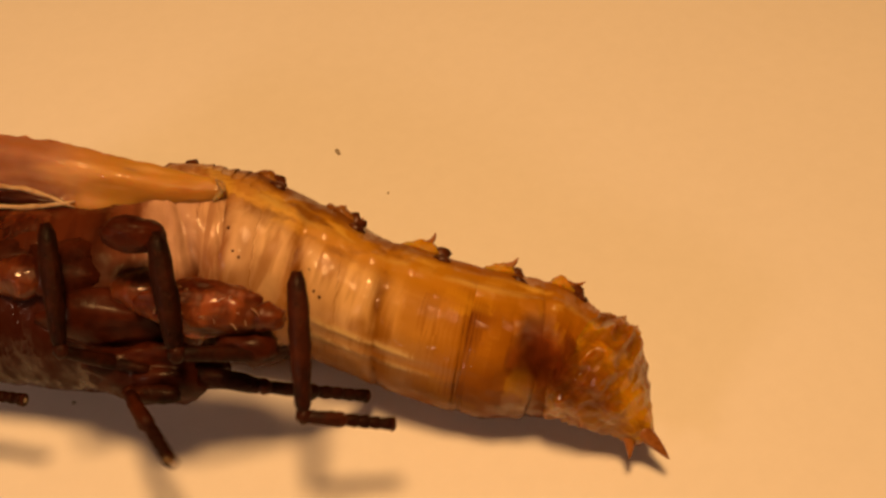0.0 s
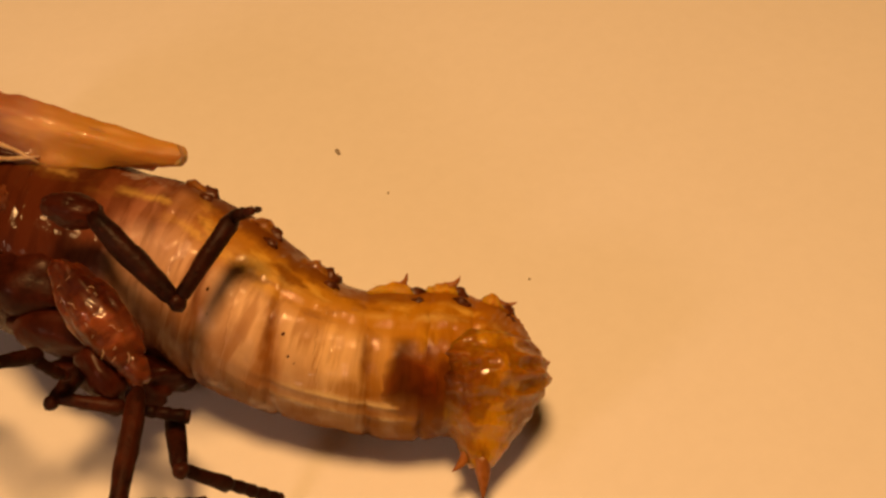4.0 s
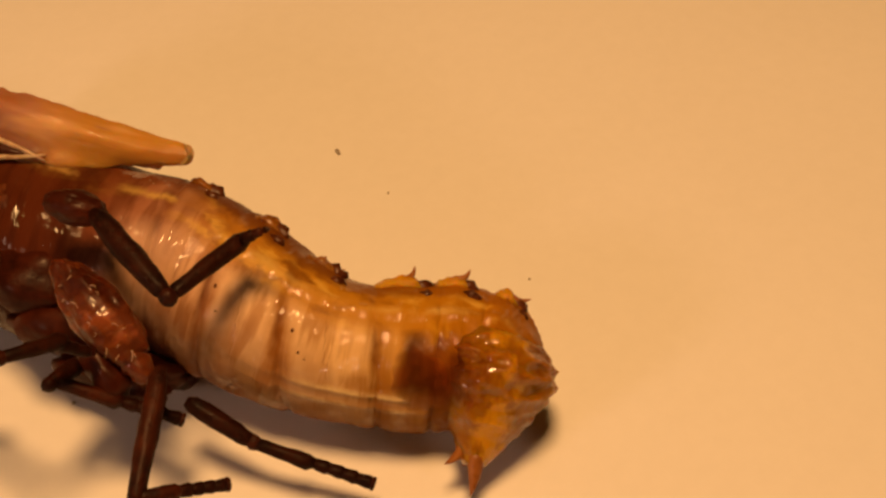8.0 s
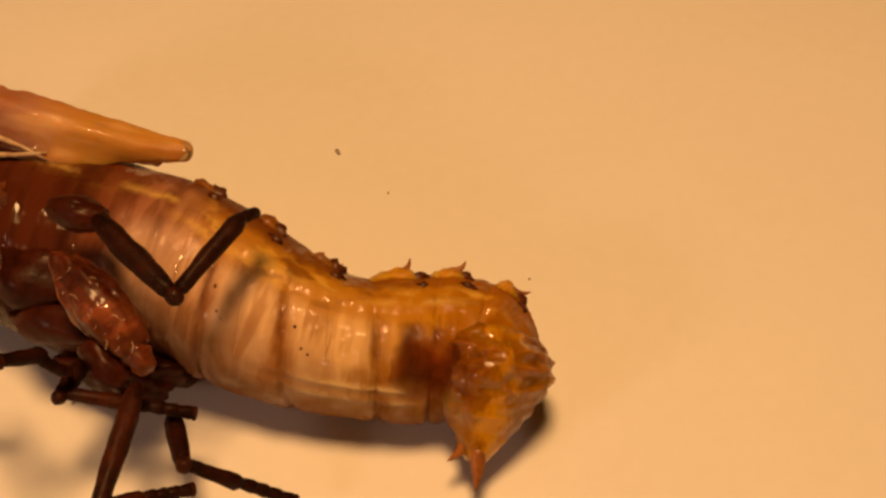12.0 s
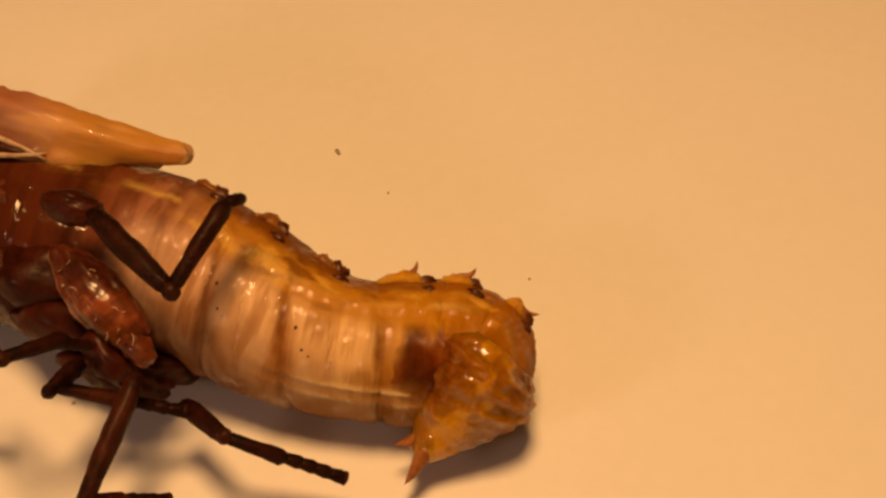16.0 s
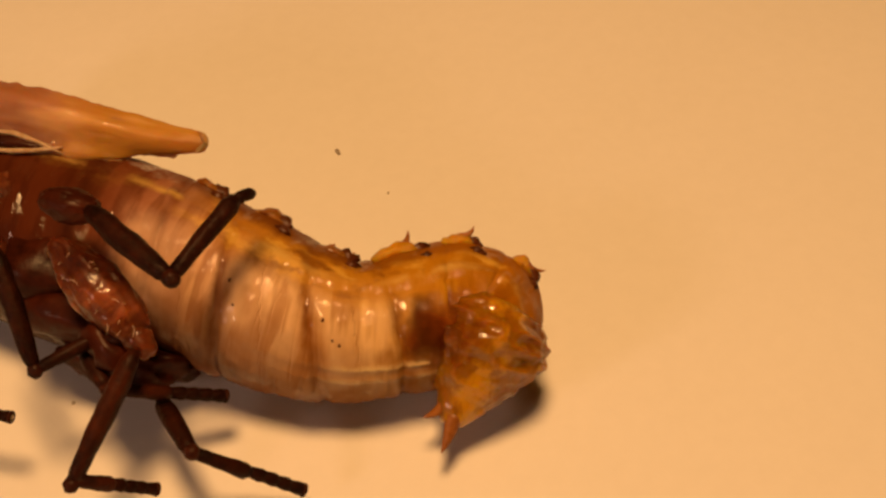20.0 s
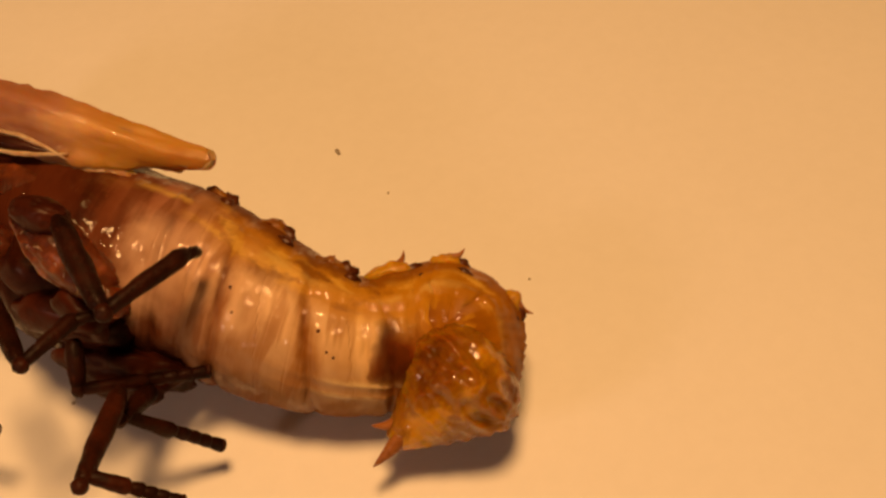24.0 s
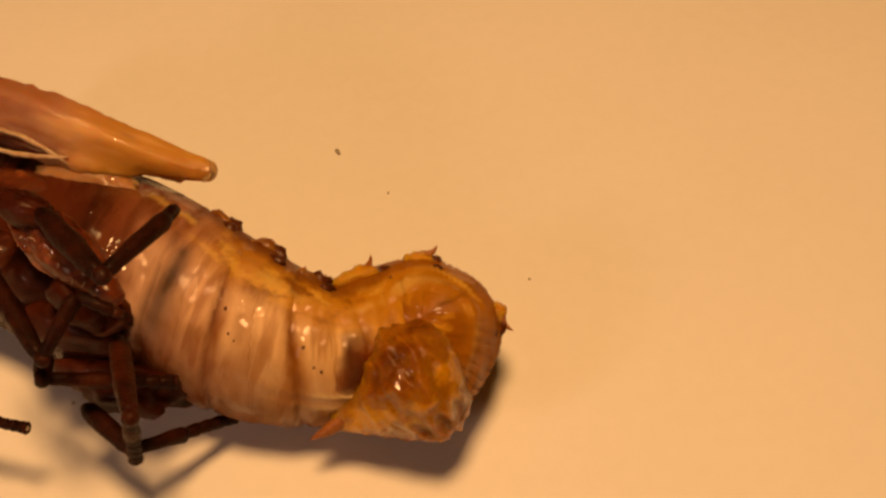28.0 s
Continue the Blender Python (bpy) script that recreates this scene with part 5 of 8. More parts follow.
    walk(parts['tail_tip'], path('tail_tip', [(r[0], mm(*r[1:])) for r in (
        (0, 1.72, -1.99, 1.44, -67.4, 19.9, -40.3), (0.3, 1.55, -2.07, 1.50, -71.8, 20.3, -48.2), (0.6, 1.12, -2.41, 1.61, -74.7, 22.7, -52.3),
        (1, 0.73, -2.46, 1.68, -75.5, 24.1, -54.4), (1.3, 0.80, -2.55, 1.71, -78.4, 24.6, -58.8), (1.6, 0.10, -2.91, 1.84, -78.6, 27.9, -62.0),
        (2, 0.26, -2.59, 1.81, -83.1, 27.0, -69.4), (2.5, 0.54, -1.95, 1.78, -91.8, 25.6, -92.0), (3, 0.48, -1.96, 1.84, -88.7, 25.6, -85.2),
        (3.5, 0.46, -1.98, 1.85, -88.8, 25.8, -85.7), (5.5, 0.48, -2.10, 1.87, -90.5, 26.4, -88.6), (6, 0.56, -2.05, 1.91, -93.1, 27.5, -93.6),
        (6.5, 0.65, -2.13, 1.87, -98.0, 26.4, -105.3), (7, 0.69, -2.18, 1.82, -102.4, 25.2, -114.8), (7.5, 0.70, -2.02, 1.86, -97.2, 26.2, -103.9),
        (8, 0.70, -1.97, 1.85, -93.6, 25.8, -96.2), (8.5, 0.69, -1.85, 1.85, -91.6, 25.6, -90.9), (9, 0.71, -1.82, 1.84, -91.5, 25.5, -91.7),
        (9.5, 0.70, -1.85, 1.83, -93.3, 25.4, -96.1), (10, 0.70, -1.88, 1.83, -96.3, 25.4, -103.2), (10.5, 0.70, -1.86, 1.85, -97.0, 25.7, -104.7),
        (11, 0.68, -1.84, 1.83, -96.8, 25.3, -103.4), (11.5, 0.61, -1.84, 1.83, -91.9, 25.2, -92.6), (12, 0.61, -1.86, 1.83, -91.6, 25.1, -92.4),
        (12.5, 0.60, -1.87, 1.85, -92.5, 25.6, -94.1), (14.5, 0.64, -2.27, 1.89, -97.5, 26.4, -109.7), (15, 0.68, -2.21, 1.90, -100.4, 26.3, -115.8),
        (15.5, 0.72, -2.16, 1.90, -102.8, 26.3, -120.5), (16, 0.72, -2.12, 1.85, -103.2, 25.0, -122.2), (16.5, 0.77, -1.91, 1.91, -98.2, 26.8, -108.4),
        (17, 0.76, -1.80, 1.88, -94.7, 26.2, -97.9), (17.5, 0.68, -1.72, 1.89, -92.9, 26.1, -93.3), (18, 0.63, -1.76, 1.91, -93.7, 26.1, -96.7),
        (18.5, 0.84, -1.69, 1.98, -96.4, 27.5, -105.7), (19, 0.81, -1.38, 1.95, -90.6, 26.7, -92.5), (19.5, 0.82, -1.78, 2.16, -103.3, 31.2, -118.2),
        (20, 0.77, -1.36, 1.95, -98.0, 26.0, -108.8), (20.5, 0.61, -2.02, 1.90, -98.0, 24.6, -109.5), (22.5, 0.77, -1.88, 1.91, -105.8, 23.8, -125.2),
        (23, 0.59, -2.15, 1.91, -113.3, 22.9, -138.6), (23.5, 0.71, -1.97, 1.92, -113.3, 23.4, -135.2), (24, 0.68, -2.22, 1.95, -112.4, 23.7, -135.3),
        (24.5, 0.74, -1.87, 1.96, -110.3, 24.0, -130.5), (25, 0.70, -1.83, 2.02, -105.2, 25.1, -124.2), (25.5, 0.63, -2.09, 2.05, -119.7, 24.6, -144.3),
        (26, 0.65, -1.98, 2.04, -110.2, 24.6, -132.0), (26.5, 0.27, -2.56, 1.98, -126.7, 22.1, -152.8), (27, 0.34, -2.35, 2.01, -117.4, 23.0, -142.7),
        (27.5, 0.21, -2.67, 2.08, -134.9, 23.7, -156.0), (28, 0.14, -2.46, 2.07, -129.4, 23.0, -154.1),
    )]))
    walk(parts['coxa_plate'], [(r[0], mm(*r[1:])) for r in (
        (0, -3.59, -2.63, 3.24, -50.2, 3.9, -4.6), (0.3, -3.98, -2.79, 3.11, -50.6, 7.7, -9.2), (0.6, -4.54, -2.99, 2.94, -54.6, 19.9, -25.6),
        (1, -4.79, -2.92, 3.00, -58.1, 25.5, -34.6), (1.3, -4.88, -2.86, 3.05, -59.3, 27.0, -37.5), (1.6, -5.01, -2.83, 3.08, -61.7, 29.5, -42.4),
        (2, -5.18, -2.83, 3.08, -62.7, 30.4, -44.4), (2.5, -5.22, -2.76, 3.13, -62.7, 30.4, -44.4), (3, -5.22, -2.76, 3.14, -62.6, 30.3, -44.2),
        (3.5, -5.22, -2.75, 3.14, -62.5, 30.3, -44.1), (5.5, -5.20, -2.74, 3.15, -62.1, 29.9, -43.3), (6, -5.20, -2.74, 3.15, -62.0, 29.8, -43.1),
        (6.5, -5.19, -2.74, 3.15, -61.9, 29.8, -42.9), (7, -5.19, -2.73, 3.16, -61.8, 29.7, -42.8), (7.5, -5.18, -2.73, 3.16, -61.7, 29.6, -42.6),
        (8, -5.18, -2.73, 3.16, -61.7, 29.5, -42.4), (8.5, -5.18, -2.72, 3.17, -61.6, 29.5, -42.3), (9, -5.18, -2.71, 3.18, -61.6, 29.4, -42.2),
        (9.5, -5.18, -2.69, 3.19, -61.5, 29.4, -42.1), (10, -5.18, -2.68, 3.20, -61.5, 29.3, -42.1), (10.5, -5.18, -2.67, 3.21, -61.5, 29.3, -42.0),
        (11, -5.18, -2.66, 3.22, -61.4, 29.3, -41.9), (11.5, -5.18, -2.65, 3.23, -61.4, 29.2, -41.8), (12, -5.18, -2.64, 3.24, -61.3, 29.2, -41.7),
        (12.5, -5.18, -2.63, 3.24, -61.3, 29.1, -41.6), (14.5, -5.18, -2.58, 3.28, -61.1, 29.0, -41.3), (15, -5.18, -2.57, 3.29, -61.1, 28.9, -41.2),
        (15.5, -5.18, -2.56, 3.30, -61.0, 28.9, -41.1), (16, -5.18, -2.55, 3.31, -61.0, 28.9, -41.1), (16.5, -5.18, -2.54, 3.32, -61.0, 28.8, -41.0),
        (17, -5.18, -2.53, 3.33, -60.9, 28.8, -40.9), (17.5, -5.18, -2.52, 3.34, -60.9, 28.7, -40.8), (18, -5.18, -2.51, 3.35, -60.8, 28.7, -40.7),
        (18.5, -5.18, -2.50, 3.36, -60.8, 28.7, -40.6), (19, -5.18, -2.49, 3.36, -60.8, 28.6, -40.6), (19.5, -5.18, -2.48, 3.37, -60.7, 28.6, -40.5),
        (20, -5.18, -2.46, 3.38, -60.7, 28.5, -40.4), (20.5, -5.18, -2.53, 3.33, -60.7, 28.5, -40.4), (22.5, -5.44, -2.33, 3.49, -59.3, 27.0, -37.5),
        (23, -5.69, -2.14, 3.66, -58.1, 25.5, -34.6), (23.5, -5.69, -2.09, 3.69, -57.9, 25.2, -34.1), (24, -5.69, -2.05, 3.73, -57.7, 24.9, -33.7),
        (24.5, -5.69, -2.01, 3.76, -57.5, 24.7, -33.2), (25, -5.69, -1.97, 3.80, -57.3, 24.4, -32.7), (25.5, -5.71, -1.97, 3.80, -57.3, 24.4, -32.7),
        (26, -5.72, -1.96, 3.81, -57.3, 24.4, -32.7), (26.5, -5.74, -1.96, 3.81, -57.3, 24.4, -32.7), (27, -5.75, -1.95, 3.81, -57.3, 24.4, -32.7),
        (27.5, -5.77, -1.94, 3.82, -57.3, 24.4, -32.7), (28, -5.78, -1.94, 3.82, -57.3, 24.4, -32.7),
    )])
    walk(parts['elytron'], [(r[0], mm(*r[1:])) for r in (
        (0, -3.56, -0.27, 3.30, -50.4, 3.2, -3.9), (0.5, -4.13, 0.35, 3.30, -50.3, 0.4, -0.5), (1, -4.29, 0.16, 3.30, -50.3, 1.9, -2.3),
        (1.5, -4.49, 0.03, 3.30, -50.6, 5.4, -6.5), (2, -4.55, 0.18, 3.30, -50.8, 7.0, -8.5), (2.5, -4.44, 0.35, 3.30, -50.7, 6.3, -7.7),
        (3, -4.33, 0.51, 3.30, -50.6, 5.7, -7.0), (3.5, -4.30, 0.51, 3.30, -50.6, 5.8, -7.0), (5.5, -4.27, 0.40, 3.30, -50.7, 6.5, -7.9),
        (6, -4.27, 0.40, 3.30, -50.7, 6.6, -8.0), (6.5, -4.27, 0.41, 3.30, -50.7, 6.6, -8.0), (7, -4.26, 0.53, 3.30, -50.6, 6.0, -7.3),
        (7.5, -4.22, 0.58, 3.30, -50.6, 5.7, -6.9), (8, -4.19, 0.52, 3.30, -50.7, 6.0, -7.3), (8.5, -4.14, 0.59, 3.30, -50.6, 5.6, -6.8),
        (9, -4.15, 0.59, 3.30, -50.6, 5.6, -6.8), (9.5, -4.20, 0.55, 3.30, -50.6, 5.9, -7.2), (10, -4.23, 0.53, 3.30, -50.7, 6.1, -7.4),
        (10.5, -4.26, 0.53, 3.30, -50.7, 6.2, -7.5), (11, -4.29, 0.58, 3.30, -50.6, 6.0, -7.2), (11.5, -4.24, 0.58, 3.30, -50.6, 5.9, -7.1),
        (12, -4.21, 0.60, 3.30, -50.6, 5.8, -7.0), (12.5, -4.20, 0.58, 3.30, -50.6, 5.9, -7.1), (14.5, -4.19, 0.46, 3.30, -50.7, 6.6, -8.0),
        (15, -4.20, 0.44, 3.30, -50.7, 6.7, -8.1), (15.5, -4.19, 0.48, 3.30, -50.7, 6.5, -7.9), (16, -4.19, 0.53, 3.30, -50.7, 6.3, -7.6),
        (16.5, -4.15, 0.58, 3.30, -50.6, 6.0, -7.2), (17, -4.12, 0.58, 3.30, -50.6, 6.0, -7.2), (17.5, -4.10, 0.60, 3.30, -50.6, 5.8, -7.0),
        (18, -4.11, 0.70, 3.30, -50.6, 5.2, -6.3), (18.5, -4.08, 0.71, 3.30, -50.5, 5.1, -6.2), (19, -4.02, 0.94, 3.30, -50.4, 3.9, -4.7),
        (19.5, -4.02, 0.66, 3.30, -50.6, 5.8, -7.0), (20, -3.98, 0.82, 3.30, -50.5, 4.7, -5.7), (20.5, -3.90, 0.59, 3.30, -50.7, 6.3, -7.6),
        (22.5, -3.91, 0.43, 3.30, -50.8, 7.4, -9.0), (23, -3.92, 0.39, 3.30, -50.9, 7.7, -9.3), (23.5, -3.86, 0.58, 3.30, -50.8, 6.8, -8.2),
        (24, -3.80, 0.40, 3.30, -50.9, 7.6, -9.3), (24.5, -3.86, 0.34, 3.30, -51.0, 8.2, -10.0), (25, -3.76, 0.35, 3.30, -50.9, 8.0, -9.7),
        (25.5, -3.77, 0.12, 3.30, -51.2, 9.5, -11.6), (26, -3.75, 0.36, 3.30, -51.1, 8.6, -10.5), (26.5, -3.75, -0.09, 3.30, -51.6, 11.1, -13.6),
        (27, -3.73, 0.18, 3.30, -51.3, 9.6, -11.8), (27.5, -3.75, -0.19, 3.30, -51.7, 11.3, -14.0), (28, -3.75, 0.12, 3.30, -51.3, 9.8, -12.0),
    )])
    walk(parts['leg_a0'], path('leg_a0', [(r[0], mm(*r[1:])) for r in (
        (0, -4.26, -2.04, 4.33, 8.1, 39.3, -77.3), (0.3, -4.51, -1.91, 4.44, 16.4, 37.0, -63.9), (0.6, -4.76, -1.83, 4.50, 20.7, 35.0, -56.6),
        (1, -4.68, -2.10, 4.28, 24.1, 21.3, -51.4), (1.3, -4.80, -2.07, 4.30, 27.6, 16.0, -45.5), (1.6, -4.97, -2.00, 4.36, 24.5, 32.6, -49.7),
        (2, -5.14, -1.94, 4.41, 21.6, 27.2, -55.4), (2.5, -5.22, -1.88, 4.46, 30.1, 13.2, -40.7), (3, -5.22, -1.84, 4.49, 30.7, 27.0, -37.5),
        (3.5, -5.22, -1.84, 4.49, 30.6, 27.2, -37.7), (5.5, -5.22, -1.84, 4.49, 29.5, 23.5, -40.2), (6, -5.22, -1.84, 4.49, 29.3, 23.0, -40.7),
        (6.5, -5.22, -1.83, 4.50, 28.9, 18.2, -42.1), (7, -5.22, -1.81, 4.52, 28.9, 15.1, -42.9), (7.5, -5.22, -1.81, 4.52, 28.3, 11.9, -45.1),
        (8, -5.18, -1.81, 4.52, 27.5, 12.3, -46.6), (8.5, -5.20, -1.78, 4.54, 28.6, 12.7, -44.1), (9, -5.22, -1.66, 4.64, 31.6, 11.0, -37.6),
        (9.5, -5.20, -1.81, 4.52, 29.3, 16.3, -41.7), (10, -5.18, -1.88, 4.46, 29.6, 10.5, -42.6), (10.5, -5.18, -1.89, 4.46, 29.9, 9.4, -42.3),
        (11, -5.18, -1.89, 4.45, 30.2, 8.4, -42.0), (11.5, -5.16, -1.89, 4.46, 29.7, 8.3, -43.2), (12, -5.14, -1.88, 4.46, 29.2, 8.3, -44.3),
        (12.5, -5.15, -1.87, 4.47, 29.3, 9.0, -43.7), (14.5, -5.21, -1.85, 4.49, 29.9, 12.2, -41.4), (15, -5.22, -1.84, 4.49, 30.1, 13.2, -40.7),
        (15.5, -5.22, -1.83, 4.50, 29.7, 11.9, -42.0), (16, -5.22, -1.81, 4.52, 29.3, 10.8, -43.3), (16.5, -5.20, -1.82, 4.51, 29.0, 7.7, -45.0),
        (17, -5.18, -1.83, 4.50, 28.8, 5.1, -46.6), (17.5, -5.20, -1.78, 4.54, 30.7, 4.5, -42.4), (18, -5.22, -1.83, 4.50, 30.9, 9.5, -40.0),
        (18.5, -5.22, -1.81, 4.52, 29.8, 6.1, -43.9), (19, -5.22, -1.79, 4.53, 30.9, 8.9, -40.1), (19.5, -5.26, -1.81, 4.52, 30.3, 14.5, -39.9),
        (20, -5.26, -1.78, 4.54, 31.3, 4.6, -41.1), (20.5, -5.26, -1.81, 4.52, 29.4, 9.1, -43.6), (22.5, -5.51, -1.83, 4.50, 27.5, 2.1, -50.6),
        (23, -5.68, -1.88, 4.46, 18.7, 8.5, -63.6), (23.5, -5.68, -1.88, 4.46, 21.0, -1.0, -63.1), (24, -5.72, -1.88, 4.46, 21.1, 8.2, -59.8),
        (24.5, -5.74, -1.78, 4.54, 29.6, -0.9, -47.9), (25, -5.77, -1.70, 4.61, 31.9, -1.6, -43.2), (25.5, -5.77, -1.70, 4.61, 29.1, -3.2, -50.4),
        (26, -5.77, -1.72, 4.60, 30.9, -3.9, -46.9), (26.5, -5.85, -1.72, 4.60, 27.9, 1.4, -50.2), (27, -5.89, -1.68, 4.63, 31.8, -4.5, -45.4),
        (27.5, -5.93, -1.78, 4.54, 28.9, -1.2, -49.4), (28, -5.97, -1.81, 4.52, 30.7, -5.8, -48.7),
    )]))
    walk(parts['leg_a1'], [(r[0], mm(*r[1:])) for r in (
        (0, -3.95, -3.42, 3.17, 43.9, 22.0, 16.8), (0.3, -3.87, -3.22, 3.34, 34.4, 18.6, 53.2), (0.6, -3.94, -3.08, 3.45, 27.0, -7.3, 49.4),
        (1, -3.61, -3.43, 3.61, 25.4, -7.4, 52.5), (1.3, -3.57, -3.32, 3.80, 27.9, 4.1, 53.3), (1.6, -3.97, -3.18, 3.37, 24.3, -12.9, 52.8),
        (2, -4.21, -3.28, 3.57, 25.3, -5.5, 53.4), (2.5, -3.87, -3.04, 4.05, 20.1, -19.9, 58.9), (3, -3.93, -2.83, 3.66, 20.8, -19.2, 57.8),
        (3.5, -3.93, -2.84, 3.66, 21.0, -20.5, 57.2), (5.5, -3.94, -2.93, 3.76, 21.9, -23.5, 55.1), (6, -3.94, -2.94, 3.78, 22.3, -24.7, 54.3),
        (6.5, -3.93, -2.99, 3.93, 22.8, -26.2, 53.2), (7, -3.93, -3.01, 4.04, 25.0, -32.3, 48.8), (7.5, -3.96, -3.08, 4.14, 23.7, -12.6, 53.9),
        (8, -3.95, -3.11, 4.13, 29.0, 2.2, 49.9), (8.5, -3.92, -3.02, 4.14, 23.9, -2.8, 56.9), (9, -3.80, -2.76, 4.29, 14.9, -13.3, 68.5),
        (9.5, -3.89, -2.98, 4.00, 18.6, -16.5, 62.0), (10, -3.86, -3.09, 4.13, 21.0, -16.3, 58.0), (10.5, -3.84, -3.10, 4.16, 20.8, -16.8, 58.1),
        (11, -3.83, -3.11, 4.18, 20.7, -17.4, 58.2), (11.5, -3.84, -3.12, 4.19, 21.8, -13.4, 57.2), (12, -3.84, -3.14, 4.20, 23.2, -10.1, 55.6),
        (12.5, -3.85, -3.12, 4.18, 22.6, -11.0, 56.4), (14.5, -3.87, -3.03, 4.10, 20.3, -15.7, 59.3), (15, -3.87, -3.01, 4.07, 19.8, -17.2, 59.8),
        (15.5, -3.89, -3.03, 4.13, 19.5, -17.9, 60.2), (16, -3.91, -3.04, 4.18, 19.3, -18.7, 60.5), (16.5, -3.92, -3.10, 4.27, 20.2, -14.6, 59.7),
        (17, -3.93, -3.15, 4.34, 21.4, -11.4, 58.4), (17.5, -3.86, -3.01, 4.40, 16.7, -11.1, 66.2), (18, -3.84, -2.99, 4.20, 20.3, -14.0, 59.7),
        (18.5, -3.91, -3.07, 4.32, 22.4, -7.2, 57.9), (19, -3.84, -2.96, 4.25, 26.7, -4.5, 51.2), (19.5, -3.90, -2.95, 4.06, 34.0, 9.2, 44.1),
        (20, -3.89, -2.98, 4.40, 22.3, -10.2, 57.2), (20.5, -3.95, -3.06, 4.23, 21.5, -9.8, 58.7), (22.5, -4.35, -3.24, 4.44, 28.1, -2.4, 49.2),
        (23, -4.88, -3.50, 4.19, 30.7, -0.4, 44.7), (23.5, -4.85, -3.51, 4.50, 34.1, -19.9, 29.4), (24, -4.81, -3.44, 4.20, 29.6, 3.5, 49.4),
        (24.5, -4.51, -3.14, 4.57, 15.3, -6.2, 69.4), (25, -4.43, -2.96, 4.66, 19.9, -11.4, 60.9), (25.5, -4.60, -3.11, 4.71, 20.0, 4.9, 66.2),
        (26, -4.52, -3.05, 4.72, 26.8, 0.8, 53.4), (26.5, -4.68, -3.12, 4.55, 15.8, 3.3, 71.3), (27, -4.61, -2.98, 4.77, 23.5, 2.3, 59.8),
        (27.5, -4.74, -3.17, 4.58, 19.9, 9.4, 68.2), (28, -4.77, -3.18, 4.70, 24.0, 10.8, 63.5),
    )])
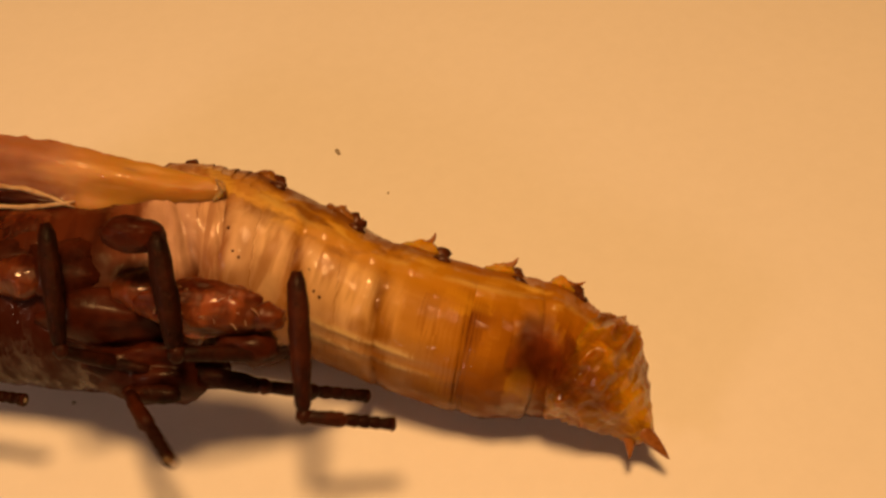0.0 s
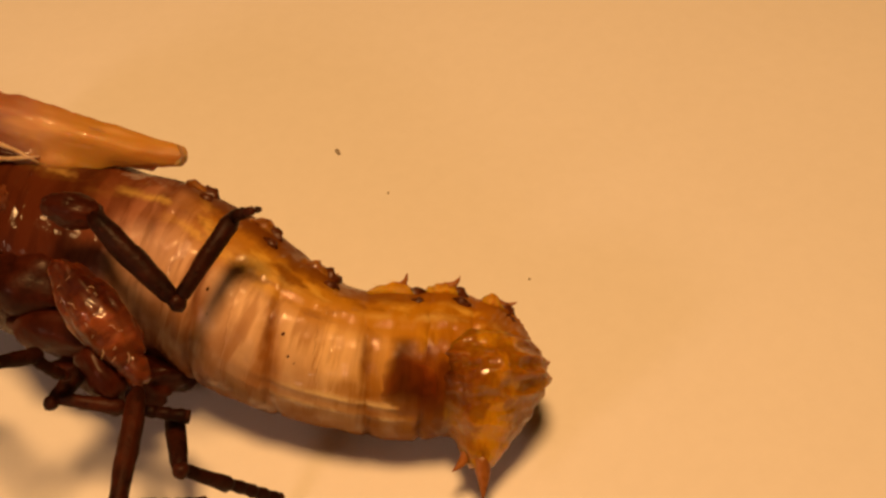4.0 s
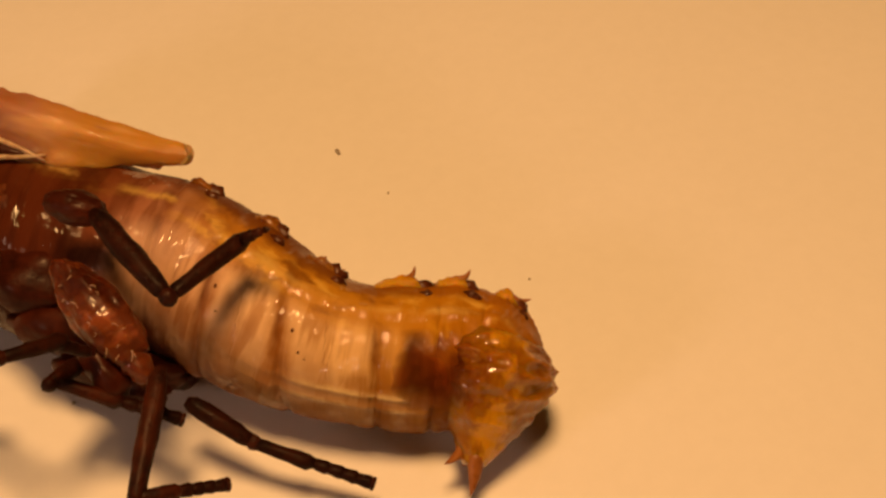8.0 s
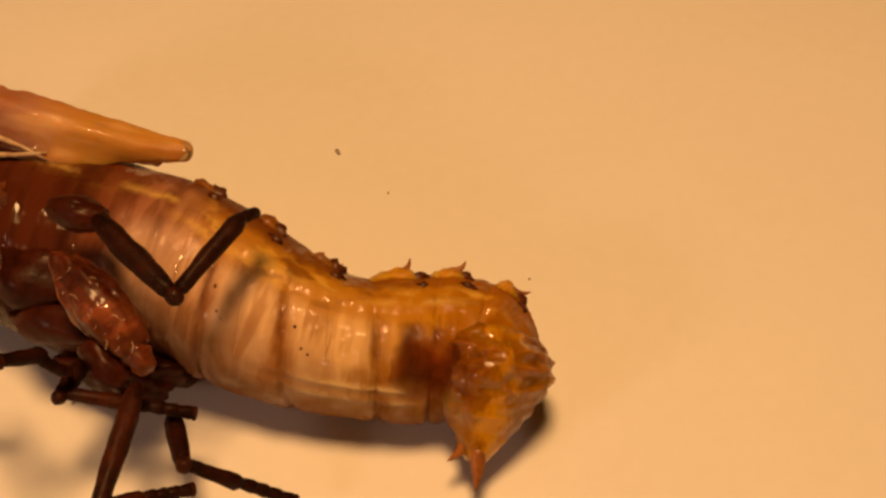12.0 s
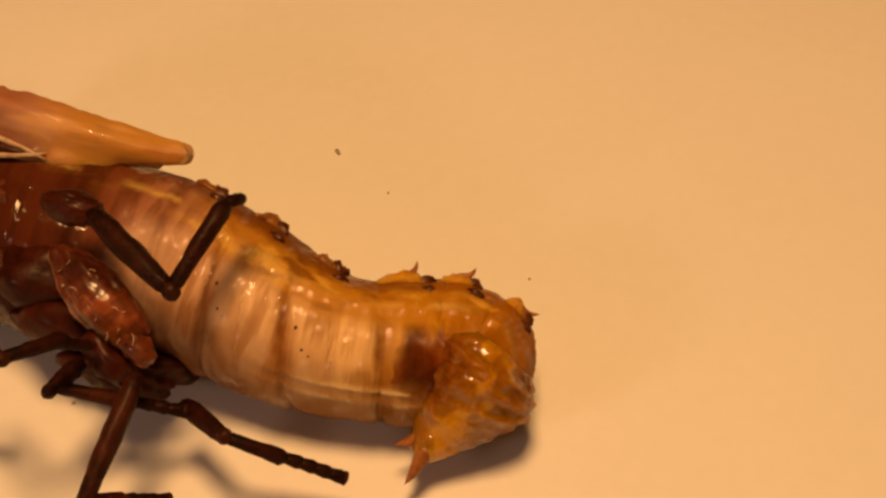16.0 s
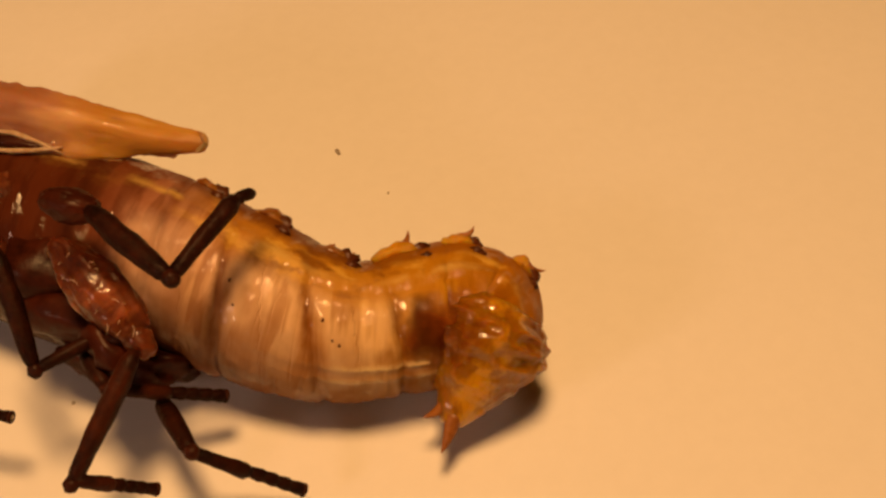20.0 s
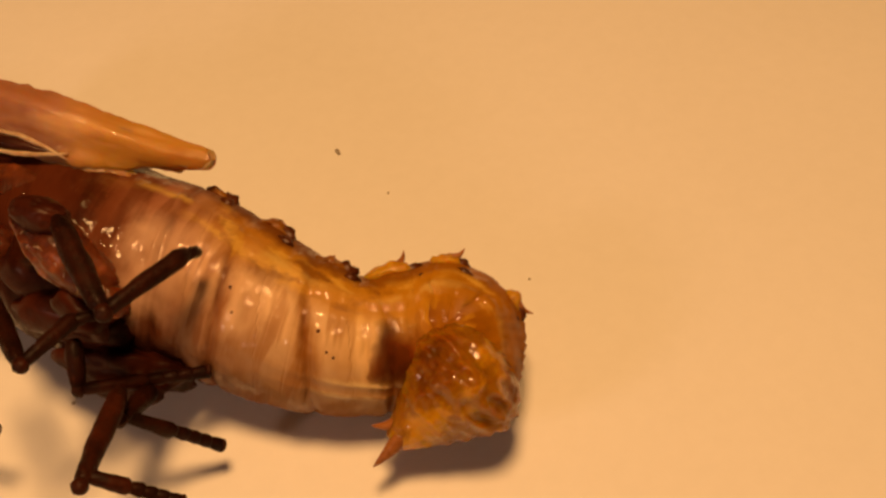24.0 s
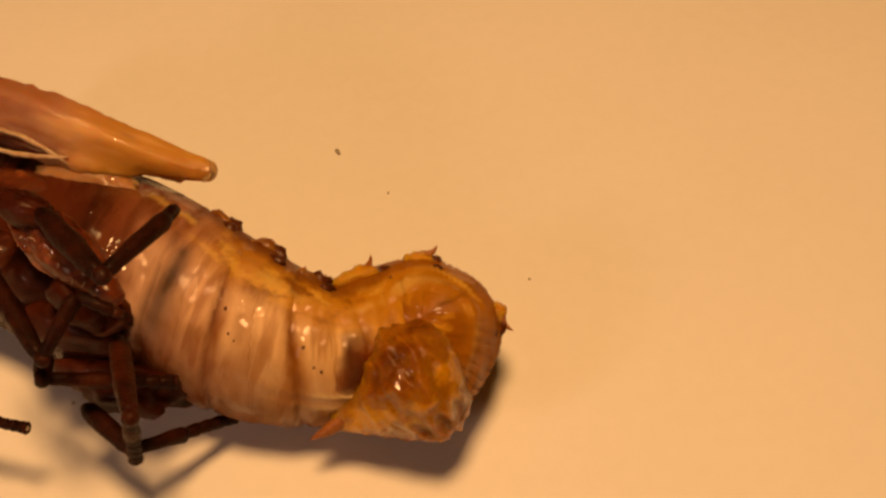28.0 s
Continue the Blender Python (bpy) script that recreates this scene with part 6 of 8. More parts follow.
    walk(parts['leg_a2'], [(r[0], mm(*r[1:])) for r in (
        (0, -2.64, -3.02, 2.62, 39.6, -6.0, 7.1), (0.3, -3.05, -2.13, 2.88, 57.3, -40.3, -41.1), (0.6, -2.97, -1.95, 3.64, 56.3, -39.6, -38.9),
        (1, -2.71, -2.25, 3.80, 61.9, -44.2, -39.7), (1.3, -2.69, -2.14, 3.69, 61.0, -43.8, -37.1), (1.6, -3.09, -2.01, 3.71, 62.5, -46.0, -33.0),
        (2, -3.33, -2.09, 3.72, 59.2, -41.7, -42.3), (2.5, -3.12, -1.80, 4.57, 44.7, 35.4, 63.2), (3, -3.16, -1.61, 4.16, 63.2, -45.9, -35.9),
        (3.5, -3.15, -1.63, 4.19, 62.9, -45.5, -36.4), (5.5, -3.13, -1.77, 4.37, 61.5, -44.0, -38.4), (6, -3.13, -1.80, 4.42, 61.1, -43.6, -38.9),
        (6.5, -3.10, -1.88, 4.62, 48.4, 38.2, 64.9), (7, -3.06, -2.02, 4.87, 50.1, 39.1, 65.0), (7.5, -3.09, -1.88, 4.47, 51.4, 37.7, 57.7),
        (8, -3.00, -1.98, 4.07, 66.1, -49.0, -32.9), (8.5, -3.11, -1.77, 4.22, 60.5, -43.6, -36.1), (9, -3.25, -1.36, 4.65, 59.8, -45.5, -25.9),
        (9.5, -3.20, -1.68, 4.44, 62.5, -45.9, -33.1), (10, -3.08, -1.85, 4.56, 34.8, 30.9, 67.6), (10.5, -3.07, -1.86, 4.60, 43.2, 34.3, 63.1),
        (11, -3.07, -1.86, 4.64, 50.9, 37.5, 58.1), (11.5, -3.03, -1.88, 4.54, 45.2, 34.1, 59.7), (12, -3.00, -1.91, 4.46, 40.1, 30.9, 61.1),
        (12.5, -3.02, -1.88, 4.47, 40.2, 31.2, 61.5), (14.5, -3.11, -1.77, 4.51, 61.3, -44.6, -34.5), (15, -3.14, -1.74, 4.53, 61.4, -44.6, -35.1),
        (15.5, -3.17, -1.76, 4.60, 43.2, 33.8, 62.1), (16, -3.20, -1.78, 4.67, 45.2, 34.4, 60.2), (16.5, -3.17, -1.83, 4.65, 48.9, 36.5, 59.0),
        (17, -3.15, -1.89, 4.64, 52.9, 38.6, 57.8), (17.5, -3.25, -1.63, 4.70, 29.7, 29.7, 71.1), (18, -3.09, -1.71, 4.57, 62.3, -47.6, -27.2),
        (18.5, -3.11, -1.81, 4.51, 41.7, 33.1, 62.8), (19, -2.90, -1.79, 4.37, 59.6, -45.1, -26.6), (19.5, -2.86, -1.94, 3.82, 62.4, -47.7, -27.1),
        (20, -3.08, -1.72, 4.67, 39.0, 28.6, 59.0), (20.5, -3.18, -1.78, 4.49, 54.4, -39.9, -23.5), (22.5, -3.39, -2.12, 4.50, 48.7, 36.6, 59.9),
        (23, -3.84, -2.47, 4.20, 45.1, 35.2, 62.3), (23.5, -3.58, -2.79, 5.03, 35.6, 33.2, 69.7), (24, -3.87, -2.35, 4.11, 44.8, 34.9, 62.1),
        (24.5, -3.98, -1.73, 4.74, 16.3, 24.5, 78.6), (25, -3.71, -1.65, 4.96, 23.0, 23.5, 72.4), (25.5, -4.00, -1.76, 4.58, 16.7, 24.7, 78.4),
        (26, -3.64, -1.86, 4.70, 29.9, 29.1, 70.4), (26.5, -4.20, -1.71, 4.47, 77.9, -60.6, -26.9), (27, -3.87, -1.70, 4.71, 34.9, 27.4, 63.1),
        (27.5, -4.20, -1.82, 4.34, 77.8, -60.9, -26.2), (28, -4.14, -1.90, 4.43, 19.5, 25.1, 76.3),
    )])
    walk(parts['leg_b0'], [(r[0], mm(*r[1:])) for r in (
        (0, -2.19, -2.36, 3.80, 2.3, 39.9, -86.4), (0.3, -2.61, -2.88, 3.36, -9.9, 39.0, -105.5), (0.6, -3.46, -3.49, 2.85, -24.4, 32.7, -130.1),
        (1, -3.88, -3.69, 2.68, -19.2, 14.3, -118.6), (1.3, -3.54, -3.27, 3.04, 4.4, 39.8, -83.1), (1.6, -4.18, -3.72, 2.66, -11.1, 2.3, -103.9),
        (2, -4.22, -3.65, 2.71, -2.6, 7.4, -93.4), (2.5, -4.64, -3.72, 2.66, 2.7, -3.3, -86.9), (3, -4.64, -3.72, 2.66, 0.8, 1.5, -89.1),
        (3.5, -4.60, -3.71, 2.66, 0.1, 2.4, -89.9), (5.5, -4.43, -3.67, 2.70, -2.7, 6.7, -93.5), (6, -4.39, -3.65, 2.71, -3.4, 7.8, -94.5),
        (6.5, -4.43, -3.64, 2.72, -13.2, 12.6, -108.7), (7, -4.48, -3.62, 2.74, -26.0, 31.5, -133.0), (7.5, -4.35, -3.54, 2.81, -13.0, 15.4, -108.9),
        (8, -4.22, -3.46, 2.87, -3.4, 13.4, -94.7), (8.5, -4.32, -3.49, 2.85, -1.9, 8.6, -92.5), (9, -4.42, -3.53, 2.82, -0.4, 4.3, -90.5),
        (9.5, -4.43, -3.59, 2.76, -0.4, -0.3, -90.5), (10, -4.45, -3.65, 2.71, -0.6, -4.6, -90.6), (10.5, -4.53, -3.62, 2.74, -1.8, 1.2, -92.2),
        (11, -4.60, -3.59, 2.76, -3.1, 7.9, -94.1), (11.5, -4.58, -3.62, 2.74, -5.0, 7.5, -96.6), (12, -4.56, -3.65, 2.71, -6.9, 7.3, -99.1),
        (12.5, -4.56, -3.64, 2.72, -7.4, 7.7, -99.8), (14.5, -4.56, -3.60, 2.76, -9.4, 9.3, -102.8), (15, -4.56, -3.59, 2.76, -10.0, 9.7, -103.6),
        (15.5, -4.56, -3.56, 2.79, -11.3, 13.8, -106.0), (16, -4.56, -3.53, 2.82, -12.8, 18.5, -108.9), (16.5, -4.37, -3.46, 2.87, -4.9, 12.9, -96.9),
        (17, -4.18, -3.40, 2.93, 2.1, 11.5, -87.1), (17.5, -4.39, -3.43, 2.90, -10.2, 18.7, -105.0), (18, -4.60, -3.46, 2.87, -24.1, 32.9, -129.5),
        (18.5, -4.71, -3.40, 2.93, -27.0, 30.8, -134.8), (19, -4.81, -3.33, 2.98, -29.6, 28.2, -140.2), (19.5, -4.71, -3.30, 3.01, -22.5, 24.7, -126.0),
        (20, -4.60, -3.27, 3.04, -17.7, 29.7, -118.1), (20.5, -4.81, -3.40, 2.93, -24.8, 11.7, -127.9), (22.5, -4.60, -3.33, 2.98, -6.1, 9.8, -98.2),
        (23, -4.81, -3.72, 2.66, -4.9, -11.0, -94.8), (23.5, -4.81, -3.72, 2.66, -3.7, -15.8, -93.3), (24, -4.81, -3.72, 2.66, -2.4, -20.1, -91.8),
        (24.5, -5.00, -3.72, 2.66, -0.3, -18.8, -90.2), (25, -5.19, -3.72, 2.66, 1.5, -17.4, -88.7), (25.5, -4.79, -3.35, 2.97, 12.0, -7.9, -77.2),
        (26, -4.39, -2.97, 3.28, 16.5, 7.6, -67.3), (26.5, -4.50, -3.02, 3.24, 15.1, 2.2, -70.6), (27, -4.60, -3.07, 3.20, 13.4, -2.0, -73.9),
        (27.5, -4.73, -3.10, 3.17, 18.3, -14.4, -72.3), (28, -4.86, -3.14, 3.15, 23.7, -22.3, -70.9),
    )])
    walk(parts['leg_b1'], [(r[0], mm(*r[1:])) for r in (
        (0, -2.09, -4.02, 2.40, 41.9, 17.3, 5.0), (0.3, -3.07, -4.50, 2.00, 42.7, 18.8, 19.2), (0.6, -4.64, -4.89, 1.67, -37.2, 24.5, 124.1),
        (1, -4.79, -5.35, 2.20, 47.1, 28.7, 28.2), (1.3, -3.34, -4.92, 1.65, 35.3, 13.4, 45.2), (1.6, -4.64, -5.56, 2.58, 50.3, 33.3, 32.4),
        (2, -4.34, -5.58, 2.46, 52.2, 36.1, 28.7), (2.5, -4.54, -5.66, 2.77, 49.1, 32.1, 25.2), (3, -4.61, -5.66, 2.61, 50.2, 34.5, 21.4),
        (3.5, -4.60, -5.65, 2.58, 50.1, 34.0, 22.8), (5.5, -4.55, -5.59, 2.48, 48.6, 31.1, 27.9), (6, -4.54, -5.58, 2.45, 48.1, 30.3, 29.1),
        (6.5, -5.04, -5.43, 2.30, 51.0, 35.3, 23.7), (7, -5.74, -4.98, 1.60, 50.2, 36.9, 14.1), (7.5, -4.96, -5.33, 2.28, 48.4, 31.6, 20.8),
        (8, -4.38, -5.38, 2.41, 44.3, 23.0, 23.2), (8.5, -4.40, -5.43, 2.55, 43.3, 21.2, 25.6), (9, -4.43, -5.48, 2.67, 42.2, 18.9, 27.7),
        (9.5, -4.45, -5.53, 2.78, 42.7, 20.0, 27.2), (10, -4.47, -5.58, 2.87, 43.2, 21.0, 26.6), (10.5, -4.60, -5.56, 2.70, 41.7, 17.2, 26.1),
        (11, -4.74, -5.51, 2.50, 40.3, 12.7, 25.2), (11.5, -4.80, -5.53, 2.48, 42.0, 17.9, 25.4), (12, -4.86, -5.54, 2.46, 44.0, 22.6, 25.3),
        (12.5, -4.89, -5.53, 2.46, 45.1, 24.8, 25.4), (14.5, -4.98, -5.46, 2.45, 49.7, 33.1, 25.3), (15, -5.01, -5.44, 2.44, 51.0, 35.0, 25.1),
        (15.5, -5.08, -5.38, 2.33, 52.2, 36.7, 25.2), (16, -5.17, -5.30, 2.19, 53.3, 38.2, 25.1), (16.5, -4.60, -5.37, 2.43, 46.5, 28.8, 37.8),
        (17, -4.08, -5.35, 2.53, 36.0, 14.7, 44.9), (17.5, -4.88, -5.25, 2.26, 48.4, 30.8, 33.8), (18, -5.76, -4.87, 1.69, 53.6, 44.6, 10.1),
        (18.5, -6.02, -4.72, 1.82, 73.8, 63.6, 16.3), (19, -6.28, -4.55, 1.96, 97.5, 78.9, 21.0), (19.5, -5.81, -4.82, 2.14, 76.9, 61.8, 23.4),
        (20, -5.46, -4.87, 2.00, 53.1, 40.0, 18.2), (20.5, -5.98, -4.90, 2.53, 89.1, 74.9, 17.8), (22.5, -4.88, -5.24, 2.65, 40.9, 13.2, 1.3),
        (23, -4.97, -5.58, 3.02, 40.9, 12.7, 3.1), (23.5, -4.92, -5.56, 3.18, 42.4, 22.2, 1.3), (24, -4.87, -5.53, 3.32, 43.0, 28.5, -2.7),
        (24.5, -5.01, -5.55, 3.28, 45.3, 30.4, 4.8), (25, -5.15, -5.57, 3.23, 46.6, 30.4, 11.7), (25.5, -4.35, -5.31, 3.25, 37.5, 7.6, 31.6),
        (26, -3.59, -4.90, 3.00, 31.1, -26.5, 36.5), (26.5, -3.80, -4.99, 3.16, 34.0, -22.5, 29.6), (27, -4.03, -5.06, 3.27, 35.2, -9.8, 27.7),
        (27.5, -4.11, -5.05, 3.69, 85.3, 53.4, 55.8), (28, -4.24, -4.92, 3.92, -102.2, 81.0, 157.0),
    )])
    walk(parts['leg_c0'], [(r[0], mm(*r[1:])) for r in (
        (0, -4.07, -2.90, 1.90, 39.6, 6.4, -7.7), (0.3, -3.80, -3.11, 1.73, 39.6, -16.5, -36.1), (0.6, -3.98, -3.38, 1.50, 33.6, -9.2, -45.2),
        (1, -3.94, -3.32, 1.56, 33.5, -9.1, -45.3), (1.3, -3.49, -3.87, 1.10, 50.5, -34.4, -23.9), (1.6, -4.07, -3.35, 1.53, 36.8, -25.3, -57.5),
        (2, -4.25, -3.45, 1.44, 40.5, -30.0, -59.0), (2.5, -4.30, -3.42, 1.47, 18.2, -15.3, -72.9), (3, -4.30, -3.42, 1.47, 14.7, -12.5, -75.5),
        (3.5, -4.29, -3.41, 1.48, 15.0, -12.5, -75.2), (5.5, -4.26, -3.39, 1.50, 16.1, -12.2, -73.9), (6, -4.25, -3.38, 1.50, 16.3, -12.1, -73.6),
        (6.5, -4.21, -3.33, 1.54, 31.8, -21.1, -60.3), (7, -4.16, -3.28, 1.59, 41.8, -25.4, -46.9), (7.5, -4.12, -3.26, 1.60, 35.8, -8.3, -38.0),
        (8, -4.07, -3.25, 1.62, 35.6, 19.7, -25.2), (8.5, -4.12, -3.21, 1.64, 34.0, 22.5, -29.5), (9, -4.16, -3.18, 1.67, 32.3, 25.0, -33.8),
        (9.5, -4.25, -3.25, 1.62, 25.9, 21.5, -47.9), (10, -4.34, -3.32, 1.56, 18.5, 7.2, -64.2), (10.5, -4.32, -3.38, 1.50, 18.8, 1.6, -65.6),
        (11, -4.30, -3.45, 1.44, 19.1, -3.2, -66.9), (11.5, -4.30, -3.44, 1.46, 20.3, -11.0, -68.5), (12, -4.30, -3.42, 1.47, 21.7, -17.7, -70.3),
        (12.5, -4.29, -3.41, 1.48, 20.9, -16.2, -70.3), (14.5, -4.26, -3.36, 1.52, 18.4, -9.7, -70.3), (15, -4.25, -3.35, 1.53, 17.8, -7.9, -70.3),
        (15.5, -4.18, -3.32, 1.56, 29.8, -15.9, -58.5), (16, -4.12, -3.28, 1.59, 38.1, -19.8, -46.8), (16.5, -4.14, -3.20, 1.66, 32.7, 3.2, -38.3),
        (17, -4.16, -3.11, 1.73, 33.6, 23.1, -30.5), (17.5, -4.23, -3.23, 1.63, 28.0, 11.4, -45.9), (18, -4.30, -3.35, 1.53, 22.5, -4.8, -62.6),
        (18.5, -4.32, -3.30, 1.57, 26.8, -12.1, -60.2), (19, -4.34, -3.25, 1.62, 31.7, -18.3, -57.7), (19.5, -4.41, -3.25, 1.62, 29.3, -13.8, -57.6),
        (20, -4.48, -3.25, 1.62, 27.2, -9.0, -57.5), (20.5, -4.43, -3.18, 1.67, 6.2, -18.2, -84.9), (22.5, -4.48, -3.18, 1.67, 14.3, -32.9, -83.2),
        (23, -4.61, -3.18, 1.67, -22.2, -34.9, -99.7), (23.5, -4.61, -3.14, 1.70, -24.5, -34.7, -101.1), (24, -4.61, -3.11, 1.73, -26.5, -34.4, -102.4),
        (24.5, -4.93, -3.14, 1.70, 51.1, -43.8, -76.6), (25, -5.24, -3.18, 1.67, 66.5, -46.1, -47.9), (25.5, -4.79, -3.18, 1.67, 42.4, -30.7, -57.1),
        (26, -4.34, -3.18, 1.67, 26.3, -14.6, -62.7), (26.5, -4.79, -3.30, 1.57, 36.7, -20.9, -51.7), (27, -5.24, -3.42, 1.47, 42.9, -24.3, -40.5),
        (27.5, -5.46, -3.37, 1.52, 37.5, -15.2, -41.6), (28, -5.69, -3.32, 1.56, 33.0, -3.9, -42.1),
    )])
    walk(parts['leg_c1'], [(r[0], mm(*r[1:])) for r in (
        (0, -2.84, -3.07, 1.76, 50.6, 35.2, 20.7), (0.3, -2.83, -3.82, 2.09, 48.6, 34.0, 13.4), (0.6, -3.11, -4.26, 1.70, -49.9, 40.7, 174.2),
        (1, -3.07, -4.19, 1.76, -44.6, -31.2, -126.4), (1.3, -2.55, -4.28, 1.80, 73.9, 55.1, 32.3), (1.6, -3.48, -4.28, 2.05, -69.5, 61.0, 165.6),
        (2, -3.73, -4.32, 2.02, 41.5, -28.5, -54.3), (2.5, -3.96, -4.52, 1.78, 64.5, 54.8, 16.4), (3, -4.01, -4.53, 1.73, 58.1, 49.1, 13.4),
        (3.5, -4.00, -4.53, 1.73, 57.0, 48.2, 12.4), (5.5, -3.94, -4.50, 1.75, 52.9, 44.3, 8.8), (6, -3.92, -4.50, 1.75, 52.0, 43.2, 7.9),
        (6.5, -3.63, -4.35, 1.99, 47.5, 37.8, 2.4), (7, -3.39, -4.11, 2.12, 42.0, 27.7, -5.9), (7.5, -3.14, -4.03, 1.78, 40.1, 21.0, -9.6),
        (8, -3.01, -3.75, 1.19, 38.4, 12.1, -14.8), (8.5, -3.11, -3.78, 1.17, 38.3, 12.4, -15.2), (9, -3.22, -3.81, 1.14, 38.2, 12.9, -15.8),
        (9.5, -3.48, -4.11, 1.16, 40.4, 19.5, -7.4), (10, -3.82, -4.40, 1.41, 42.4, 24.7, -1.5), (10.5, -3.82, -4.48, 1.47, 50.1, 39.3, 8.7),
        (11, -3.83, -4.55, 1.51, 47.2, -29.0, -30.7), (11.5, -3.87, -4.53, 1.69, 53.8, 45.0, 10.0), (12, -3.91, -4.50, 1.84, 48.0, 39.5, 1.9),
        (12.5, -3.90, -4.49, 1.82, 48.0, 38.9, 2.5), (14.5, -3.86, -4.47, 1.72, 47.5, 36.3, 4.5), (15, -3.85, -4.46, 1.69, 47.3, 35.6, 4.9),
        (15.5, -3.56, -4.34, 1.90, 45.4, 33.5, 0.7), (16, -3.31, -4.14, 2.01, 42.0, 27.6, -6.1), (16.5, -3.16, -3.97, 1.59, 40.2, 21.7, -9.3),
        (17, -3.17, -3.69, 1.24, 38.2, 12.9, -15.8), (17.5, -3.38, -4.11, 1.38, 43.4, 29.8, -2.7), (18, -3.74, -4.43, 1.63, 48.2, 37.9, 4.4),
        (18.5, -3.72, -4.35, 1.83, 45.2, 34.8, -1.4), (19, -3.71, -4.25, 2.01, 41.7, 29.3, -8.2), (19.5, -3.76, -4.27, 1.91, 44.6, 34.6, -3.1),
        (20, -3.81, -4.29, 1.81, 47.5, 38.5, 1.5), (20.5, -4.33, -4.27, 2.04, 55.8, 51.0, 5.4), (22.5, -4.37, -4.06, 2.24, 51.2, 41.2, 9.2),
        (23, -4.76, -4.02, 2.27, 62.8, 49.1, 24.4), (23.5, -4.78, -3.99, 2.30, 62.8, 50.2, 21.8), (24, -4.80, -3.96, 2.33, 62.5, 51.2, 19.0),
        (24.5, -4.76, -3.86, 2.41, 91.8, 59.1, 47.5), (25, -4.71, -3.76, 2.49, 139.8, 58.2, 79.8), (25.5, -4.24, -4.02, 2.27, 76.9, 56.2, 34.7),
        (26, -3.79, -4.24, 1.99, 43.6, 30.6, -2.5), (26.5, -4.07, -4.22, 2.02, 70.0, 55.7, 24.4), (27, -4.37, -4.16, 1.99, 116.1, 64.6, 58.4),
        (27.5, -4.56, -4.17, 1.84, 71.1, 48.3, 50.6), (28, -4.76, -4.15, 1.64, 45.6, 28.8, 42.7),
    )])
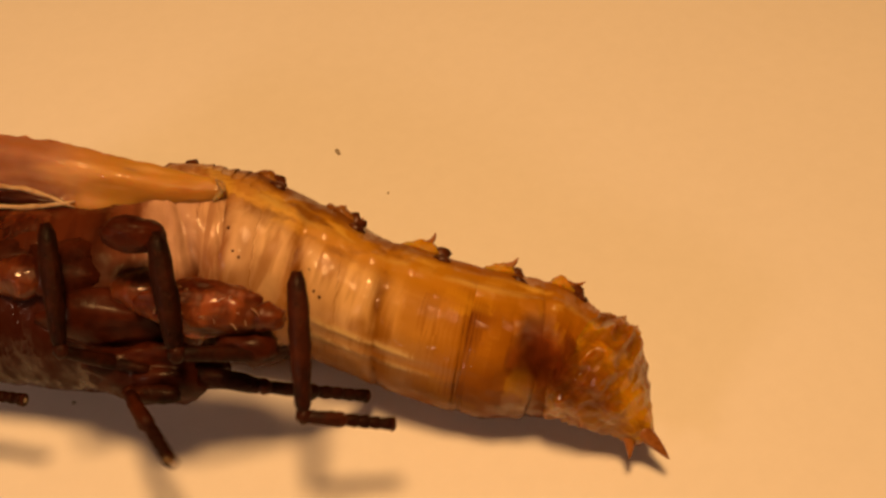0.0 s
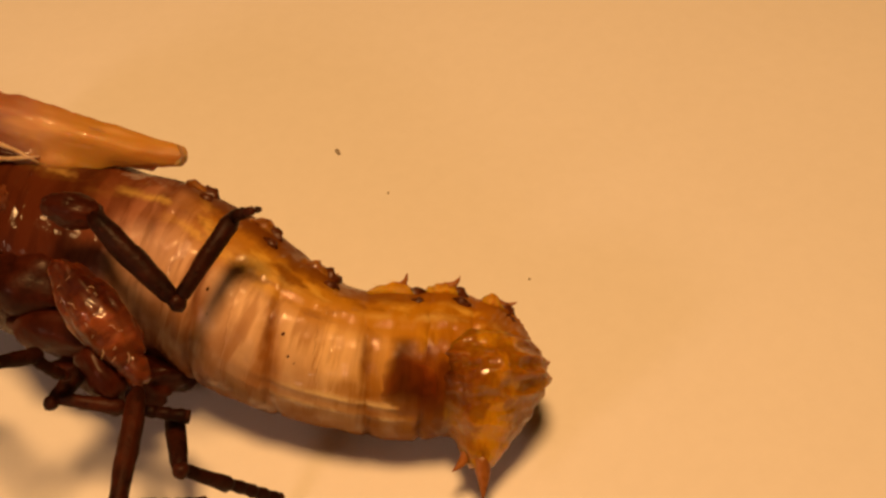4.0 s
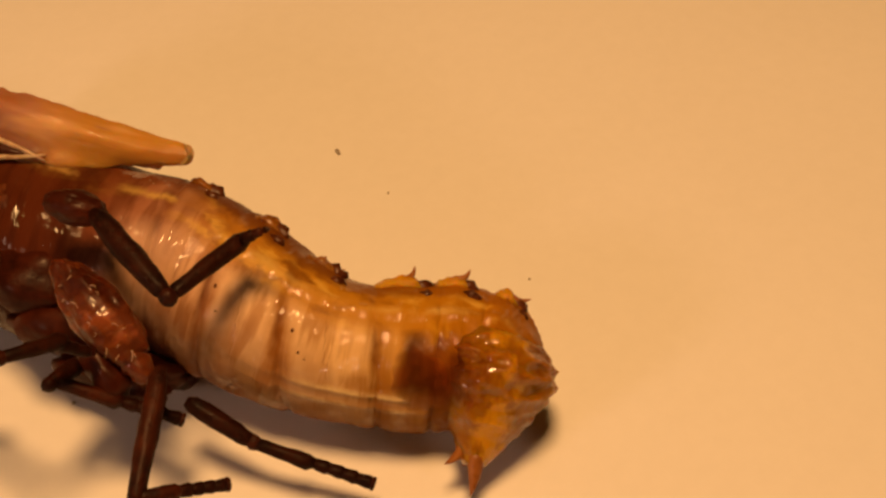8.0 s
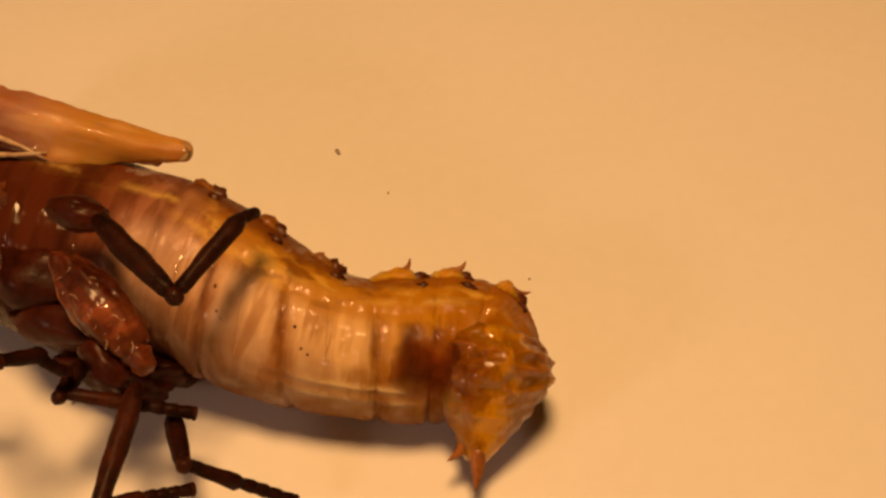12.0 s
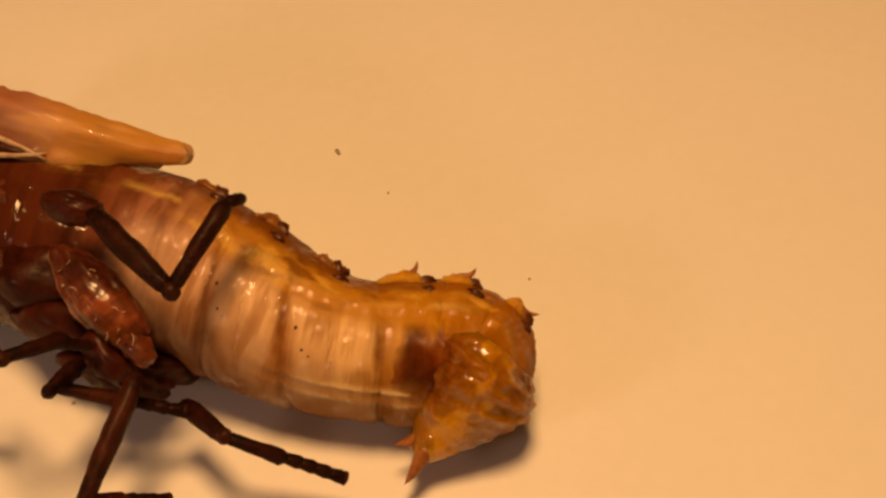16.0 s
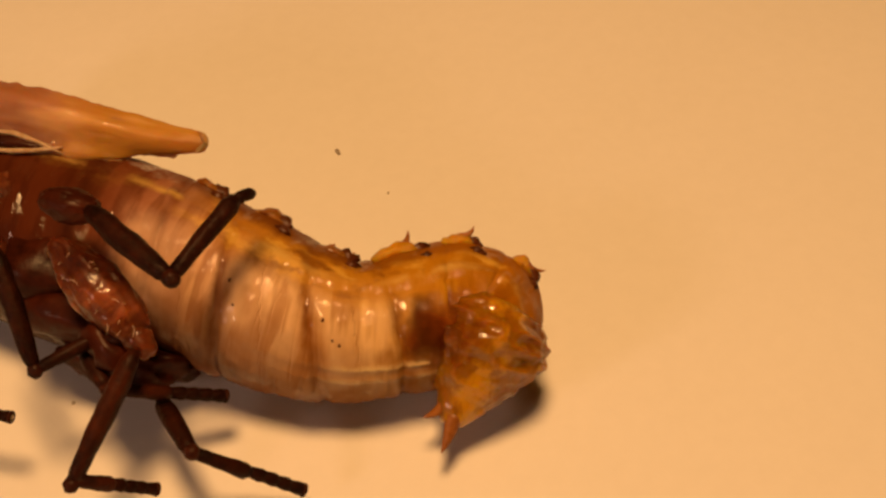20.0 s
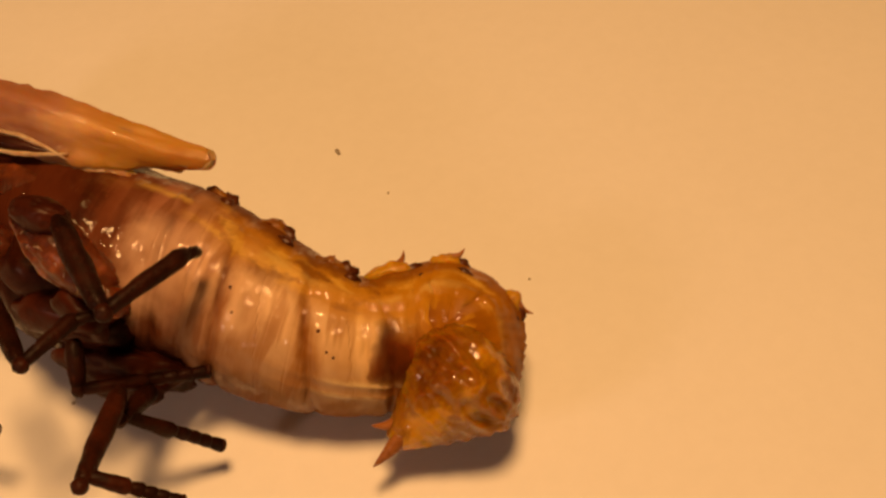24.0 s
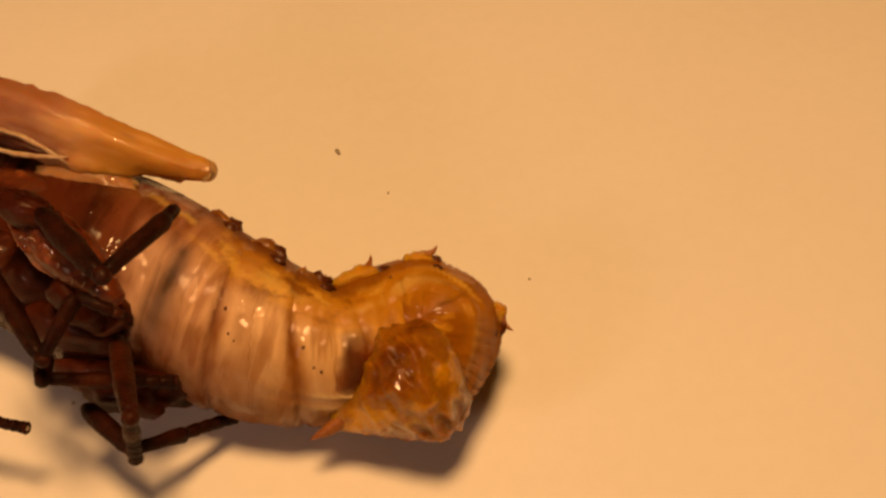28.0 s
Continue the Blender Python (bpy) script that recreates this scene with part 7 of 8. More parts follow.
    walk(parts['leg_d0'], [(r[0], mm(*r[1:])) for r in (
        (0, -4.08, -3.40, 2.01, -40.0, -2.2, 177.4), (0.3, -4.43, -3.40, 2.01, -39.7, 5.4, -173.5), (0.6, -4.78, -3.47, 1.95, -39.6, 6.3, -172.4),
        (1, -5.04, -3.50, 1.93, -38.4, 12.2, -165.1), (1.3, -5.22, -3.43, 1.98, -39.6, 5.9, -173.0), (1.6, -5.31, -3.43, 1.98, -39.8, 4.2, -174.9),
        (2, -5.57, -3.20, 2.18, -36.9, 16.7, -159.0), (2.5, -5.57, -3.06, 2.29, -21.5, -6.6, -115.1), (3, -5.57, -3.06, 2.29, -23.9, -3.4, -120.3),
        (3.5, -5.57, -3.06, 2.29, -23.1, -4.5, -118.6), (5.5, -5.57, -3.06, 2.29, -19.6, -8.4, -111.8), (6, -5.57, -3.06, 2.29, -18.6, -9.3, -110.2),
        (6.5, -5.59, -3.03, 2.32, -19.2, -11.8, -109.8), (7, -5.61, -3.00, 2.35, -19.8, -14.2, -109.4), (7.5, -5.61, -3.00, 2.35, -24.5, -20.2, -111.3),
        (8, -5.61, -3.00, 2.35, -30.7, -25.7, -113.7), (8.5, -5.64, -2.93, 2.41, -2.5, -21.5, -91.8), (9, -5.66, -2.86, 2.46, 13.9, -12.2, -76.3),
        (9.5, -5.61, -2.93, 2.41, 6.5, -14.4, -84.1), (10, -5.57, -3.00, 2.35, -3.4, -15.4, -93.0), (10.5, -5.57, -3.00, 2.35, -9.5, -8.7, -99.9),
        (11, -5.57, -3.00, 2.35, -14.3, -0.1, -107.6), (11.5, -5.57, -3.00, 2.35, -14.6, -6.0, -106.4), (12, -5.57, -3.00, 2.35, -15.3, -11.3, -105.6),
        (12.5, -5.57, -3.00, 2.35, -15.5, -12.1, -105.4), (14.5, -5.57, -3.00, 2.35, -16.2, -15.4, -105.0), (15, -5.57, -3.00, 2.35, -16.4, -16.2, -104.9),
        (15.5, -5.59, -3.00, 2.35, -20.7, -16.6, -109.2), (16, -5.61, -3.00, 2.35, -24.8, -16.7, -113.9), (16.5, -5.64, -2.93, 2.41, -0.1, -27.7, -90.0),
        (17, -5.66, -2.86, 2.46, 34.4, -30.5, -67.5), (17.5, -5.61, -2.86, 2.46, 29.5, -20.5, -63.0), (18, -5.57, -2.86, 2.46, 25.5, -7.9, -59.5),
        (18.5, -5.66, -2.86, 2.46, 21.1, -10.9, -67.5), (19, -5.75, -2.86, 2.46, 14.0, -12.2, -76.1), (19.5, -5.66, -2.86, 2.46, 20.5, -5.6, -65.8),
        (20, -5.57, -2.86, 2.46, 23.7, 5.8, -56.2), (20.5, -5.83, -2.79, 2.52, 23.8, 5.8, -55.9), (22.5, -5.75, -2.73, 2.58, 10.3, 38.9, -73.8),
        (23, -5.75, -2.79, 2.52, 10.9, 10.2, -75.0), (23.5, -5.75, -2.76, 2.55, 9.0, 18.6, -76.8), (24, -5.75, -2.73, 2.58, 6.3, 33.4, -80.2),
        (24.5, -5.79, -2.73, 2.58, 9.0, 18.6, -76.8), (25, -5.83, -2.73, 2.58, 10.9, 10.3, -74.9), (25.5, -5.83, -2.73, 2.58, 14.1, -11.9, -76.0),
        (26, -5.83, -2.73, 2.58, 14.8, -25.1, -80.0), (26.5, -5.88, -2.79, 2.52, 17.8, -28.5, -79.3), (27, -5.92, -2.86, 2.46, 22.1, -32.0, -78.5),
        (27.5, -6.05, -2.89, 2.43, 21.6, -28.6, -76.7), (28, -6.18, -2.93, 2.41, 21.1, -25.4, -75.1),
    )])
    walk(parts['leg_d1'], [(r[0], mm(*r[1:])) for r in (
        (0, -4.88, -3.36, 2.04, 31.8, -19.6, -58.7), (0.3, -5.22, -3.49, 1.94, 61.1, 52.5, 13.7), (0.6, -5.57, -3.57, 1.87, 66.8, 53.2, 23.6),
        (1, -5.80, -3.70, 1.76, 52.2, 44.4, 6.6), (1.3, -6.01, -3.53, 1.90, 39.9, -20.2, -42.3), (1.6, -6.10, -3.50, 1.92, 71.6, 65.0, 11.3),
        (2, -6.29, -3.47, 1.95, 52.6, 44.5, 7.5), (2.5, -5.86, -3.69, 2.37, 41.4, 17.7, 0.3), (3, -5.92, -3.66, 2.33, 40.2, 9.9, -2.8),
        (3.5, -5.90, -3.67, 2.35, 40.2, 10.3, -2.9), (5.5, -5.83, -3.70, 2.40, 40.2, 11.3, -3.2), (6, -5.81, -3.71, 2.41, 40.2, 11.4, -3.4),
        (6.5, -5.82, -3.67, 2.46, 42.0, 20.9, 0.6), (7, -5.84, -3.63, 2.52, 43.9, 27.1, 2.8), (7.5, -5.85, -3.60, 2.59, 42.6, 25.5, -1.5),
        (8, -5.86, -3.56, 2.65, 41.0, 22.6, -6.3), (8.5, -5.66, -3.61, 2.67, 62.5, 51.2, 19.1), (9, -5.48, -3.60, 2.63, 98.5, 62.5, 47.3),
        (9.5, -5.54, -3.65, 2.59, 65.4, 50.3, 27.6), (10, -5.61, -3.70, 2.54, 45.9, 29.4, 9.8), (10.5, -5.69, -3.69, 2.46, 43.6, 24.3, 6.1),
        (11, -5.78, -3.67, 2.35, 41.5, 17.3, 1.6), (11.5, -5.77, -3.67, 2.42, 41.6, 17.9, 1.3), (12, -5.75, -3.66, 2.49, 41.6, 18.5, 0.9),
        (12.5, -5.75, -3.66, 2.50, 41.8, 19.4, 1.4), (14.5, -5.75, -3.65, 2.54, 42.8, 22.4, 3.3), (15, -5.74, -3.65, 2.55, 43.0, 23.1, 3.8),
        (15.5, -5.81, -3.62, 2.55, 42.9, 23.2, 3.0), (16, -5.88, -3.60, 2.55, 42.7, 23.1, 2.1), (16.5, -5.64, -3.54, 2.73, 55.0, 47.2, 9.2),
        (17, -5.42, -3.43, 2.82, 70.1, 63.6, 11.2), (17.5, -5.28, -3.52, 2.74, 66.2, 55.2, 18.7), (18, -5.17, -3.54, 2.57, 57.4, 44.8, 20.5),
        (18.5, -5.36, -3.59, 2.61, 54.1, 41.2, 18.6), (19, -5.56, -3.60, 2.63, 50.6, 36.8, 15.9), (19.5, -5.33, -3.59, 2.54, 49.9, 34.8, 18.1),
        (20, -5.13, -3.52, 2.38, 48.5, 32.0, 19.3), (20.5, -5.39, -3.45, 2.44, 66.3, 54.5, 20.1), (22.5, -5.57, -3.32, 2.07, 43.8, 21.8, 18.8),
        (23, -5.55, -3.54, 2.38, 41.5, 14.8, 19.0), (23.5, -5.58, -3.48, 2.30, 41.1, 13.4, 18.8), (24, -5.63, -3.38, 2.14, 40.6, 11.2, 18.1),
        (24.5, -5.62, -3.45, 2.32, 39.8, -4.1, 4.9), (25, -5.63, -3.47, 2.44, 39.9, -3.1, 3.7), (25.5, -5.65, -3.47, 2.74, 42.4, 17.8, 14.4),
        (26, -5.72, -3.36, 2.88, 49.7, 33.4, 22.6), (26.5, -5.76, -3.39, 2.85, 47.0, 29.4, 17.6), (27, -5.81, -3.43, 2.82, 44.5, 24.6, 12.5),
        (27.5, -5.91, -3.49, 2.77, 43.8, 22.4, 12.5), (28, -6.02, -3.56, 2.71, 43.1, 20.1, 12.5),
    )])
    walk(parts['leg_e0'], [(r[0], mm(*r[1:])) for r in (
        (0, -5.99, -1.74, 4.18, 5.7, 39.7, -81.0), (0.3, -6.16, -1.61, 4.29, 3.1, 39.9, -85.1), (0.6, -6.20, -1.48, 4.40, 4.5, 39.8, -83.0),
        (1, -6.67, -1.58, 4.32, 2.5, 39.9, -86.1), (1.3, -6.84, -1.64, 4.27, 4.4, 39.8, -83.1), (1.6, -7.18, -1.77, 4.16, 5.9, 39.6, -80.7),
        (2, -7.35, -2.82, 3.28, 41.0, -28.5, -55.3), (2.5, -7.35, -3.08, 3.06, 43.7, -28.9, -50.0), (3, -7.35, -3.08, 3.06, 48.3, -32.8, -47.2),
        (3.5, -7.35, -3.08, 3.06, 48.5, -32.8, -46.7), (5.5, -7.35, -3.08, 3.06, 48.9, -32.9, -44.9), (6, -7.35, -3.08, 3.06, 49.0, -32.9, -44.5),
        (6.5, -7.35, -3.14, 3.01, 51.4, -35.0, -41.5), (7, -7.35, -3.21, 2.95, 53.5, -36.9, -38.4), (7.5, -7.35, -3.27, 2.90, 55.4, -38.9, -36.5),
        (8, -7.35, -3.34, 2.85, 57.1, -40.8, -34.5), (8.5, -7.35, -3.21, 2.95, 52.6, -36.0, -39.2), (9, -7.35, -3.08, 3.06, 47.5, -31.1, -43.4),
        (9.5, -7.05, -2.43, 3.61, 26.1, -6.4, -57.7), (10, -6.75, -1.77, 4.16, 12.3, 38.4, -70.6), (10.5, -6.97, -2.43, 3.61, 23.4, -3.8, -60.7),
        (11, -7.18, -3.08, 3.06, 43.6, -29.0, -50.3), (11.5, -7.18, -3.01, 3.12, 44.0, -29.7, -51.2), (12, -7.18, -2.95, 3.17, 44.3, -30.3, -52.0),
        (12.5, -7.18, -2.97, 3.15, 44.8, -30.6, -51.4), (14.5, -7.18, -3.06, 3.08, 46.8, -31.7, -48.9), (15, -7.18, -3.08, 3.06, 47.2, -32.0, -48.3),
        (15.5, -7.18, -3.08, 3.06, 49.0, -33.5, -47.2), (16, -7.18, -3.08, 3.06, 50.9, -35.0, -46.1), (16.5, -6.92, -2.69, 3.39, 33.8, -23.4, -59.8),
        (17, -6.67, -2.30, 3.72, 17.7, -9.1, -70.9), (17.5, -6.92, -2.69, 3.39, 31.0, -21.6, -61.9), (18, -7.18, -3.08, 3.06, 46.1, -31.8, -51.1),
        (18.5, -7.18, -3.21, 2.95, 49.1, -33.8, -48.4), (19, -7.18, -3.34, 2.85, 51.8, -35.7, -45.5), (19.5, -6.97, -2.69, 3.39, 30.0, -14.6, -57.0),
        (20, -6.75, -2.04, 3.94, 14.9, 37.6, -66.5), (20.5, -6.84, -2.82, 3.28, 24.2, -14.6, -65.5), (22.5, -6.84, -2.82, 3.28, 28.2, -20.3, -64.5),
        (23, -6.75, -2.43, 3.61, 22.6, -5.6, -62.8), (23.5, -6.80, -2.49, 3.56, 25.3, -9.7, -61.0), (24, -6.84, -2.56, 3.50, 28.1, -13.5, -59.3),
        (24.5, -6.84, -2.43, 3.61, 24.8, -3.5, -58.3), (25, -6.84, -2.30, 3.72, 22.3, 10.7, -57.1), (25.5, -6.80, -2.30, 3.72, 27.0, -2.2, -53.7),
        (26, -6.75, -2.30, 3.72, 32.0, -11.2, -50.4), (26.5, -6.75, -2.33, 3.69, 32.8, -11.5, -49.1), (27, -6.75, -2.36, 3.67, 33.5, -11.9, -47.9),
        (27.5, -6.80, -2.33, 3.69, 29.5, -5.8, -51.2), (28, -6.84, -2.30, 3.72, 25.6, 1.8, -54.4),
    )])
    walk(parts['leg_e1'], [(r[0], mm(*r[1:])) for r in (
        (0, -5.76, -3.21, 2.95, 58.5, 45.2, 22.8), (0.3, -6.03, -3.09, 3.06, 39.6, 6.0, -7.2), (0.6, -6.02, -2.95, 3.17, 47.3, 38.3, 1.0),
        (1, -6.57, -3.06, 3.08, 36.5, 17.6, -22.2), (1.3, -6.66, -3.12, 3.03, 39.2, 11.7, -10.5), (1.6, -6.94, -3.24, 2.93, 39.6, -6.0, 7.2),
        (2, -6.42, -4.16, 4.17, 98.3, 53.4, 70.7), (2.5, -6.26, -4.37, 3.99, 54.3, 38.3, 50.5), (3, -6.26, -4.25, 4.09, 70.2, 46.9, 64.4),
        (3.5, -6.25, -4.25, 4.10, 67.4, 45.9, 63.6), (5.5, -6.20, -4.22, 4.11, 58.6, 42.1, 60.3), (6, -6.19, -4.21, 4.11, 56.6, 40.9, 58.9),
        (6.5, -6.16, -4.19, 4.11, 50.7, 36.5, 54.8), (7, -6.14, -4.17, 4.11, 46.0, 31.5, 50.5), (7.5, -6.14, -4.17, 4.11, 44.3, 28.3, 46.6),
        (8, -6.14, -4.17, 4.11, 42.7, 24.8, 42.4), (8.5, -6.14, -4.20, 4.09, 40.0, 16.7, 34.8), (9, -6.15, -4.21, 4.06, 38.3, 5.2, 24.9),
        (9.5, -6.03, -4.05, 3.82, 40.7, 18.1, 34.9), (10, -6.25, -3.20, 2.96, 49.5, 32.4, 27.6), (10.5, -6.02, -4.11, 3.74, 45.8, 30.4, 47.8),
        (11, -6.11, -4.37, 3.99, 48.4, 34.0, 51.9), (11.5, -6.15, -4.30, 4.06, 56.6, 40.6, 56.9), (12, -6.19, -4.22, 4.12, 67.3, 45.8, 60.8),
        (12.5, -6.17, -4.23, 4.11, 59.8, 42.5, 59.6), (14.5, -6.12, -4.27, 4.08, 40.4, 24.7, 49.3), (15, -6.11, -4.28, 4.07, 37.9, 19.4, 46.6),
        (15.5, -6.11, -4.24, 4.11, 40.1, 22.5, 46.0), (16, -6.11, -4.19, 4.14, 42.4, 25.4, 45.1), (16.5, -6.05, -4.19, 4.14, 39.4, 16.8, 37.5),
        (17, -6.05, -4.10, 4.03, 37.8, 5.1, 27.4), (17.5, -6.09, -4.25, 4.09, 47.8, 31.3, 42.6), (18, -6.19, -4.31, 4.04, 75.7, 49.9, 54.1),
        (18.5, -6.15, -4.37, 3.99, 50.2, 35.4, 51.4), (19, -6.11, -4.43, 3.94, 37.1, 18.0, 46.7), (19.5, -5.95, -4.25, 3.88, 36.5, 13.4, 41.9),
        (20, -6.14, -3.44, 2.76, 34.0, -1.9, 35.3), (20.5, -6.06, -4.52, 3.77, 32.8, 2.7, 41.6), (22.5, -6.07, -4.43, 3.94, 29.0, 3.9, 51.0),
        (23, -5.88, -4.13, 3.80, 27.4, 12.5, 59.7), (23.5, -5.88, -4.16, 3.88, 26.6, 7.2, 57.3), (24, -5.88, -4.17, 3.95, 26.3, 1.0, 54.5),
        (24.5, -5.83, -4.06, 3.73, 28.9, 4.8, 51.7), (25, -5.81, -3.89, 3.36, 31.0, 6.6, 48.8), (25.5, -5.66, -3.85, 3.79, 25.4, 1.8, 56.5),
        (26, -5.55, -3.75, 4.09, 20.4, -7.4, 61.3), (26.5, -5.52, -3.76, 4.08, 17.0, -0.8, 68.4), (27, -5.49, -3.76, 4.06, 13.3, 4.5, 74.7),
        (27.5, -5.59, -3.82, 3.89, 15.4, -10.9, 68.3), (28, -5.72, -3.87, 3.66, 21.7, -34.4, 54.8),
    )])
    walk(parts['leg_e2'], [(r[0], mm(*r[1:])) for r in (
        (0, -5.15, -2.95, 2.29, 39.1, 9.0, -10.8), (0.3, -5.00, -3.22, 2.95, 39.6, 5.0, 15.8), (0.6, -5.27, -2.94, 2.57, 43.5, -22.7, -8.3),
        (1, -5.64, -3.43, 2.76, 36.9, 16.8, -21.1), (1.3, -5.66, -3.30, 2.82, 43.2, -21.2, -27.9), (1.6, -5.90, -3.11, 3.04, 58.6, 48.3, 16.1),
        (2, -6.25, -3.68, 3.48, 54.1, 58.0, -5.9), (2.5, -5.82, -3.83, 3.44, 69.4, 57.3, 20.1), (3, -6.00, -3.71, 3.45, 43.1, 48.7, -17.9),
        (3.5, -5.98, -3.70, 3.46, 48.8, 52.5, -9.8), (5.5, -5.87, -3.64, 3.50, 69.0, 55.3, 23.4), (6, -5.84, -3.63, 3.52, 71.3, 53.9, 30.5),
        (6.5, -5.75, -3.60, 3.58, 77.4, 55.7, 36.4), (7, -5.66, -3.58, 3.65, 83.9, 57.2, 42.5), (7.5, -5.60, -3.60, 3.69, 73.1, 54.4, 32.5),
        (8, -5.55, -3.62, 3.73, 63.9, 50.6, 23.4), (8.5, -5.43, -3.70, 3.83, 64.4, 48.8, 29.1), (9, -5.29, -3.81, 3.97, 63.8, 46.7, 34.4),
        (9.5, -5.32, -3.55, 3.54, 52.7, 36.1, 37.2), (10, -5.57, -2.85, 2.47, 45.8, -29.6, -8.5), (10.5, -5.51, -3.53, 3.28, 59.1, 42.8, 33.6),
        (11, -5.65, -3.79, 3.49, 69.0, 57.0, 20.1), (11.5, -5.77, -3.72, 3.47, 68.8, 58.7, 17.0), (12, -5.88, -3.68, 3.48, 68.4, 60.3, 13.6),
        (12.5, -5.83, -3.66, 3.50, 68.7, 58.7, 16.6), (14.5, -5.59, -3.66, 3.71, 65.9, 51.3, 26.2), (15, -5.53, -3.67, 3.77, 64.4, 49.2, 27.9),
        (15.5, -5.53, -3.64, 3.76, 63.8, 47.7, 30.7), (16, -5.54, -3.62, 3.76, 62.7, 46.1, 33.3), (16.5, -5.36, -3.66, 3.88, 62.5, 45.6, 34.6),
        (17, -5.21, -3.66, 3.94, 61.8, 44.9, 35.3), (17.5, -5.53, -3.74, 3.63, 67.8, 55.5, 20.8), (18, -5.84, -3.84, 3.35, 56.1, 60.0, -4.9),
        (18.5, -5.69, -3.80, 3.48, 69.5, 52.8, 29.8), (19, -5.52, -3.81, 3.67, 51.2, 35.0, 44.3), (19.5, -5.29, -3.66, 3.67, 50.2, 33.3, 34.6),
        (20, -5.36, -2.88, 2.79, 42.9, -19.4, -14.7), (20.5, -5.37, -3.90, 3.72, 47.0, 28.6, 29.6), (22.5, -5.49, -3.72, 3.88, 50.9, 34.9, 45.1),
        (23, -5.42, -3.36, 3.60, 38.8, -6.3, 13.1), (23.5, -5.38, -3.38, 3.77, 38.8, 8.8, 26.7), (24, -5.34, -3.41, 3.94, 39.8, 16.3, 34.9),
        (24.5, -5.25, -3.34, 3.65, 44.6, 26.1, 37.6), (25, -5.20, -3.20, 3.26, 51.2, 34.6, 38.8), (25.5, -5.13, -3.06, 3.76, 37.7, 14.6, -18.1),
        (26, -5.08, -2.91, 4.22, 35.4, 19.9, -25.6), (26.5, -5.16, -2.86, 4.09, 35.5, 19.8, -25.4), (27, -5.23, -2.83, 3.99, 35.6, 19.7, -25.2),
        (27.5, -5.24, -2.93, 4.08, 35.8, 19.1, -24.4), (28, -5.22, -3.16, 4.25, 37.4, 15.5, -19.3),
    )])
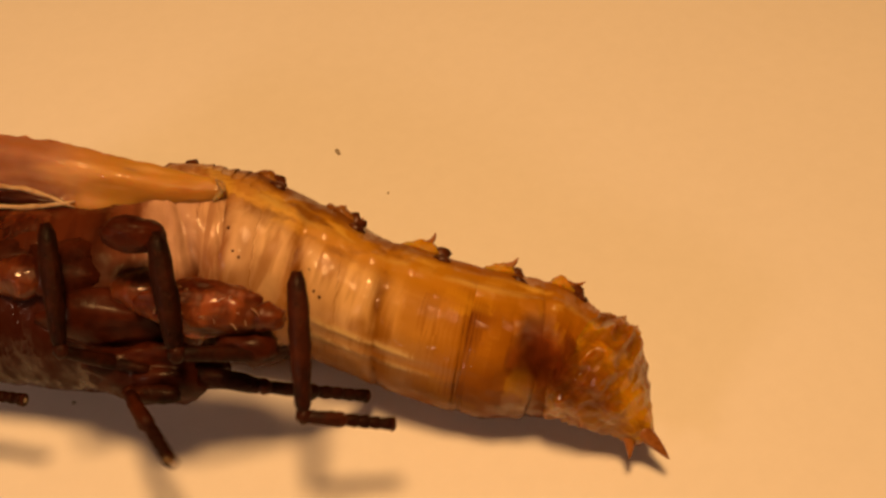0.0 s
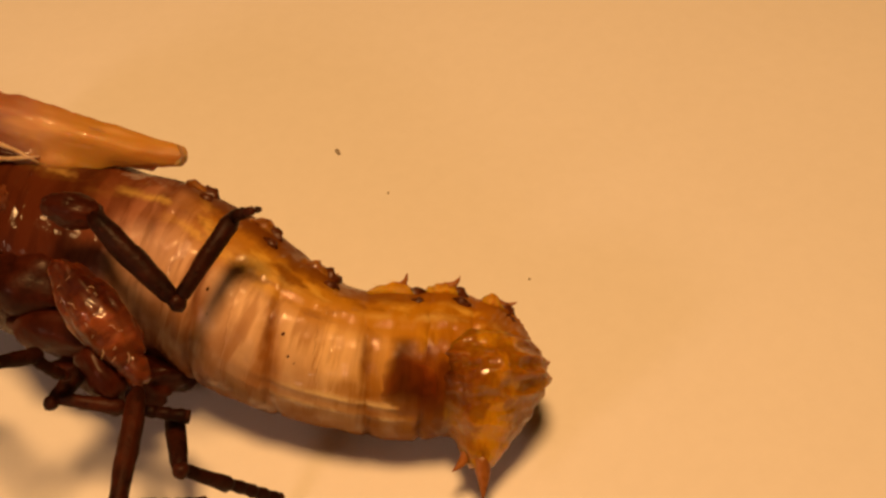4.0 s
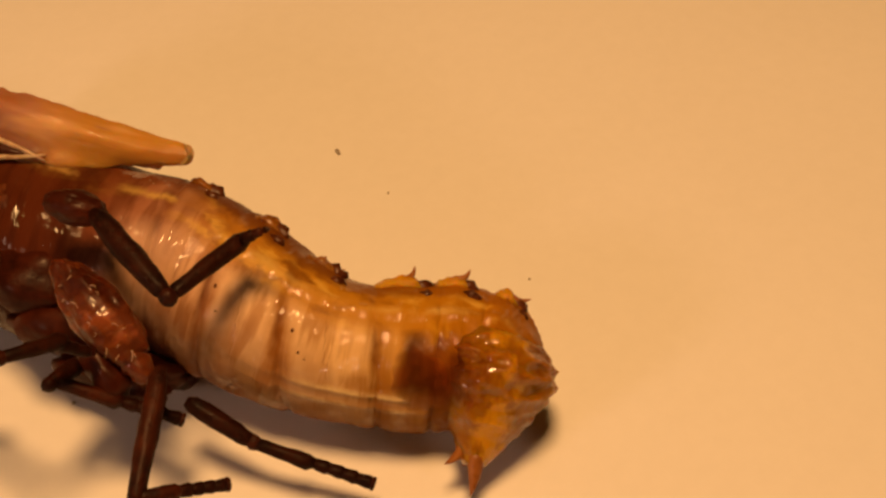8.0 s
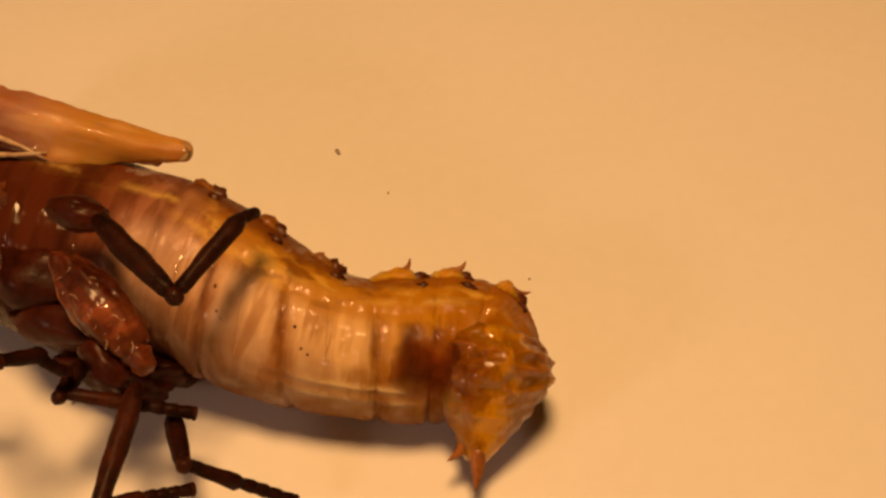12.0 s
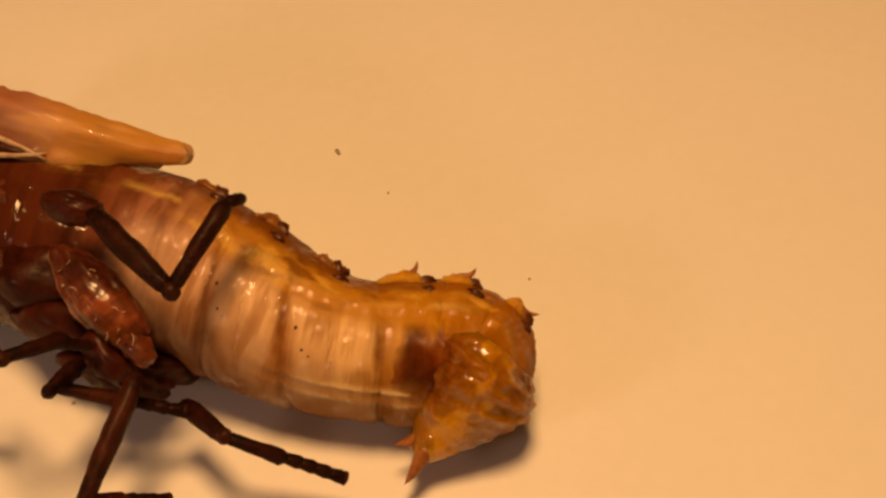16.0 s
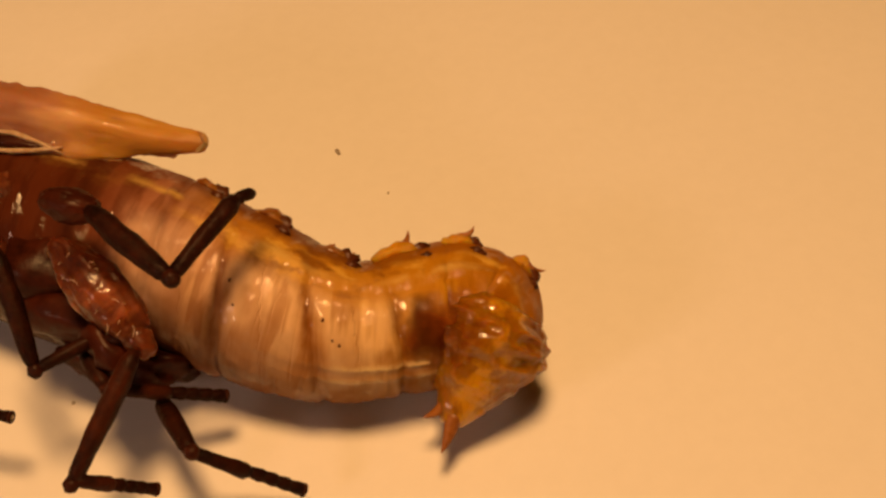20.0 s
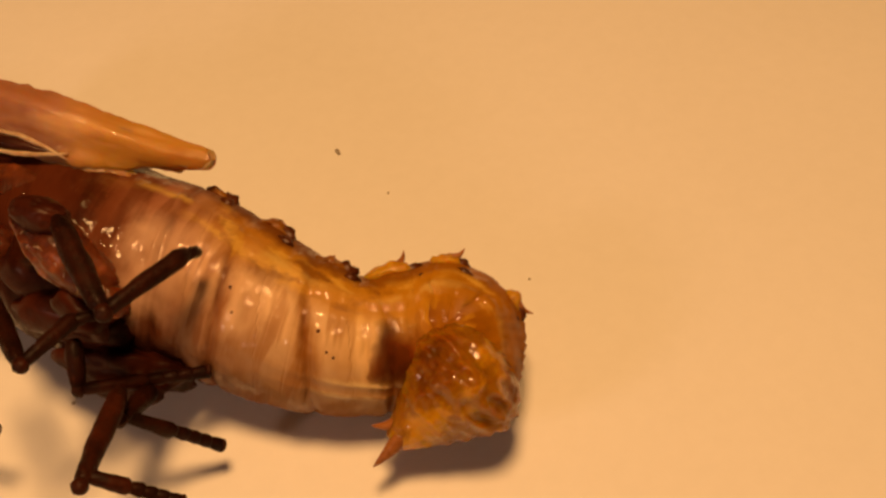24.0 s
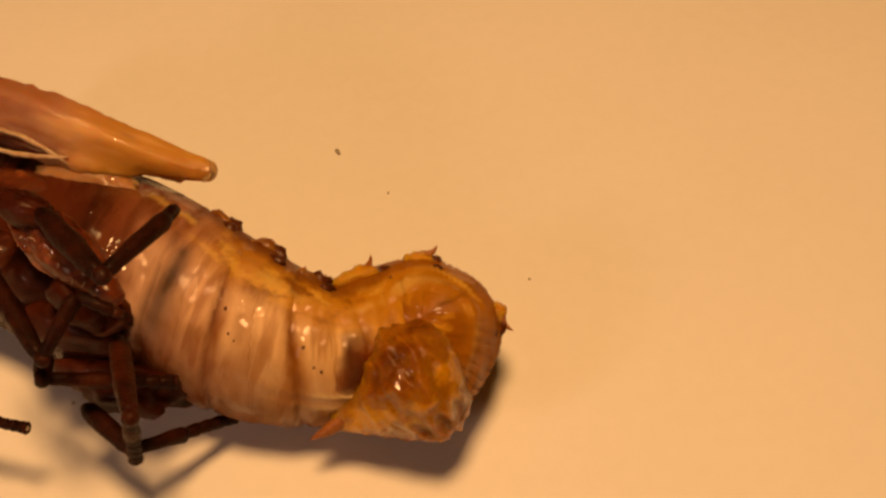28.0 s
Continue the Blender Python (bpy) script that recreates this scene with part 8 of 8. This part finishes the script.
    walk(parts['leg_f0'], [(r[0], mm(*r[1:])) for r in (
        (0, -7.58, -3.22, 1.90, 39.6, -3.1, -12.4), (0.3, -7.94, -3.22, 1.90, 39.6, -1.7, -10.7), (0.6, -8.29, -3.22, 1.90, 39.7, 0.4, -8.6),
        (1, -8.29, -3.06, 2.03, 39.6, 2.2, -8.5), (1.3, -8.29, -2.94, 2.13, 39.6, 4.3, -8.1), (1.6, -8.29, -2.82, 2.23, 39.6, 6.3, -7.6),
        (2, -8.29, -2.75, 2.29, 39.5, 6.6, -7.9), (2.5, -8.29, -2.77, 2.28, 39.6, 6.5, -7.9), (3, -8.28, -2.79, 2.26, 39.6, 6.5, -7.8),
        (3.5, -8.28, -2.81, 2.24, 39.6, 6.4, -7.7), (5.5, -8.26, -2.89, 2.18, 39.6, 6.3, -7.5), (6, -8.25, -2.91, 2.16, 39.6, 6.2, -7.5),
        (6.5, -8.25, -2.93, 2.15, 39.6, 6.2, -7.4), (7, -8.24, -2.94, 2.13, 39.6, 6.1, -7.4), (7.5, -8.24, -2.96, 2.12, 39.6, 6.1, -7.3),
        (8, -8.23, -2.98, 2.10, 39.6, 5.5, -7.5), (8.5, -8.22, -3.00, 2.08, 39.6, 4.9, -7.8), (9, -8.22, -3.02, 2.07, 39.6, 4.4, -8.0),
        (9.5, -8.21, -3.04, 2.05, 39.5, 4.1, -8.1), (10, -8.21, -3.06, 2.03, 39.5, 3.8, -8.2), (10.5, -8.20, -3.08, 2.02, 39.5, 3.5, -8.3),
        (11, -8.20, -3.10, 2.00, 39.6, 3.3, -8.3), (11.5, -8.19, -3.12, 1.99, 39.6, 3.0, -8.4), (12, -8.19, -3.14, 1.97, 39.6, 2.8, -8.4),
        (12.5, -8.18, -3.16, 1.95, 39.6, 2.6, -8.5), (14.5, -8.16, -3.23, 1.89, 39.6, 1.9, -8.5), (15, -8.16, -3.25, 1.87, 39.6, 1.7, -8.6),
        (15.5, -8.15, -3.27, 1.86, 39.6, 1.5, -8.6), (16, -8.15, -3.29, 1.84, 39.6, 1.4, -8.6), (16.5, -8.14, -3.31, 1.82, 39.6, 1.2, -8.6),
        (17, -8.14, -3.33, 1.81, 39.6, 1.1, -8.6), (17.5, -8.13, -3.35, 1.79, 39.6, 0.9, -8.6), (18, -8.13, -3.37, 1.78, 39.6, 0.8, -8.6),
        (18.5, -8.12, -3.39, 1.76, 39.6, 0.6, -8.6), (19, -8.12, -3.41, 1.74, 39.7, 0.5, -8.6), (19.5, -8.11, -3.42, 1.73, 39.7, 0.4, -8.5),
        (20, -7.80, -3.44, 1.72, 39.7, -2.2, -10.6), (20.5, -8.11, -3.42, 1.73, 39.7, 0.4, -8.5), (22.5, -8.03, -3.51, 1.66, 39.8, -4.4, -12.7),
        (23, -8.00, -3.53, 1.64, 39.8, -5.2, -13.4), (23.5, -7.98, -3.55, 1.62, 39.9, -5.8, -14.1), (24, -7.96, -3.57, 1.60, 39.9, -6.4, -14.8),
        (24.5, -7.94, -3.59, 1.59, 39.9, -6.9, -15.4), (25, -7.83, -3.63, 1.56, 39.8, -5.5, -14.6), (25.5, -7.83, -3.65, 1.54, 39.9, -6.6, -15.5),
        (26, -7.83, -3.66, 1.53, 40.0, -7.6, -16.3), (26.5, -7.67, -3.59, 1.59, 39.6, -5.2, -16.1), (27, -7.56, -3.56, 1.61, 39.1, -1.5, -15.7),
        (27.5, -7.54, -3.54, 1.63, 39.3, -2.9, -15.4), (28, -7.51, -3.53, 1.64, 39.6, -4.2, -15.1),
    )])
    walk(parts["leg_root"], [(t, Matrix.LocRotScale(m.translation, pose_at("metathorax", t).to_quaternion(), None)) for t, m in tracks["leg_a0"]])
    # where along the body the dark red skin shows
    slides = ((0, 7.80), (0.5, 7.60), (1, 7.30), (1.5, 6.95), (2, 6.70), (3, 6.60), (17, 6.58), (20, 6.42), (23, 6.02), (25, 5.86), (28, 5.76))
    # the tail's root and the rings between the segments follow their neighbours
    times = [t for t, m in tracks["abdomen_1"]]
    root = [(t, pose_at("tail_tip", t) @ mm(0.70, 0, 0.12)) for t in times]
    walk(parts["tail_root"], path("tail_root", root))
    chain = {t: [pose_at(key, t) for key in SEGMENTS] for t in times}
    for u, home, ring in sleeves + [(0.0, "", parts["membrane"])]:
        rows = []
        for t in times:
            if not home:
                u = float(np.interp(t, [a for a, b in slides], [b for a, b in slides]))
            poses = chain[t]
            turns = [m.to_quaternion() for m in poses]
            for a, b in zip(turns, turns[1:]):
                b.make_compatible(a)
            place = Vector([along_body([m.translation[c] for m in poses], u) for c in range(3)])
            turn = Quaternion([along_body([q[c] for q in turns], u) for c in range(4)]).normalized()
            rows.append((t, (poses[SEGMENTS.index(home)].inverted() if home else Matrix()) @ Matrix.LocRotScale(place, turn, None)))
        walk(ring, rows)


motions()
